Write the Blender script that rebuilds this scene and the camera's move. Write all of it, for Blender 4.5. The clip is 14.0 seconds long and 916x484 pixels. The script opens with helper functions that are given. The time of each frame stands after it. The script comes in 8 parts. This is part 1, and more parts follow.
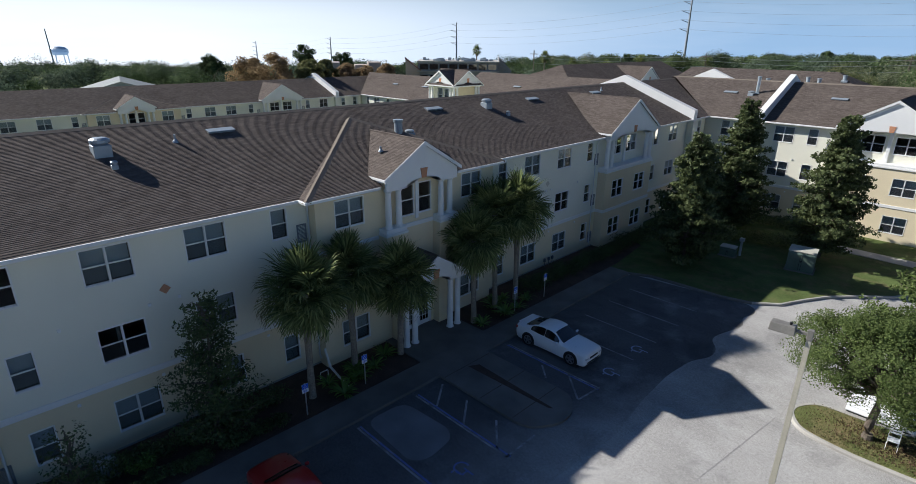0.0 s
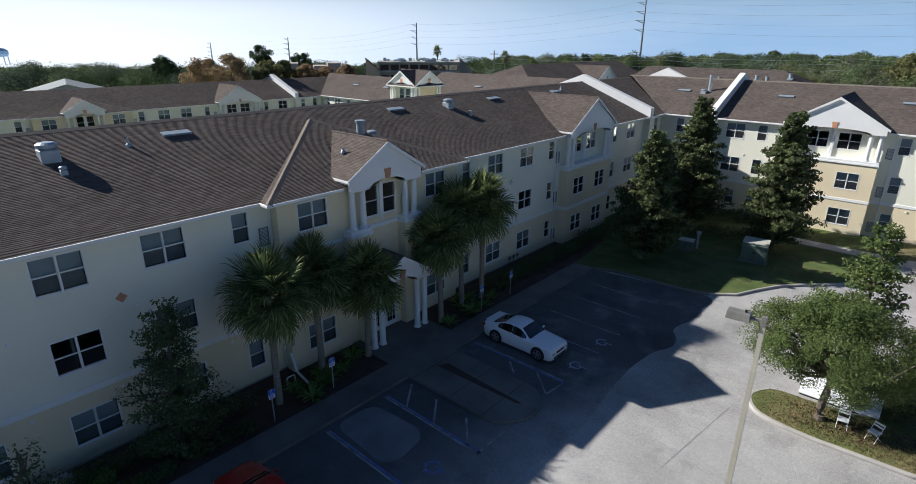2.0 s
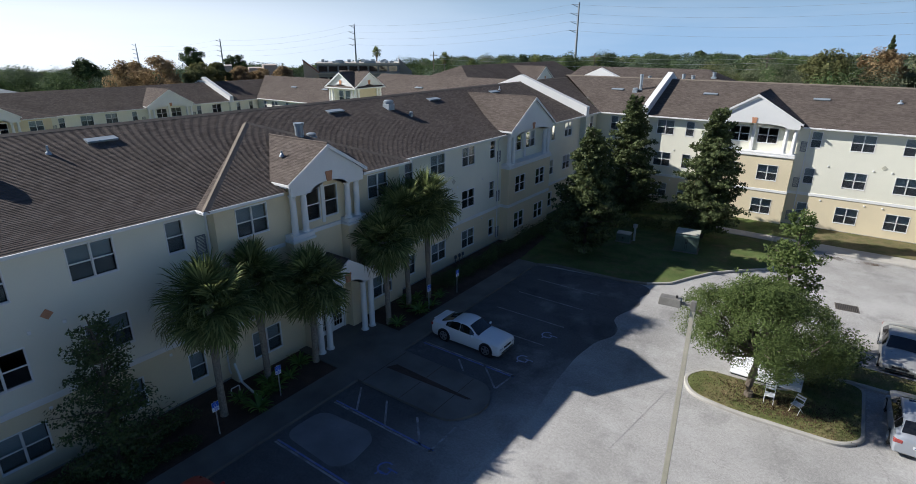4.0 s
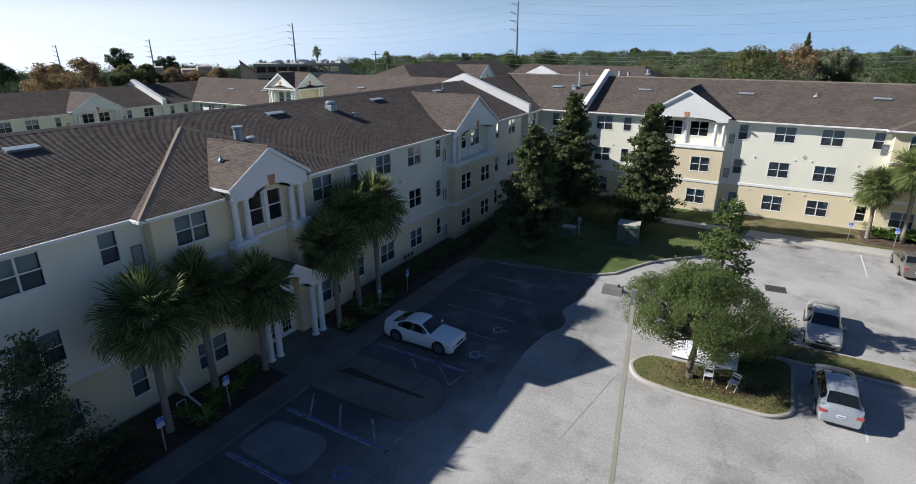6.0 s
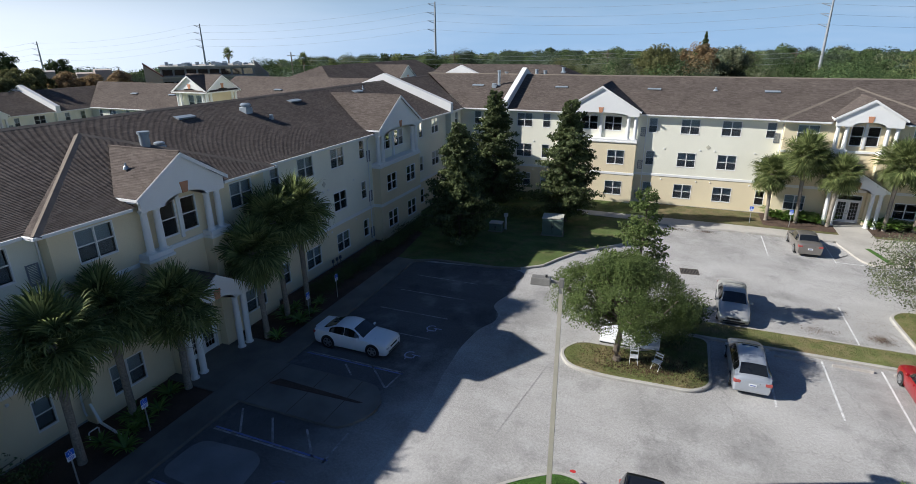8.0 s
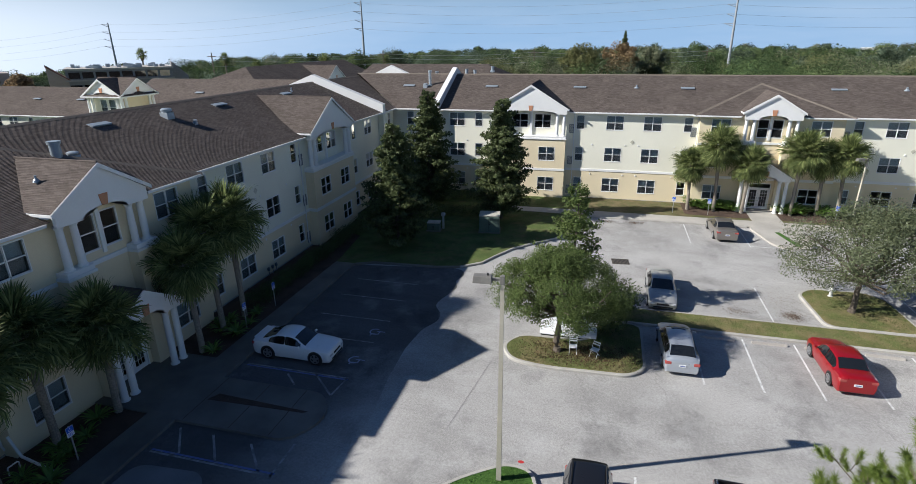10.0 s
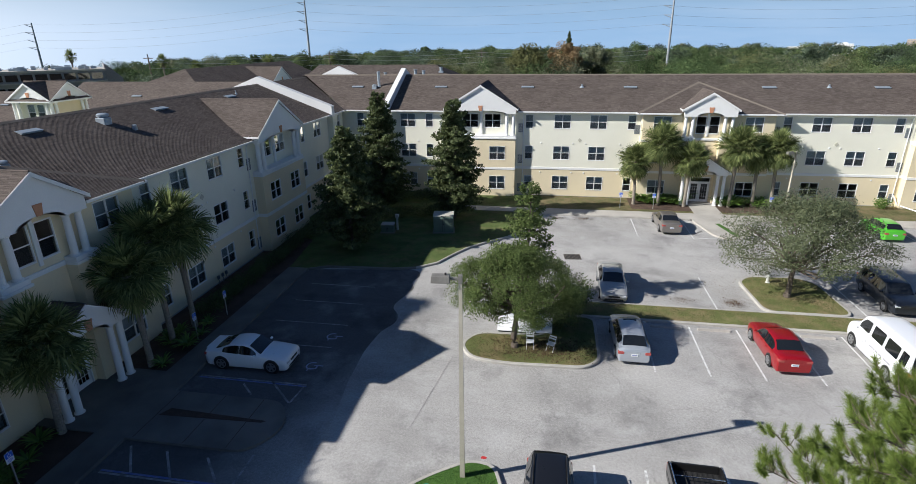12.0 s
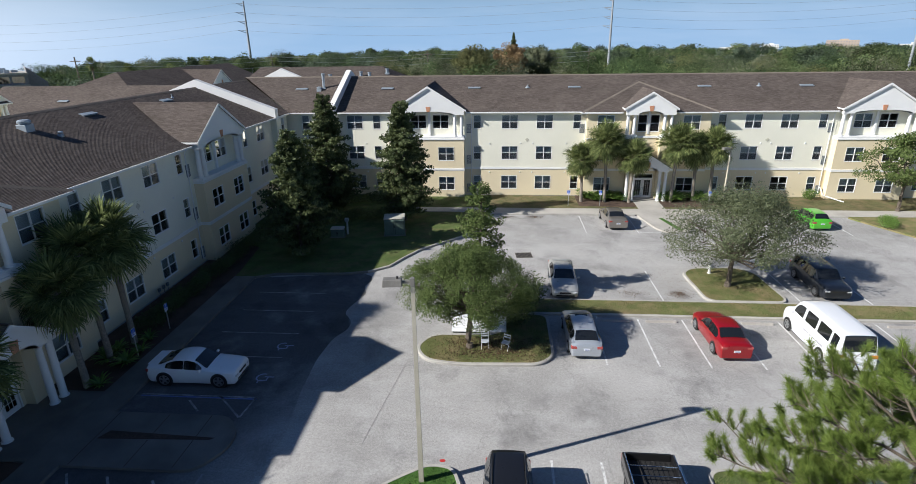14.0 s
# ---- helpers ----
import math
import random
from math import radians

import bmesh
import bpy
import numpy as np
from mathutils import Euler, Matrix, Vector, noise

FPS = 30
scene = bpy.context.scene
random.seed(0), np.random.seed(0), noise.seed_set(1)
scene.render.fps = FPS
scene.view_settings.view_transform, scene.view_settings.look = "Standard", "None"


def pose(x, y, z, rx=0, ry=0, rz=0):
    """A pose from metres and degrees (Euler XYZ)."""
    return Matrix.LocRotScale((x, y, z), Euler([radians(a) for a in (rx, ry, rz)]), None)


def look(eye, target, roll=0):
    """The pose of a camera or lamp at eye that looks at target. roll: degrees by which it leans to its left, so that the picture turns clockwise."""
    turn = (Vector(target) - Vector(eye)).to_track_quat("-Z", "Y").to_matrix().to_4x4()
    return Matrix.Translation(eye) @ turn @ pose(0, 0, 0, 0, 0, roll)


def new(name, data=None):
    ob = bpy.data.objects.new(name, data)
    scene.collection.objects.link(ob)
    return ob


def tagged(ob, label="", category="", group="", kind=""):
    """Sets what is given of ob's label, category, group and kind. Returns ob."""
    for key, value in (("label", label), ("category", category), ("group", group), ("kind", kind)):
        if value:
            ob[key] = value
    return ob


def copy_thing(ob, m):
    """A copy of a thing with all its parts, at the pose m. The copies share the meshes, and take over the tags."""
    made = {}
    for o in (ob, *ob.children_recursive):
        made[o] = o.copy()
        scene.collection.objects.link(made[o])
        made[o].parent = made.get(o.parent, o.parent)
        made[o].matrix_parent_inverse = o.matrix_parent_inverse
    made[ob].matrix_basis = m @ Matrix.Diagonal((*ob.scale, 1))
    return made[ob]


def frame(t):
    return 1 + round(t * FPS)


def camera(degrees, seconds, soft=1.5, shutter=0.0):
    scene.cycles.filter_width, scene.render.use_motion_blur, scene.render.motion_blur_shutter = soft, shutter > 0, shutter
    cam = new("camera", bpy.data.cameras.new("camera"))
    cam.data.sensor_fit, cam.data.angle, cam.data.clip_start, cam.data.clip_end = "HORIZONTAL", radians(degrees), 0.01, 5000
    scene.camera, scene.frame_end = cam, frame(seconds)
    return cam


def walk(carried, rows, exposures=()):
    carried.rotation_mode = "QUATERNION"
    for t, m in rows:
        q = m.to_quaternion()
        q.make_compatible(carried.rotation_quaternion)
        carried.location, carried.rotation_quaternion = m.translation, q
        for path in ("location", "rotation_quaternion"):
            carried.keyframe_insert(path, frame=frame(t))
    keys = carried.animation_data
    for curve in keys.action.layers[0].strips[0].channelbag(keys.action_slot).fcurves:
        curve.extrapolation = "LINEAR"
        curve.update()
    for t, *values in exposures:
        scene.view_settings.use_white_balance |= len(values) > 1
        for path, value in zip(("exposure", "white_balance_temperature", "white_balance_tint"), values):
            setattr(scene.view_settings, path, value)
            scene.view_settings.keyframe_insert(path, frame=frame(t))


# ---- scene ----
cam = camera(79.9, 14.0, soft=0.5)
# seconds, place, a point looked at, roll
PATH = [
    (0, (22.724, -6.796, 16.045), (21.391, -5.474, 15.356), 0.5),
    (0.5, (22.724, -6.809, 16.039), (21.41, -5.467, 15.349), 0.5),
    (1, (22.758, -6.808, 16.039), (21.468, -5.443, 15.35), 0.5),
    (1.5, (22.761, -6.857, 16.027), (21.492, -5.472, 15.34), 0.4),
    (2, (22.769, -6.873, 16.023), (21.528, -5.463, 15.336), 0.4),
    (2.5, (22.822, -6.892, 16.016), (21.619, -5.449, 15.329), 0.3),
    (3, (22.921, -6.963, 16.024), (21.765, -5.481, 15.339), 0.3),
    (5.5, (23.078, -6.965, 16.046), (22.083, -5.37, 15.361), 0.0),
    (6, (23.147, -7.05, 16.081), (22.211, -5.421, 15.395), -0.1),
    (6.5, (23.133, -7.093, 16.061), (22.258, -5.43, 15.375), -0.1),
    (7, (23.064, -7.075, 16.003), (22.228, -5.391, 15.319), -0.2),
    (7.5, (23.047, -7.031, 15.959), (22.278, -5.317, 15.275), -0.3),
    (8, (23.141, -7.007, 15.961), (22.437, -5.265, 15.276), -0.4),
    (10.5, (23.057, -7.27, 16.161), (22.614, -5.447, 15.469), -0.7),
    (11, (23.065, -7.345, 16.191), (22.662, -5.513, 15.498), -0.8),
    (11.5, (23.031, -7.412, 16.189), (22.673, -5.57, 15.497), -0.7),
    (12, (22.995, -7.38, 16.185), (22.675, -5.531, 15.493), -0.7),
    (12.5, (22.994, -7.373, 16.172), (22.709, -5.519, 15.48), -0.7),
    (13, (23.01, -7.334, 16.105), (22.769, -5.472, 15.417), -0.8),
    (13.5, (23.008, -7.302, 16.09), (22.817, -5.434, 15.403), -0.8),
    (14, (23.027, -7.227, 16.139), (22.879, -5.356, 15.45), -0.8),
]


walk(cam, [(t, look(eye, aim, roll)) for t, eye, aim, roll in PATH], exposures=[(0, 0.45, 6000, 10), (14, 0.45, 6000, 10)])

# ---- light ----
SUN = Vector((-1.462, -0.615, 1.0)).normalized()
world = bpy.data.worlds.new("sky")
scene.world = world
world.use_nodes = True
wn = world.node_tree.nodes
sky = wn.new("ShaderNodeTexSky")
sky.sky_type = "NISHITA"
sky.sun_disc = False
sky.sun_elevation = math.asin(SUN.z)
sky.sun_rotation = math.atan2(SUN.x, SUN.y)
sky.air_density, sky.dust_density, sky.ozone_density = 1.0, 0.4, 2.0
wl = world.node_tree.links


def wnode(kind):
    return wn.new("ShaderNode" + kind)


def colour_mix(blend="MIX"):
    n = wn.new("ShaderNodeMix")
    n.data_type, n.blend_type = "RGBA", blend
    return n


# bright haze low over the horizon, whiter towards the sun
way = wnode("TexCoord")
split = wnode("SeparateXYZ")
wl.new(way.outputs["Generated"], split.inputs[0])
low = wnode("MapRange")
low.interpolation_type = "SMOOTHSTEP"
for k, v in ((1, 0.0), (2, 0.17), (3, 1.0), (4, 0.0)):
    low.inputs[k].default_value = v
wl.new(split.outputs[2], low.inputs[0])
side = wnode("VectorMath")
side.operation = "DOT_PRODUCT"
side.inputs[1].default_value = (-0.92, -0.38, 0.0)
wl.new(way.outputs["Generated"], side.inputs[0])
sunward = wnode("MapRange")
sunward.interpolation_type = "SMOOTHSTEP"
for k, v in ((1, -0.1), (2, 0.9), (3, 0.0), (4, 1.0)):
    sunward.inputs[k].default_value = v
wl.new(side.outputs["Value"], sunward.inputs[0])
haze = colour_mix()
haze.inputs[6].default_value = (0.26, 0.385, 0.54, 1)
haze.inputs[7].default_value = (0.82, 0.84, 0.86, 1)
wl.new(sunward.outputs[0], haze.inputs[0])
# thin streaks of cloud
cloud = wnode("TexNoise")
cloud.inputs["Scale"].default_value, cloud.inputs["Detail"].default_value, cloud.inputs["Roughness"].default_value = 2.2, 5.0, 0.6
stretch = wnode("Mapping")
stretch.inputs["Scale"].default_value = (1.0, 1.0, 7.0)
wl.new(way.outputs["Generated"], stretch.inputs[0])
wl.new(stretch.outputs[0], cloud.inputs["Vector"])
veil = wnode("MapRange")
for k, v in ((1, 0.42), (2, 0.75), (3, 0.0), (4, 0.30)):
    veil.inputs[k].default_value = v
wl.new(cloud.outputs[0], veil.inputs[0])
dim = colour_mix("MULTIPLY")
dim.inputs[0].default_value = 1.0
dim.inputs[7].default_value = (0.030, 0.038, 0.049, 1)
wl.new(sky.outputs[0], dim.inputs[6])
hazed = colour_mix()
wl.new(low.outputs[0], hazed.inputs[0])
wl.new(dim.outputs[2], hazed.inputs[6])
wl.new(haze.outputs[2], hazed.inputs[7])
veiled = colour_mix()
veiled.inputs[7].default_value = (0.55, 0.60, 0.67, 1)
both = wnode("Math")
both.operation = "MULTIPLY"
wl.new(veil.outputs[0], both.inputs[0])
wl.new(low.outputs[0], both.inputs[1])
wl.new(both.outputs[0], veiled.inputs[0])
wl.new(hazed.outputs[2], veiled.inputs[6])
wn["Background"].inputs[1].default_value = 1.0
wl.new(veiled.outputs[2], wn["Background"].inputs[0])
sun = new("sun", bpy.data.lights.new("sun", "SUN"))
sun.data.energy, sun.data.angle, sun.data.color = 5.4, radians(0.53), (1.0, 0.93, 0.83)
sun.matrix_world = look(SUN * 100, (0, 0, 0))

# ---- materials ----


def material(name, color, rough=0.8, metal=0.0, spec=0.5):
    m = bpy.data.materials.new(name)
    m.use_nodes = True
    b = m.node_tree.nodes["Principled BSDF"]
    b.inputs["Base Color"].default_value = (*color, 1)
    b.inputs["Roughness"].default_value = rough
    b.inputs["Metallic"].default_value = metal
    b.inputs["Specular IOR Level"].default_value = spec
    return m


def nodes_of(m):
    t = m.node_tree
    return t, t.nodes, t.links, t.nodes["Principled BSDF"]


def noise_tex(m, scale, detail=4.0, rough=0.55, stretch=None):
    t, n, l, b = nodes_of(m)
    tc = n.get("coords") or n.new("ShaderNodeTexCoord")
    tc.name = "coords"
    src = tc.outputs["Object"]
    if stretch:
        mp = n.new("ShaderNodeMapping")
        mp.inputs["Scale"].default_value = stretch
        l.new(src, mp.inputs["Vector"])
        src = mp.outputs[0]
    x = n.new("ShaderNodeTexNoise")
    x.inputs["Scale"].default_value = scale
    x.inputs["Detail"].default_value = detail
    x.inputs["Roughness"].default_value = rough
    l.new(src, x.inputs["Vector"])
    return x


def ramp(m, src, stops):
    t, n, l, b = nodes_of(m)
    r = n.new("ShaderNodeValToRGB")
    e = r.color_ramp.elements
    e[0].position, e[0].color = stops[0][0], (*stops[0][1], 1)
    e[1].position, e[1].color = stops[-1][0], (*stops[-1][1], 1)
    for p, c in stops[1:-1]:
        k = e.new(p)
        k.color = (*c, 1)
    l.new(src, r.inputs[0])
    return r.outputs[0]


def mix(m, a, b_, fac, kind="MIX"):
    t, n, l, b = nodes_of(m)
    x = n.new("ShaderNodeMix")
    x.data_type, x.blend_type = "RGBA", kind
    for i, v in ((0, fac), (6, a), (7, b_)):
        if isinstance(v, (int, float)):
            x.inputs[i].default_value = v
        elif isinstance(v, tuple):
            x.inputs[i].default_value = (*v, 1)
        else:
            l.new(v, x.inputs[i])
    return x.outputs[2]


def bump(m, src, strength, dist=0.02):
    t, n, l, b = nodes_of(m)
    x = n.new("ShaderNodeBump")
    x.inputs["Strength"].default_value = strength
    x.inputs["Distance"].default_value = dist
    l.new(src, x.inputs["Height"])
    l.new(x.outputs[0], b.inputs["Normal"])


def set_color(m, src):
    t, n, l, b = nodes_of(m)
    l.new(src, b.inputs["Base Color"])


def scaled(c, k):
    return tuple(min(1.0, v * k) for v in c)


def surface(name, color, rough=0.85, big=0.4, fine=12.0, vary=0.18, grain=0.12, relief=0.15, dist=0.01, metal=0.0, spec=0.4):
    """A painted or mineral surface: broad blotches, fine grain and a slight relief."""
    m = material(name, color, rough, metal, spec)
    a = noise_tex(m, big, 5)
    f = noise_tex(m, fine, 3)
    c1 = ramp(m, a.outputs[0], [(0.3, scaled(color, 1 - vary)), (0.7, scaled(color, 1 + vary * 0.6))])
    c2 = ramp(m, f.outputs[0], [(0.3, (1 - grain,) * 3), (0.7, (1 + grain * 0.4,) * 3)])
    set_color(m, mix(m, c1, c2, 1.0, "MULTIPLY"))
    if relief:
        bump(m, f.outputs[0], relief, dist)
    return m


def leafy(name, dark, light, rough=0.5, trans=0.25, spec=0.35, patch=0.9):
    """Leaves: every leaf its own shade, a little light coming through."""
    m = material(name, dark, rough, 0, spec)
    t, n, l, b = nodes_of(m)
    g = n.new("ShaderNodeNewGeometry")
    c = ramp(m, g.outputs["Random Per Island"], [(0.0, dark), (0.75, scaled(light, 0.8)), (1.0, light)])
    big = noise_tex(m, patch, 2)
    c = mix(m, c, ramp(m, big.outputs[0], [(0.35, (0.7 if patch > 0.5 else 0.45,) * 3), (0.68, (1.15 if patch > 0.5 else 1.4,) * 3)]), 1.0, "MULTIPLY")
    set_color(m, c)
    tr = n.new("ShaderNodeBsdfTranslucent")
    l.new(c, tr.inputs[0])
    s = n.new("ShaderNodeMixShader")
    s.inputs[0].default_value = trans
    l.new(b.outputs[0], s.inputs[1])
    l.new(tr.outputs[0], s.inputs[2])
    l.new(s.outputs[0], n["Material Output"].inputs[0])
    return m


M_CREAM = surface("cream_stucco", (0.80, 0.785, 0.66), 0.9, 0.25, 30, 0.07, 0.06, 0.3, 0.006)
M_TAN = surface("tan_stucco", (0.76, 0.66, 0.455), 0.9, 0.25, 30, 0.08, 0.06, 0.3, 0.006)
M_WHITE = surface("white_trim", (0.80, 0.80, 0.78), 0.55, 0.6, 20, 0.05, 0.03, 0.05)
M_CORAL = surface("coral_keystone", (0.55, 0.27, 0.15), 0.8, 1, 20, 0.08)
M_FRAME = material("window_frame", (0.78, 0.78, 0.76), 0.4)
M_BLIND = surface("window_blind", (0.58, 0.58, 0.57), 0.7, 2, 40, 0.05)
M_INSIDE = surface("room_wall", (0.35, 0.32, 0.27), 0.9, 0.5, 8)
M_DOWNPIPE = material("downpipe", (0.74, 0.75, 0.74), 0.4)


def glass_material():
    m = bpy.data.materials.new("window_glass")
    m.use_nodes = True
    n, l = m.node_tree.nodes, m.node_tree.links
    n.remove(n["Principled BSDF"])
    tr, gl, fr, mx = (n.new("ShaderNode" + k) for k in ("BsdfTransparent", "BsdfGlossy", "Fresnel", "MixShader"))
    tr.inputs[0].default_value = (0.78, 0.83, 0.85, 1)
    gl.inputs["Roughness"].default_value = 0.03
    fr.inputs[0].default_value = 1.16
    l.new(fr.outputs[0], mx.inputs[0])
    l.new(tr.outputs[0], mx.inputs[1])
    l.new(gl.outputs[0], mx.inputs[2])
    l.new(mx.outputs[0], n["Material Output"].inputs[0])
    return m


M_GLASS = glass_material()


def roof_material(name, base, warm):
    """Shingles: each tab its own shade by course and place, with streaks of weather."""
    m = surface(name, base, 0.95, 0.35, 45, 0.12, 0.45, 0.28, 0.012, spec=0.1)
    t, n, l, b = nodes_of(m)
    c = b.inputs["Base Color"].links[0].from_socket
    sep = n.new("ShaderNodeSeparateXYZ")
    l.new(n["coords"].outputs["Object"], sep.inputs[0])

    def calc(op, a, v):
        k = n.new("ShaderNodeMath")
        k.operation = op
        for i, q in enumerate((a, v)):
            if isinstance(q, (int, float)):
                k.inputs[i].default_value = q
            else:
                l.new(q, k.inputs[i])
        return k.outputs[0]

    row = calc("FLOOR", calc("DIVIDE", sep.outputs[2], 0.0562), 0)
    along = calc("ADD", calc("ADD", sep.outputs[0], sep.outputs[1]), calc("MULTIPLY", row, 0.173))
    tab = calc("FLOOR", calc("DIVIDE", along, 0.31), 0)
    cell = n.new("ShaderNodeCombineXYZ")
    l.new(row, cell.inputs[0])
    l.new(tab, cell.inputs[1])
    w = n.new("ShaderNodeTexWhiteNoise")
    l.new(cell.outputs[0], w.inputs["Vector"])
    c = mix(m, c, ramp(m, w.outputs["Value"], [(0.0, (0.80,) * 3), (0.5, (0.98,) * 3), (1.0, (1.22,) * 3)]), 1.0, "MULTIPLY")
    streak = noise_tex(m, 0.6, 4, 0.6, (1.0, 1.0, 0.35))
    c = mix(m, c, warm, ramp(m, streak.outputs[0], [(0.45, (0.0,) * 3), (0.75, (0.3,) * 3)]))
    set_color(m, c)
    return m


M_ROOF = roof_material("brown_shingles", (0.140, 0.116, 0.102), (0.190, 0.160, 0.134))
M_METAL = surface("galvanised_metal", (0.36, 0.41, 0.45), 0.45, 1.5, 20, 0.12, 0.05, 0.05, metal=0.35)

# ---- building blocks ----


def part(name, bm, mat, parent=None, label="", smooth=False):
    """Links a bmesh as one mesh object."""
    bmesh.ops.recalc_face_normals(bm, faces=bm.faces)
    me = bpy.data.meshes.new(name)
    if smooth:
        for f in bm.faces:
            f.smooth = True
    bm.to_mesh(me)
    bm.free()
    for m in mat if isinstance(mat, (list, tuple)) else (mat,):
        me.materials.append(m)
    ob = new(name, me)
    ob.parent = parent
    return tagged(ob, label)


def piece(name, me, parent, m=None, label=""):
    ob = new(name, me)
    ob.parent = parent
    if m is not None:
        ob.matrix_basis = m
    return tagged(ob, label)


def raw_mesh(name, verts, faces, mat):
    me = bpy.data.meshes.new(name)
    me.from_pydata([tuple(v) for v in verts], [], faces)
    me.materials.append(mat)
    me.validate()
    return me


def thing(name, label, category, m=None, group="", kind=""):
    ob = new(name)
    ob.empty_display_size = 0.3
    if m is not None:
        ob.matrix_basis = m
    return tagged(ob, label, category, group, kind)


def add_box(bm, a, b, bevel=0.0):
    """A box between two corners; returns its vertices."""
    r = bmesh.ops.create_cube(bm, size=1.0)["verts"]
    a, b = Vector(a), Vector(b)
    for v in r:
        v.co = Vector([(a[i] + b[i]) / 2 + v.co[i] * (b[i] - a[i]) for i in range(3)])
    if bevel:
        e = list({e for v in r for e in v.link_edges})
        r = bmesh.ops.bevel(bm, geom=e, offset=bevel, segments=1, affect="EDGES")["verts"]
    return r


def add_tube(bm, a, b, r0, r1=None, seg=10, caps=True):
    """A tapered round bar from a to b."""
    a, b = Vector(a), Vector(b)
    r1 = r0 if r1 is None else r1
    m = Matrix.Translation((a + b) / 2) @ (b - a).to_track_quat("Z", "Y").to_matrix().to_4x4()
    return bmesh.ops.create_cone(bm, cap_ends=caps, segments=seg, radius1=r0, radius2=r1, depth=(b - a).length, matrix=m)["verts"]


def add_path(bm, pts, radii, seg=7):
    """One connected round bar along a line of points."""
    pts = [Vector(p) for p in pts]
    rings = []
    for i, p in enumerate(pts):
        d = (pts[min(i + 1, len(pts) - 1)] - pts[max(i - 1, 0)]).normalized()
        q = d.to_track_quat("Z", "Y").to_matrix()
        rings.append([bm.verts.new(p + q @ Vector((radii[i] * math.cos(2 * math.pi * k / seg), radii[i] * math.sin(2 * math.pi * k / seg), 0))) for k in range(seg)])
    for a, b in zip(rings, rings[1:]):
        for k in range(seg):
            bm.faces.new((a[k], a[(k + 1) % seg], b[(k + 1) % seg], b[k]))
    bm.faces.new(rings[0])
    bm.faces.new(rings[-1])


def add_lathe(bm, profile, seg=16, centre=(0, 0, 0)):
    """A turned form round a vertical axis: rows of radius, height."""
    rings = []
    for r, z in profile:
        rings.append([bm.verts.new((centre[0] + r * math.cos(2 * math.pi * k / seg), centre[1] + r * math.sin(2 * math.pi * k / seg), centre[2] + z)) for k in range(seg)])
    for p, q in zip(rings, rings[1:]):
        for k in range(seg):
            bm.faces.new((p[k], p[(k + 1) % seg], q[(k + 1) % seg], q[k]))
    bm.faces.new(rings[0])
    bm.faces.new(rings[-1])


def add_poly(bm, pts):
    return bm.faces.new([bm.verts.new(p) for p in pts])


def add_prism(bm, pts, shift):
    """A flat outline given depth by a shift."""
    s = Vector(shift)
    lo = [bm.verts.new(p) for p in pts]
    hi = [bm.verts.new(Vector(p) + s) for p in pts]
    bm.faces.new(lo)
    bm.faces.new(hi)
    for i in range(len(pts)):
        j = (i + 1) % len(pts)
        bm.faces.new((lo[i], lo[j], hi[j], hi[i]))

# ---- apartment buildings ----
EAVE, RIDGE, RIDGE_A = 9.15, 12.40, 12.16
BY = 51.5


def g_a(s, n, z):
    return Vector((n, s, z))


def g_b(s, n, z):
    return Vector((s, BY - n, z))


def g_c(s, n, z):
    return Vector((-69.0 + n, s, z))


def g_d(s, n, z):
    return Vector((s, 57.3 - n, z))


def facing(g, s, n, z):
    """The pose of a thing on a wall: its own y points out of the wall."""
    o, y = g(s, n, z), g(s, n + 1, z) - g(s, n, z)
    x = y.cross(Vector((0, 0, 1)))
    return Matrix.Translation(o) @ Matrix((x, y, (0, 0, 1))).transposed().to_4x4()


def wall(parent, g, s0, s1, z0, z1, n, holes, mat, name="wall", thick=0.22):
    """A wall of real thickness with openings through it."""
    ss = sorted({s0, s1, *[v for h in holes for v in h[:2] if s0 < v < s1]})
    zs = sorted({z0, z1, *[v for h in holes for v in h[2:] if z0 < v < z1]})

    def solid(i, j):
        if not (0 <= i < len(ss) - 1 and 0 <= j < len(zs) - 1):
            return False
        a, b = (ss[i] + ss[i + 1]) / 2, (zs[j] + zs[j + 1]) / 2
        return not any(h[0] < a < h[1] and h[2] < b < h[3] for h in holes)

    bm = bmesh.new()
    made = {}

    def vert(i, j, k):
        key = (i, j, k)
        if key not in made:
            made[key] = bm.verts.new(g(ss[i], n - k * thick, zs[j]))
        return made[key]

    for i in range(len(ss) - 1):
        for j in range(len(zs) - 1):
            if not solid(i, j):
                continue
            for k in (0, 1):
                bm.faces.new((vert(i, j, k), vert(i + 1, j, k), vert(i + 1, j + 1, k), vert(i, j + 1, k)))
            for di, dj, a, b in ((-1, 0, (i, j), (i, j + 1)), (1, 0, (i + 1, j), (i + 1, j + 1)), (0, -1, (i, j), (i + 1, j)), (0, 1, (i, j + 1), (i + 1, j + 1))):
                if not solid(i + di, j + dj):
                    bm.faces.new((vert(*a, 0), vert(*b, 0), vert(*b, 1), vert(*a, 1)))
    return part(name, bm, mat, parent)


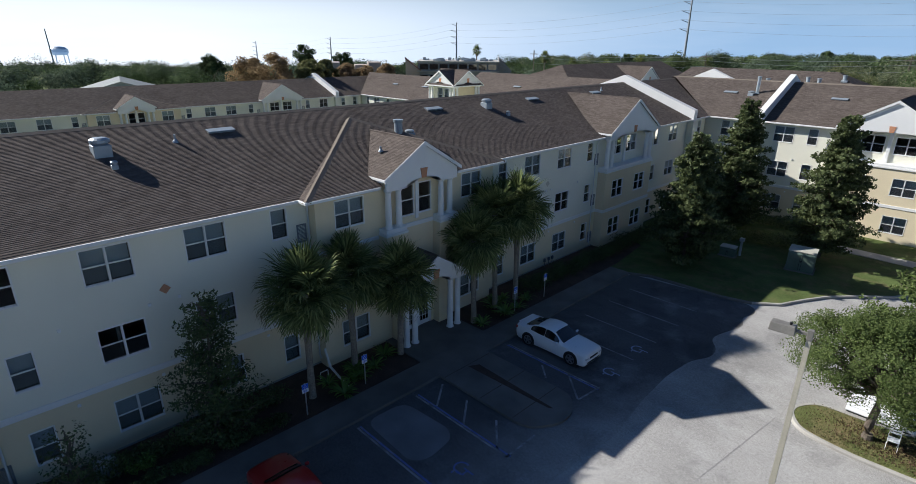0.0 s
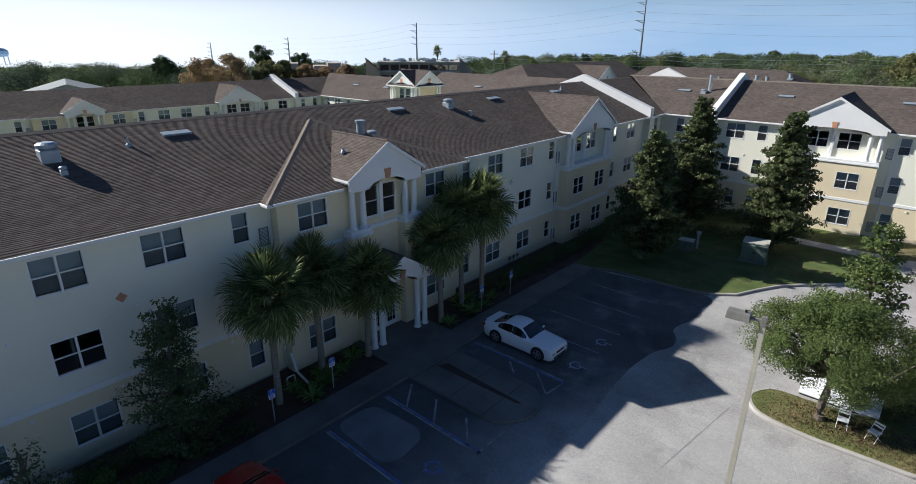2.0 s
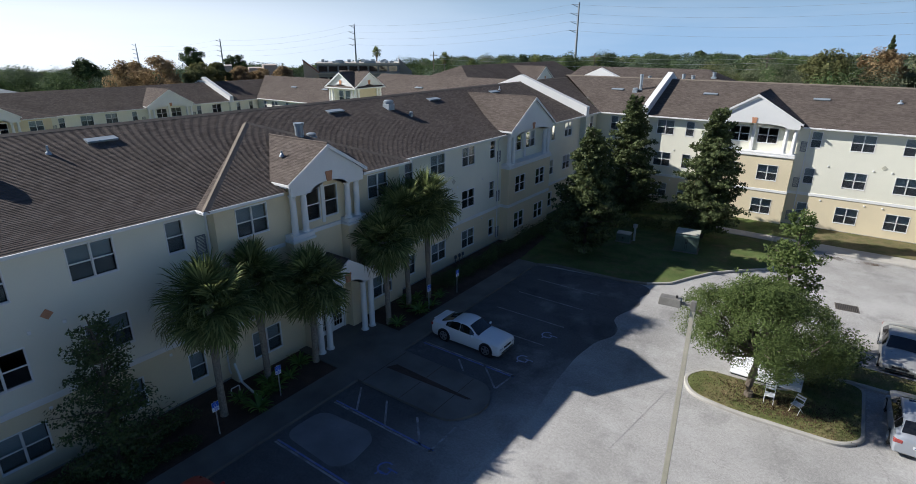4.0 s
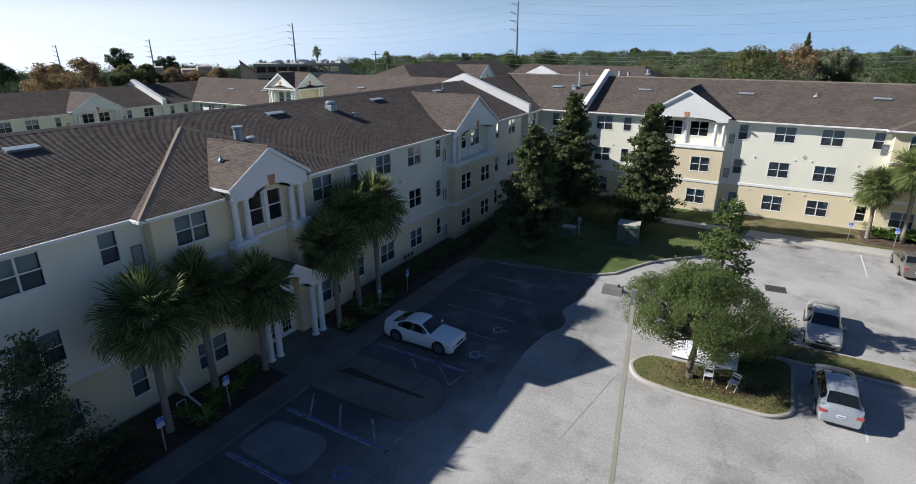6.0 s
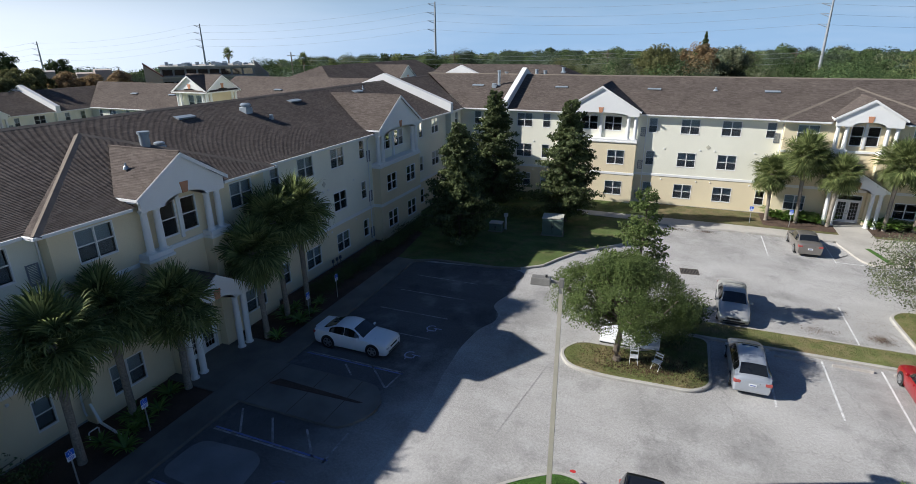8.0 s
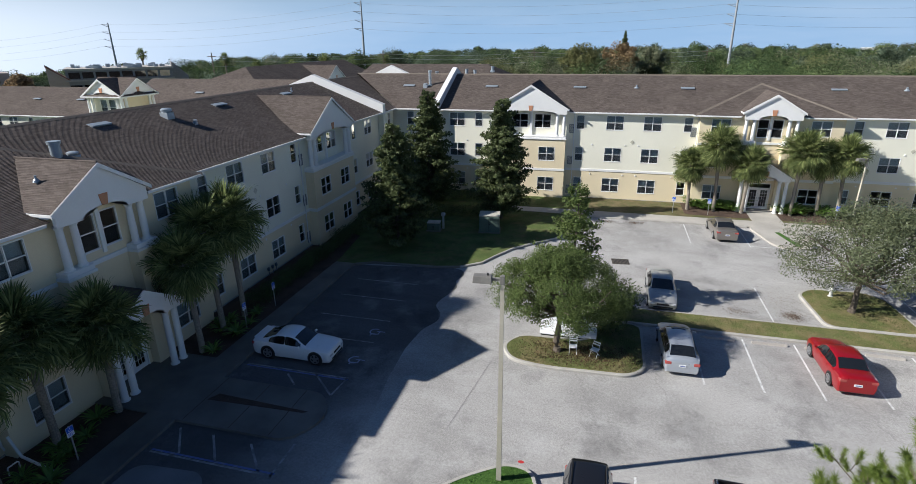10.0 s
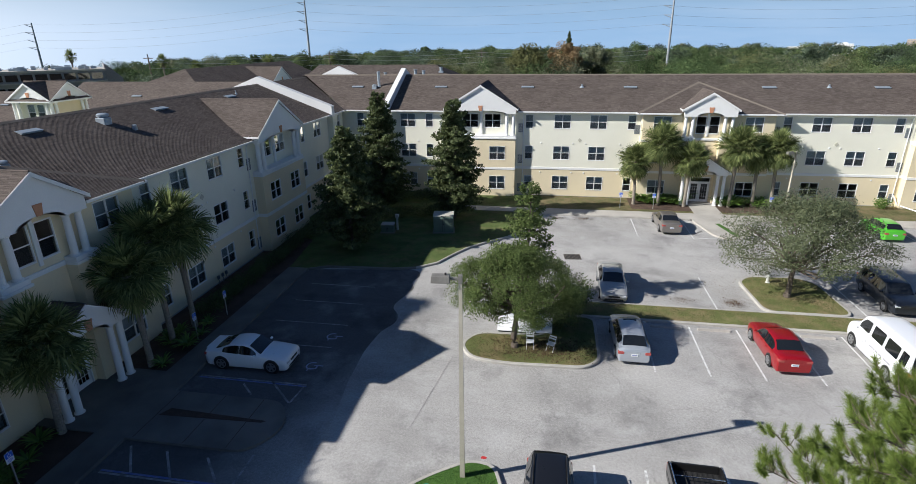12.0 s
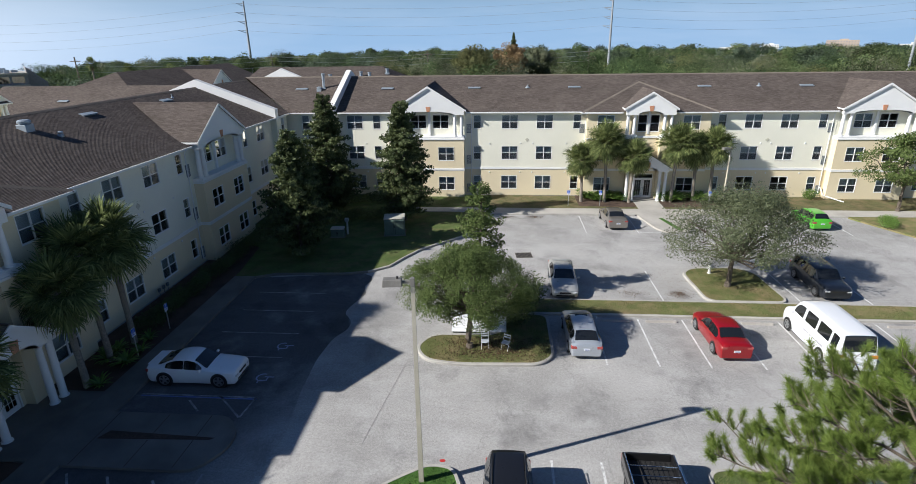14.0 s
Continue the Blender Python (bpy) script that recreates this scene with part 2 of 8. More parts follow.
def bars(parent, name, g, boxes, mat, bevel=0.0, label=""):
    """One mesh of boxes given as s0, s1, n0, n1, z0, z1 in a wall's own directions."""
    bm = bmesh.new()
    for s0, s1, n0, n1, z0, z1 in boxes:
        a, b = g(s0, n0, z0), g(s1, n1, z1)
        add_box(bm, [min(a[i], b[i]) for i in range(3)], [max(a[i], b[i]) for i in range(3)], bevel)
    return part(name, bm, mat, parent, label)


def courses(bm, e0, e1, r1, r0, step=0.145, butt=0.012, first=0, last=None):
    """Shingle courses, each lapping the one below, from the eave line e0-e1 up to the ridge line r0-r1."""
    e0, e1, r0, r1 = (Vector(v) for v in (e0, e1, r0, r1))
    n = (e1 - e0).cross(r0 - e0 if (r0 - e0).length > 0.01 else r1 - e0).normalized()
    n = n if n.z > 0 else -n
    k = max(3, round(max((r0 - e0).length, (r1 - e1).length) / step))
    for i in range(first, k if last is None else last):
        a, b = i / k, min(1.0, (i + 1) / k)
        p = [e0.lerp(r0, a) + n * butt, e1.lerp(r1, a) + n * butt, e1.lerp(r1, b), e0.lerp(r0, b)]
        v = [bm.verts.new(q) for q in p]
        bm.faces.new(v) if (p[2] - p[3]).length > 1e-4 else bm.faces.new(v[:3])
        w = [bm.verts.new(q) for q in (p[0] - n * butt, p[1] - n * butt)]
        bm.faces.new((w[0], w[1], v[1], v[0]))


def eave_courses(bm, plane, gaps, axis, n=4):
    """The lowest courses of a slope, left out where a bay stands through the eave; axis names the direction along the eave."""
    e0, e1, r1, r0 = (Vector(v) for v in plane)
    k = max(3, round(max((r0 - e0).length, (r1 - e1).length) / 0.145))
    a, b = e0[axis], e1[axis]
    edges = [a] + [v for g0 in sorted(gaps) for v in g0] + [b]
    d = (r0 - e0) - (e1 - e0) * ((r0 - e0)[axis] / (b - a))
    for s0, s1 in zip(edges[::2], edges[1::2]):
        p, q = e0.lerp(e1, (s0 - a) / (b - a)), e0.lerp(e1, (s1 - a) / (b - a))
        pr = r0 if s0 == a else p + d
        qr = r1 if s1 == b else q + d
        courses(bm, p, q, qr, pr, last=n)


def roof_part(parent, planes, name="roof", gaps=(), axis=0, step=0.145, butt=0.012):
    """Shingled slopes; gaps are stretches along the first slope's eave that stay open for a bay."""
    bm = bmesh.new()
    for i, p in enumerate(planes):
        if i == 0 and gaps:
            eave_courses(bm, p, gaps, axis)
            courses(bm, *p, first=4)
        else:
            courses(bm, *p, step=step, butt=butt)
    bmesh.ops.remove_doubles(bm, verts=bm.verts, dist=0.0005)
    me = bpy.data.meshes.new(name)
    bm.to_mesh(me)
    bm.free()
    me.materials.append(M_ROOF)
    ob = new(name, me)
    ob.parent = parent
    return ob


# windows: meshes made once, shared by all windows of a kind
WIN_H = 1.45


def window_meshes(w, h, cols):
    bm = bmesh.new()
    t = 0.03
    for a, b in (((-w / 2 - 0.012, -0.10, 0), (-w / 2 + t, 0.02, h)), ((w / 2 - t, -0.10, 0), (w / 2 + 0.012, 0.02, h)),
                 ((-w / 2 + t, -0.10, h - t), (w / 2 - t, 0.02, h + 0.012)), ((-w / 2 + t, -0.10, 0), (w / 2 - t, 0.02, t))):
        add_box(bm, a, b)
    if cols == 2:
        add_box(bm, (-0.024, -0.10, t), (0.024, 0.015, h - t))
    ob = part("window", bm, M_FRAME)
    frame_me = ob.data
    bpy.data.objects.remove(ob)
    pw = (w - 2 * t - (0.06 if cols == 2 else 0)) / cols
    ph = (h - 2 * t) / 2
    bm = bmesh.new()
    for a, b in (((-pw / 2, -0.07, ph - 0.035), (pw / 2, -0.01, ph)), ((-pw / 2, -0.07, 0), (pw / 2, -0.02, 0.02)),
                 ((-pw / 2, -0.07, 0.03), (-pw / 2 + 0.015, -0.02, ph - 0.05)), ((pw / 2 - 0.015, -0.07, 0.03), (pw / 2, -0.02, ph - 0.05))):
        add_box(bm, a, b)
    ob = part("sash", bm, M_FRAME)
    sash_me = ob.data
    bpy.data.objects.remove(ob)
    e = 0.02
    pane_me = raw_mesh("pane", [(-pw / 2 + e, -0.045, e), (pw / 2 - e, -0.045, e), (pw / 2 - e, -0.045, ph - 0.02), (-pw / 2 + e, -0.045, ph - 0.02),
                                (-pw / 2 + e, -0.049, e), (pw / 2 - e, -0.049, e), (pw / 2 - e, -0.049, ph - 0.02), (-pw / 2 + e, -0.049, ph - 0.02)],
                       [(0, 1, 2, 3), (7, 6, 5, 4), (0, 4, 5, 1), (1, 5, 6, 2), (2, 6, 7, 3), (3, 7, 4, 0)], M_GLASS)
    screen_me = raw_mesh("screen", [(-pw / 2 + e, -0.018, e), (pw / 2 - e, -0.018, e), (pw / 2 - e, -0.018, ph - 0.04), (-pw / 2 + e, -0.018, ph - 0.04)], [(0, 1, 2, 3)], M_MESH)
    bm = bmesh.new()
    k = max(3, int(w / 0.09))
    for i in range(k):
        x = -w / 2 + 0.06 + (w - 0.12) * (i + 0.5) / k
        add_poly(bm, [(x - 0.048, -0.19 - 0.004, 0.05), (x + 0.048, -0.19 + 0.004, 0.05), (x + 0.048, -0.19 + 0.004, h - 0.01), (x - 0.048, -0.19 - 0.004, h - 0.01)])
    ob = part("blind", bm, M_BLIND)
    blind_me = ob.data
    bpy.data.objects.remove(ob)
    bm = bmesh.new()
    add_box(bm, (-w / 2 - 0.02, -0.02, -0.035), (w / 2 + 0.02, 0.03, -0.003), 0.006)
    ob = part("sill", bm, M_WHITE)
    sill_me = ob.data
    bpy.data.objects.remove(ob)
    return dict(frame=frame_me, sash=sash_me, pane=pane_me, screen=screen_me, blind=blind_me, sill=sill_me, w=w, h=h, cols=cols, pw=pw, ph=ph, t=t)


def mesh_material():
    """Insect screen: fine dark mesh, half open."""
    m = bpy.data.materials.new("insect_mesh")
    m.use_nodes = True
    n, l = m.node_tree.nodes, m.node_tree.links
    b = n["Principled BSDF"]
    b.inputs["Base Color"].default_value = (0.03, 0.03, 0.033, 1)
    b.inputs["Roughness"].default_value = 0.8
    tr, mx = n.new("ShaderNodeBsdfTransparent"), n.new("ShaderNodeMixShader")
    mx.inputs[0].default_value = 0.40
    l.new(tr.outputs[0], mx.inputs[1])
    l.new(b.outputs[0], mx.inputs[2])
    l.new(mx.outputs[0], n["Material Output"].inputs[0])
    return m


M_MESH = mesh_material()
WIN = {"double": window_meshes(1.70, WIN_H, 2), "narrow": window_meshes(0.80, WIN_H, 1), "tall": window_meshes(0.92, 1.72, 1)}
rw = random.Random(5)


def window(parent, g, s, n, z, kind, blind=None):
    k = WIN[kind]
    ob = piece("window", k["frame"], parent, facing(g, s, n, z))
    xs = (0,) if k["cols"] == 1 else (-(k["pw"] / 2 + 0.03), k["pw"] / 2 + 0.03)
    for x in xs:
        for j in (0, 1):
            at = pose(x, -0.0 if j else -0.012, k["t"] + j * k["ph"])
            piece("sash", k["sash"], ob, at)
            piece("pane", k["pane"], ob, at)
        piece("screen", k["screen"], ob, pose(x, 0, k["t"]))
    piece("sill", k["sill"], ob)
    if rw.random() < (0.88 if blind is None else blind):
        piece("blind", k["blind"], ob)
    return ob


def hole(s, kind, z):
    k = WIN[kind]
    return (s - k["w"] / 2, s + k["w"] / 2, z, z + k["h"])


SILLS = (0.88, 4.10, 7.37)


def facade(parent, g, s0, s1, cols, skip=()):
    """The plain wall between two points: tan ground storey, cream above, a white band between, and its windows."""
    holes = [hole(s, k, z) for s, k in cols for z in SILLS]
    wall(parent, g, s0, s1, 0.0, 3.02, 0.0, holes, M_TAN)
    wall(parent, g, s0, s1, 3.27, EAVE, 0.0, holes, M_CREAM)
    bars(parent, "band", g, [(s0, s1, -0.2, 0.05, 3.02, 3.27)], M_WHITE, 0.012)
    bars(parent, "plinth", g, [(s0, s1, -0.02, 0.025, 0.0, 0.16)], M_PLINTH)
    for s, k in cols:
        for z in SILLS:
            window(parent, g, s, 0.0, z, k)


M_PLINTH = surface("plinth", (0.42, 0.40, 0.36), 0.9, 1, 20)


def column(parent, g, s, n, z0, z1, r):
    """A round column with base and capital."""
    bm = bmesh.new()
    h = z1 - z0
    add_lathe(bm, [(r * 1.35, 0), (r * 1.35, 0.06), (r * 1.12, 0.09), (r, 0.15), (r * 1.0, h * 0.35), (r * 0.88, h - 0.2), (r * 0.9, h - 0.16), (r * 1.12, h - 0.13), (r * 1.12, h - 0.09), (r * 1.3, h - 0.06), (r * 1.3, h)], 18, g(s, n, z0))
    return part("column", bm, M_WHITE, parent, smooth=False)


def gable_front(parent, g, c, half, n, z_low, z_spring, z_arch, apex, arch_half, thick=0.18, key=True, shoulder=None):
    """A white pediment with a shallow arch cut out of its lower edge."""
    top = shoulder or z_spring + 0.25
    pts = [(c - half, z_low), (c - arch_half, z_low)]
    for i in range(13):
        a = math.pi * (1 - i / 12)
        pts.append((c + arch_half * math.cos(a), z_spring + (z_arch - z_spring) * math.sin(a)))
    pts += [(c + arch_half, z_low), (c + half, z_low), (c + half, top), (c, apex), (c - half, top)]
    clean = [p for i, p in enumerate(pts) if i == 0 or (abs(p[0] - pts[i - 1][0]) + abs(p[1] - pts[i - 1][1])) > 1e-4]
    bm = bmesh.new()
    add_prism(bm, [g(s, n, z) for s, z in clean], g(0, -thick, 0) - g(0, 0, 0))
    bmesh.ops.triangulate(bm, faces=[f for f in bm.faces if len(f.verts) > 4])
    ob = part("pediment", bm, M_WHITE, parent)
    if key:
        k = 0.24
        bm = bmesh.new()
        add_prism(bm, [g(c + a * k, n + 0.035, z) for a, z in ((-0.62, z_arch - 0.02), (0.62, z_arch - 0.02), (1, z_arch + 0.5), (-1, z_arch + 0.5))], g(0, -0.06, 0) - g(0, 0, 0))
        part("keystone", bm, M_CORAL, parent, "coral painted keystone")
    return ob


def gable_roof(parent, g, c, half, n_front, n_back_eave, n_back_ridge, z_eave, apex):
    """Two slopes of a gable that runs back into the main roof, with white rake boards and returns."""
    planes = []
    for sgn in (-1, 1):
        planes.append((g(c + sgn * half, n_front, z_eave), g(c + sgn * half, n_back_eave, z_eave), g(c, n_back_ridge, apex), g(c, n_front, apex)))
    roof_part(parent, planes)
    for sgn in (-1, 1):
        bm = bmesh.new()
        e, a = (c + sgn * half, z_eave), (c, apex)
        add_prism(bm, [g(e[0], n_front, e[1] - 0.20), g(e[0], n_front, e[1] - 0.01), g(a[0], n_front, a[1] - 0.01), g(a[0], n_front, a[1] - 0.22)], g(0, 0.05, 0) - g(0, 0, 0))
        part("rake_board", bm, M_WHITE, parent)
        lo, hi = sorted((c + sgn * half, c + sgn * (half - 0.1)))
        bars(parent, "gutter", g, [(lo, hi, n_back_eave, n_front + 0.04, z_eave - 0.16, z_eave - 0.012)], M_WHITE, 0.02)
    bm = bmesh.new()
    add_tube(bm, g(c, n_front, apex + 0.01), g(c, n_back_ridge, apex + 0.01), 0.06, seg=6)
    part("ridge_cap", bm, M_ROOF, parent)


def downpipe(parent, g, s, n, top):
    bm = bmesh.new()
    add_tube(bm, g(s, n + 0.32, top), g(s, n + 0.07, top - 0.35), 0.045, seg=8)
    add_tube(bm, g(s, n + 0.07, top - 0.35), g(s, n + 0.07, 0.6), 0.045, seg=8)
    add_tube(bm, g(s, n + 0.07, 0.6), g(s, n + 0.18, 0.42), 0.045, seg=8)
    part("downpipe", bm, M_DOWNPIPE, parent)


def louvre(parent, g, s, z):
    """Air-conditioner grille in its white sleeve."""
    bm = bmesh.new()
    m = facing(g, s, 0.0, z)
    add_box(bm, (-0.24, -0.02, 0), (0.24, 0.05, 0.05))
    add_box(bm, (-0.24, -0.02, 0.85), (0.24, 0.05, 0.9))
    add_box(bm, (-0.24, -0.02, 0.05), (-0.19, 0.05, 0.85))
    add_box(bm, (0.19, -0.02, 0.05), (0.24, 0.05, 0.85))
    for i in range(12):
        add_box(bm, (-0.19, -0.02 + 0.008, 0.06 + i * 0.066), (0.19, 0.03, 0.06 + i * 0.066 + 0.03))
    for v in bm.verts:
        v.co = m @ v.co
    part("louvre", bm, M_LOUVRE, parent)


M_LOUVRE = surface("louvre_grey", (0.20, 0.22, 0.24), 0.5, 2, 20)
M_DARK = material("dark_recess", (0.02, 0.02, 0.022), 0.9)


def hip_caps(parent, lines):
    for a, b in lines:
        bm = bmesh.new()
        a, b = Vector(a), Vector(b)
        side = (b - a).cross(Vector((0, 0, 1))).normalized() * 0.22
        up = Vector((0, 0, 0.05))
        low = Vector((0, 0, -0.065))
        v = [bm.verts.new(p) for p in (a - side + low, a + up, a + side + low, b - side + low, b + up, b + side + low)]
        bm.faces.new((v[0], v[1], v[4], v[3]))
        bm.faces.new((v[1], v[2], v[5], v[4]))
        part("hip_cap", bm, M_CAP, parent, "lighter hip shingles")


M_CAP = surface("hip_shingles", (0.20, 0.17, 0.14), 0.95, 1.0, 40, 0.15, 0.2, 0.4, 0.01, spec=0.15)


def entry_bay(parent, g, c, half=6.2, n=0.65, peak_n=-5.3, peak_z=11.72, low=True):
    """The tan bay over the entrance: hipped roof, a columned portico on the top storey, a smaller one over the doors."""
    wins = [(c - 4.3, "double"), (c + 4.3, "double")]
    mid = [(c - 0.62, "tall"), (c + 0.62, "tall")]
    door = (c - 1.0, c + 1.0, 0.12, 2.75)
    holes = [hole(s, k, z) for s, k in wins for z in SILLS] + [hole(s, k, 7.15) for s, k in mid] + [door]
    wall(parent, g, c - half, c + half, 0.0, 3.02, n, holes, M_TAN)
    wall(parent, g, c - half, c + half, 3.27, EAVE, n, holes, M_TAN)
    for s in (-1, 1):
        e = c + s * half
        lo, hi = sorted((e, e - s * 0.22))
        bars(parent, "wall", g, [(lo, hi, -0.2, n - 0.22, 0, 3.02), (lo, hi, -0.2, n - 0.22, 3.27, EAVE)], M_TAN)
    bars(parent, "band", g, [(c - half - 0.04, c + half + 0.04, -0.2, n + 0.05, 3.02, 3.27)], M_WHITE, 0.012)
    bars(parent, "band", g, [(c - half - 0.04, c - 2.62, n - 0.05, n + 0.05, 6.28, 6.48), (c + 2.62, c + half + 0.04, n - 0.05, n + 0.05, 6.28, 6.48)], M_WHITE, 0.012)
    for s, k in wins:
        for z in SILLS:
            window(parent, g, s, n, z, k)
    for s, k in mid:
        window(parent, g, s, n, 7.15, k, 0.0)
    bars(parent, "pilaster", g, [(c - 0.1, c + 0.1, n, n + 0.08, 6.9, EAVE)], M_WHITE, 0.01)
    # top portico
    for s in (-1, 1):
        a, b = sorted((c + s * 1.15, c + s * 2.62))
        bars(parent, "pier", g, [(a + 0.06, b - 0.06, n, n + 0.62, 3.3, 6.48)], M_TAN)
        bars(parent, "ledge", g, [(a, b, n, n + 0.72, 6.48, 6.62), (a + 0.05, b - 0.05, n, n + 0.66, 6.62, 6.86)], M_WHITE, 0.02)
        for d in (1.5, 2.18):
            column(parent, g, c + s * d, n + 0.36, 6.86, 8.92, 0.17)
    bars(parent, "band", g, [(c - 1.15, c + 1.15, n, n + 0.10, 6.50, 6.72)], M_WHITE, 0.01)
    bars(parent, "wall", g, [(c - 2.3, c + 2.3, n - 0.2, n, EAVE, 9.72)], M_TAN)
    gable_front(parent, g, c, 2.46, n + 0.68, 8.90, 8.93, 9.30, 11.08, 1.22, shoulder=9.5)
    bars(parent, "soffit", g, [(c - 2.6, c + 2.6, n, n + 0.5, 9.34, 9.42)], M_WHITE)
    gable_roof(parent, g, c, 2.68, n + 0.78, n - 0.6, -3.3, 9.58, 11.22)
    # hipped roof over the bay
    ov = half + 0.62
    e0, e1 = g(c - ov, n + 0.42, EAVE + 0.02), g(c + ov, n + 0.42, EAVE + 0.02)
    pk = g(c, peak_n, peak_z)
    b0, b1 = g(c - ov, 0.40, EAVE + 0.02), g(c + ov, 0.40, EAVE + 0.02)
    m0, m1 = g(c - 2.5, n + 0.42, EAVE + 0.02), g(c + 2.5, n + 0.42, EAVE + 0.02)
    up = (pk - (e0 + e1) / 2) * 0.09
    l0, l1 = e0.lerp(pk, 0.09), e1.lerp(pk, 0.09)
    roof_part(parent, [(e0, m0, m0 + up, l0), (m1, e1, l1, m1 + up), (l0, l1, pk, pk), (b0, e0, pk, pk), (e1, b1, pk, pk)])
    hip_caps(parent, [(e0, pk), (e1, pk)])
    lo, hi = c - ov, c + ov
    bars(parent, "gutter", g, [(lo, c - 2.72, n + 0.38, n + 0.50, EAVE - 0.12, EAVE + 0.015), (c + 2.72, hi, n + 0.38, n + 0.50, EAVE - 0.12, EAVE + 0.015),
                               (lo - 0.1, lo, 0.40, n + 0.50, EAVE - 0.12, EAVE + 0.015), (hi, hi + 0.1, 0.40, n + 0.50, EAVE - 0.12, EAVE + 0.015)], M_WHITE, 0.015)
    bars(parent, "soffit", g, [(lo, c - 2.62, n, n + 0.38, EAVE - 0.06, EAVE - 0.015), (c + 2.62, hi, n, n + 0.38, EAVE - 0.06, EAVE - 0.015)], M_WHITE)
    for s in (-1, 1):
        louvre(parent, g, c + s * (half + 0.42), 6.95)
        downpipe(parent, g, c + s * (half + 0.06), 0.0 + 0.0, EAVE - 0.1)
    if low:
        entrance(parent, g, c, n)


def entrance(parent, g, c, n):
    """The ground-floor portico with paired columns and glazed double doors."""
    out = n + 1.6
    for s in (-1, 1):
        for d in (1.35, 1.95):
            column(parent, g, c + s * d, out - 0.3, 0.12, 3.3, 0.17)
        bars(parent, "pier", g, [(*sorted((c + s * 1.2, c + s * 1.95)), n, n + 0.5, 0.1, 3.3)], M_TAN)
        bars(parent, "beam", g, [(*sorted((c + s * 1.2, c + s * 2.1)), n, out - 0.15, 3.3, 3.6)], M_WHITE)
    gable_front(parent, g, c, 2.15, out, 3.3, 3.32, 3.75, 4.95, 1.1, 0.2)
    gable_roof(parent, g, c, 2.4, out + 0.12, n + 0.02, n + 0.02, 3.62, 5.1)
    bars(parent, "soffit", g, [(c - 2.1, c + 2.1, n, out - 0.2, 3.78, 3.84)], M_WHITE)
    # doors
    fr = facing(g, c, n, 0.12)
    d = part("door", frame_boxes([(-1.0, -0.12, 0, -0.94, 0.03, 2.63), (0.94, -0.12, 0, 1.0, 0.03, 2.63), (-0.94, -0.12, 2.55, 0.94, 0.03, 2.63), (-0.94, -0.12, 2.08, 0.94, 0.03, 2.16), (-0.03, -0.1, 0, 0.03, 0.0, 2.08)]), M_FRAME, parent, "white glazed double door")
    d.matrix_basis = fr
    for s in (-1, 1):
        x0, x1 = sorted((s * 0.05, s * 0.92))
        leaf = frame_boxes([(x0, -0.08, 0, x0 + 0.13, -0.03, 2.06), (x1 - 0.13, -0.08, 0, x1, -0.03, 2.06), (x0 + 0.13, -0.08, 0, x1 - 0.13, -0.03, 0.28), (x0 + 0.13, -0.08, 1.92, x1 - 0.13, -0.03, 2.06)]
                           + [(x0 + 0.13 + (x1 - x0 - 0.26) * k / 3 - 0.012, -0.065, 0.28, x0 + 0.13 + (x1 - x0 - 0.26) * k / 3 + 0.012, -0.04, 1.92) for k in (1, 2)]
                           + [(x0 + 0.13, -0.066, 0.28 + 1.64 * k / 5 - 0.012, x1 - 0.13, -0.039, 0.28 + 1.64 * k / 5 + 0.012) for k in range(1, 5)])
        lf = part("door_leaf", leaf, M_FRAME, d)
        part("pane", frame_boxes([(x0 + 0.13, -0.055, 0.28, x1 - 0.13, -0.05, 1.92)]), M_GLASS, d)
        part("handle", frame_boxes([(s * 0.10 - 0.015, -0.03, 0.95, s * 0.10 + 0.015, 0.03, 1.2)]), M_METAL, d, "metal pull handle")
    part("pane", frame_boxes([(-0.94, -0.06, 2.16, 0.94, -0.055, 2.55)]), M_GLASS, d)


def frame_boxes(rows):
    bm = bmesh.new()
    for r in rows:
        add_box(bm, r[:3], r[3:])
    return bm


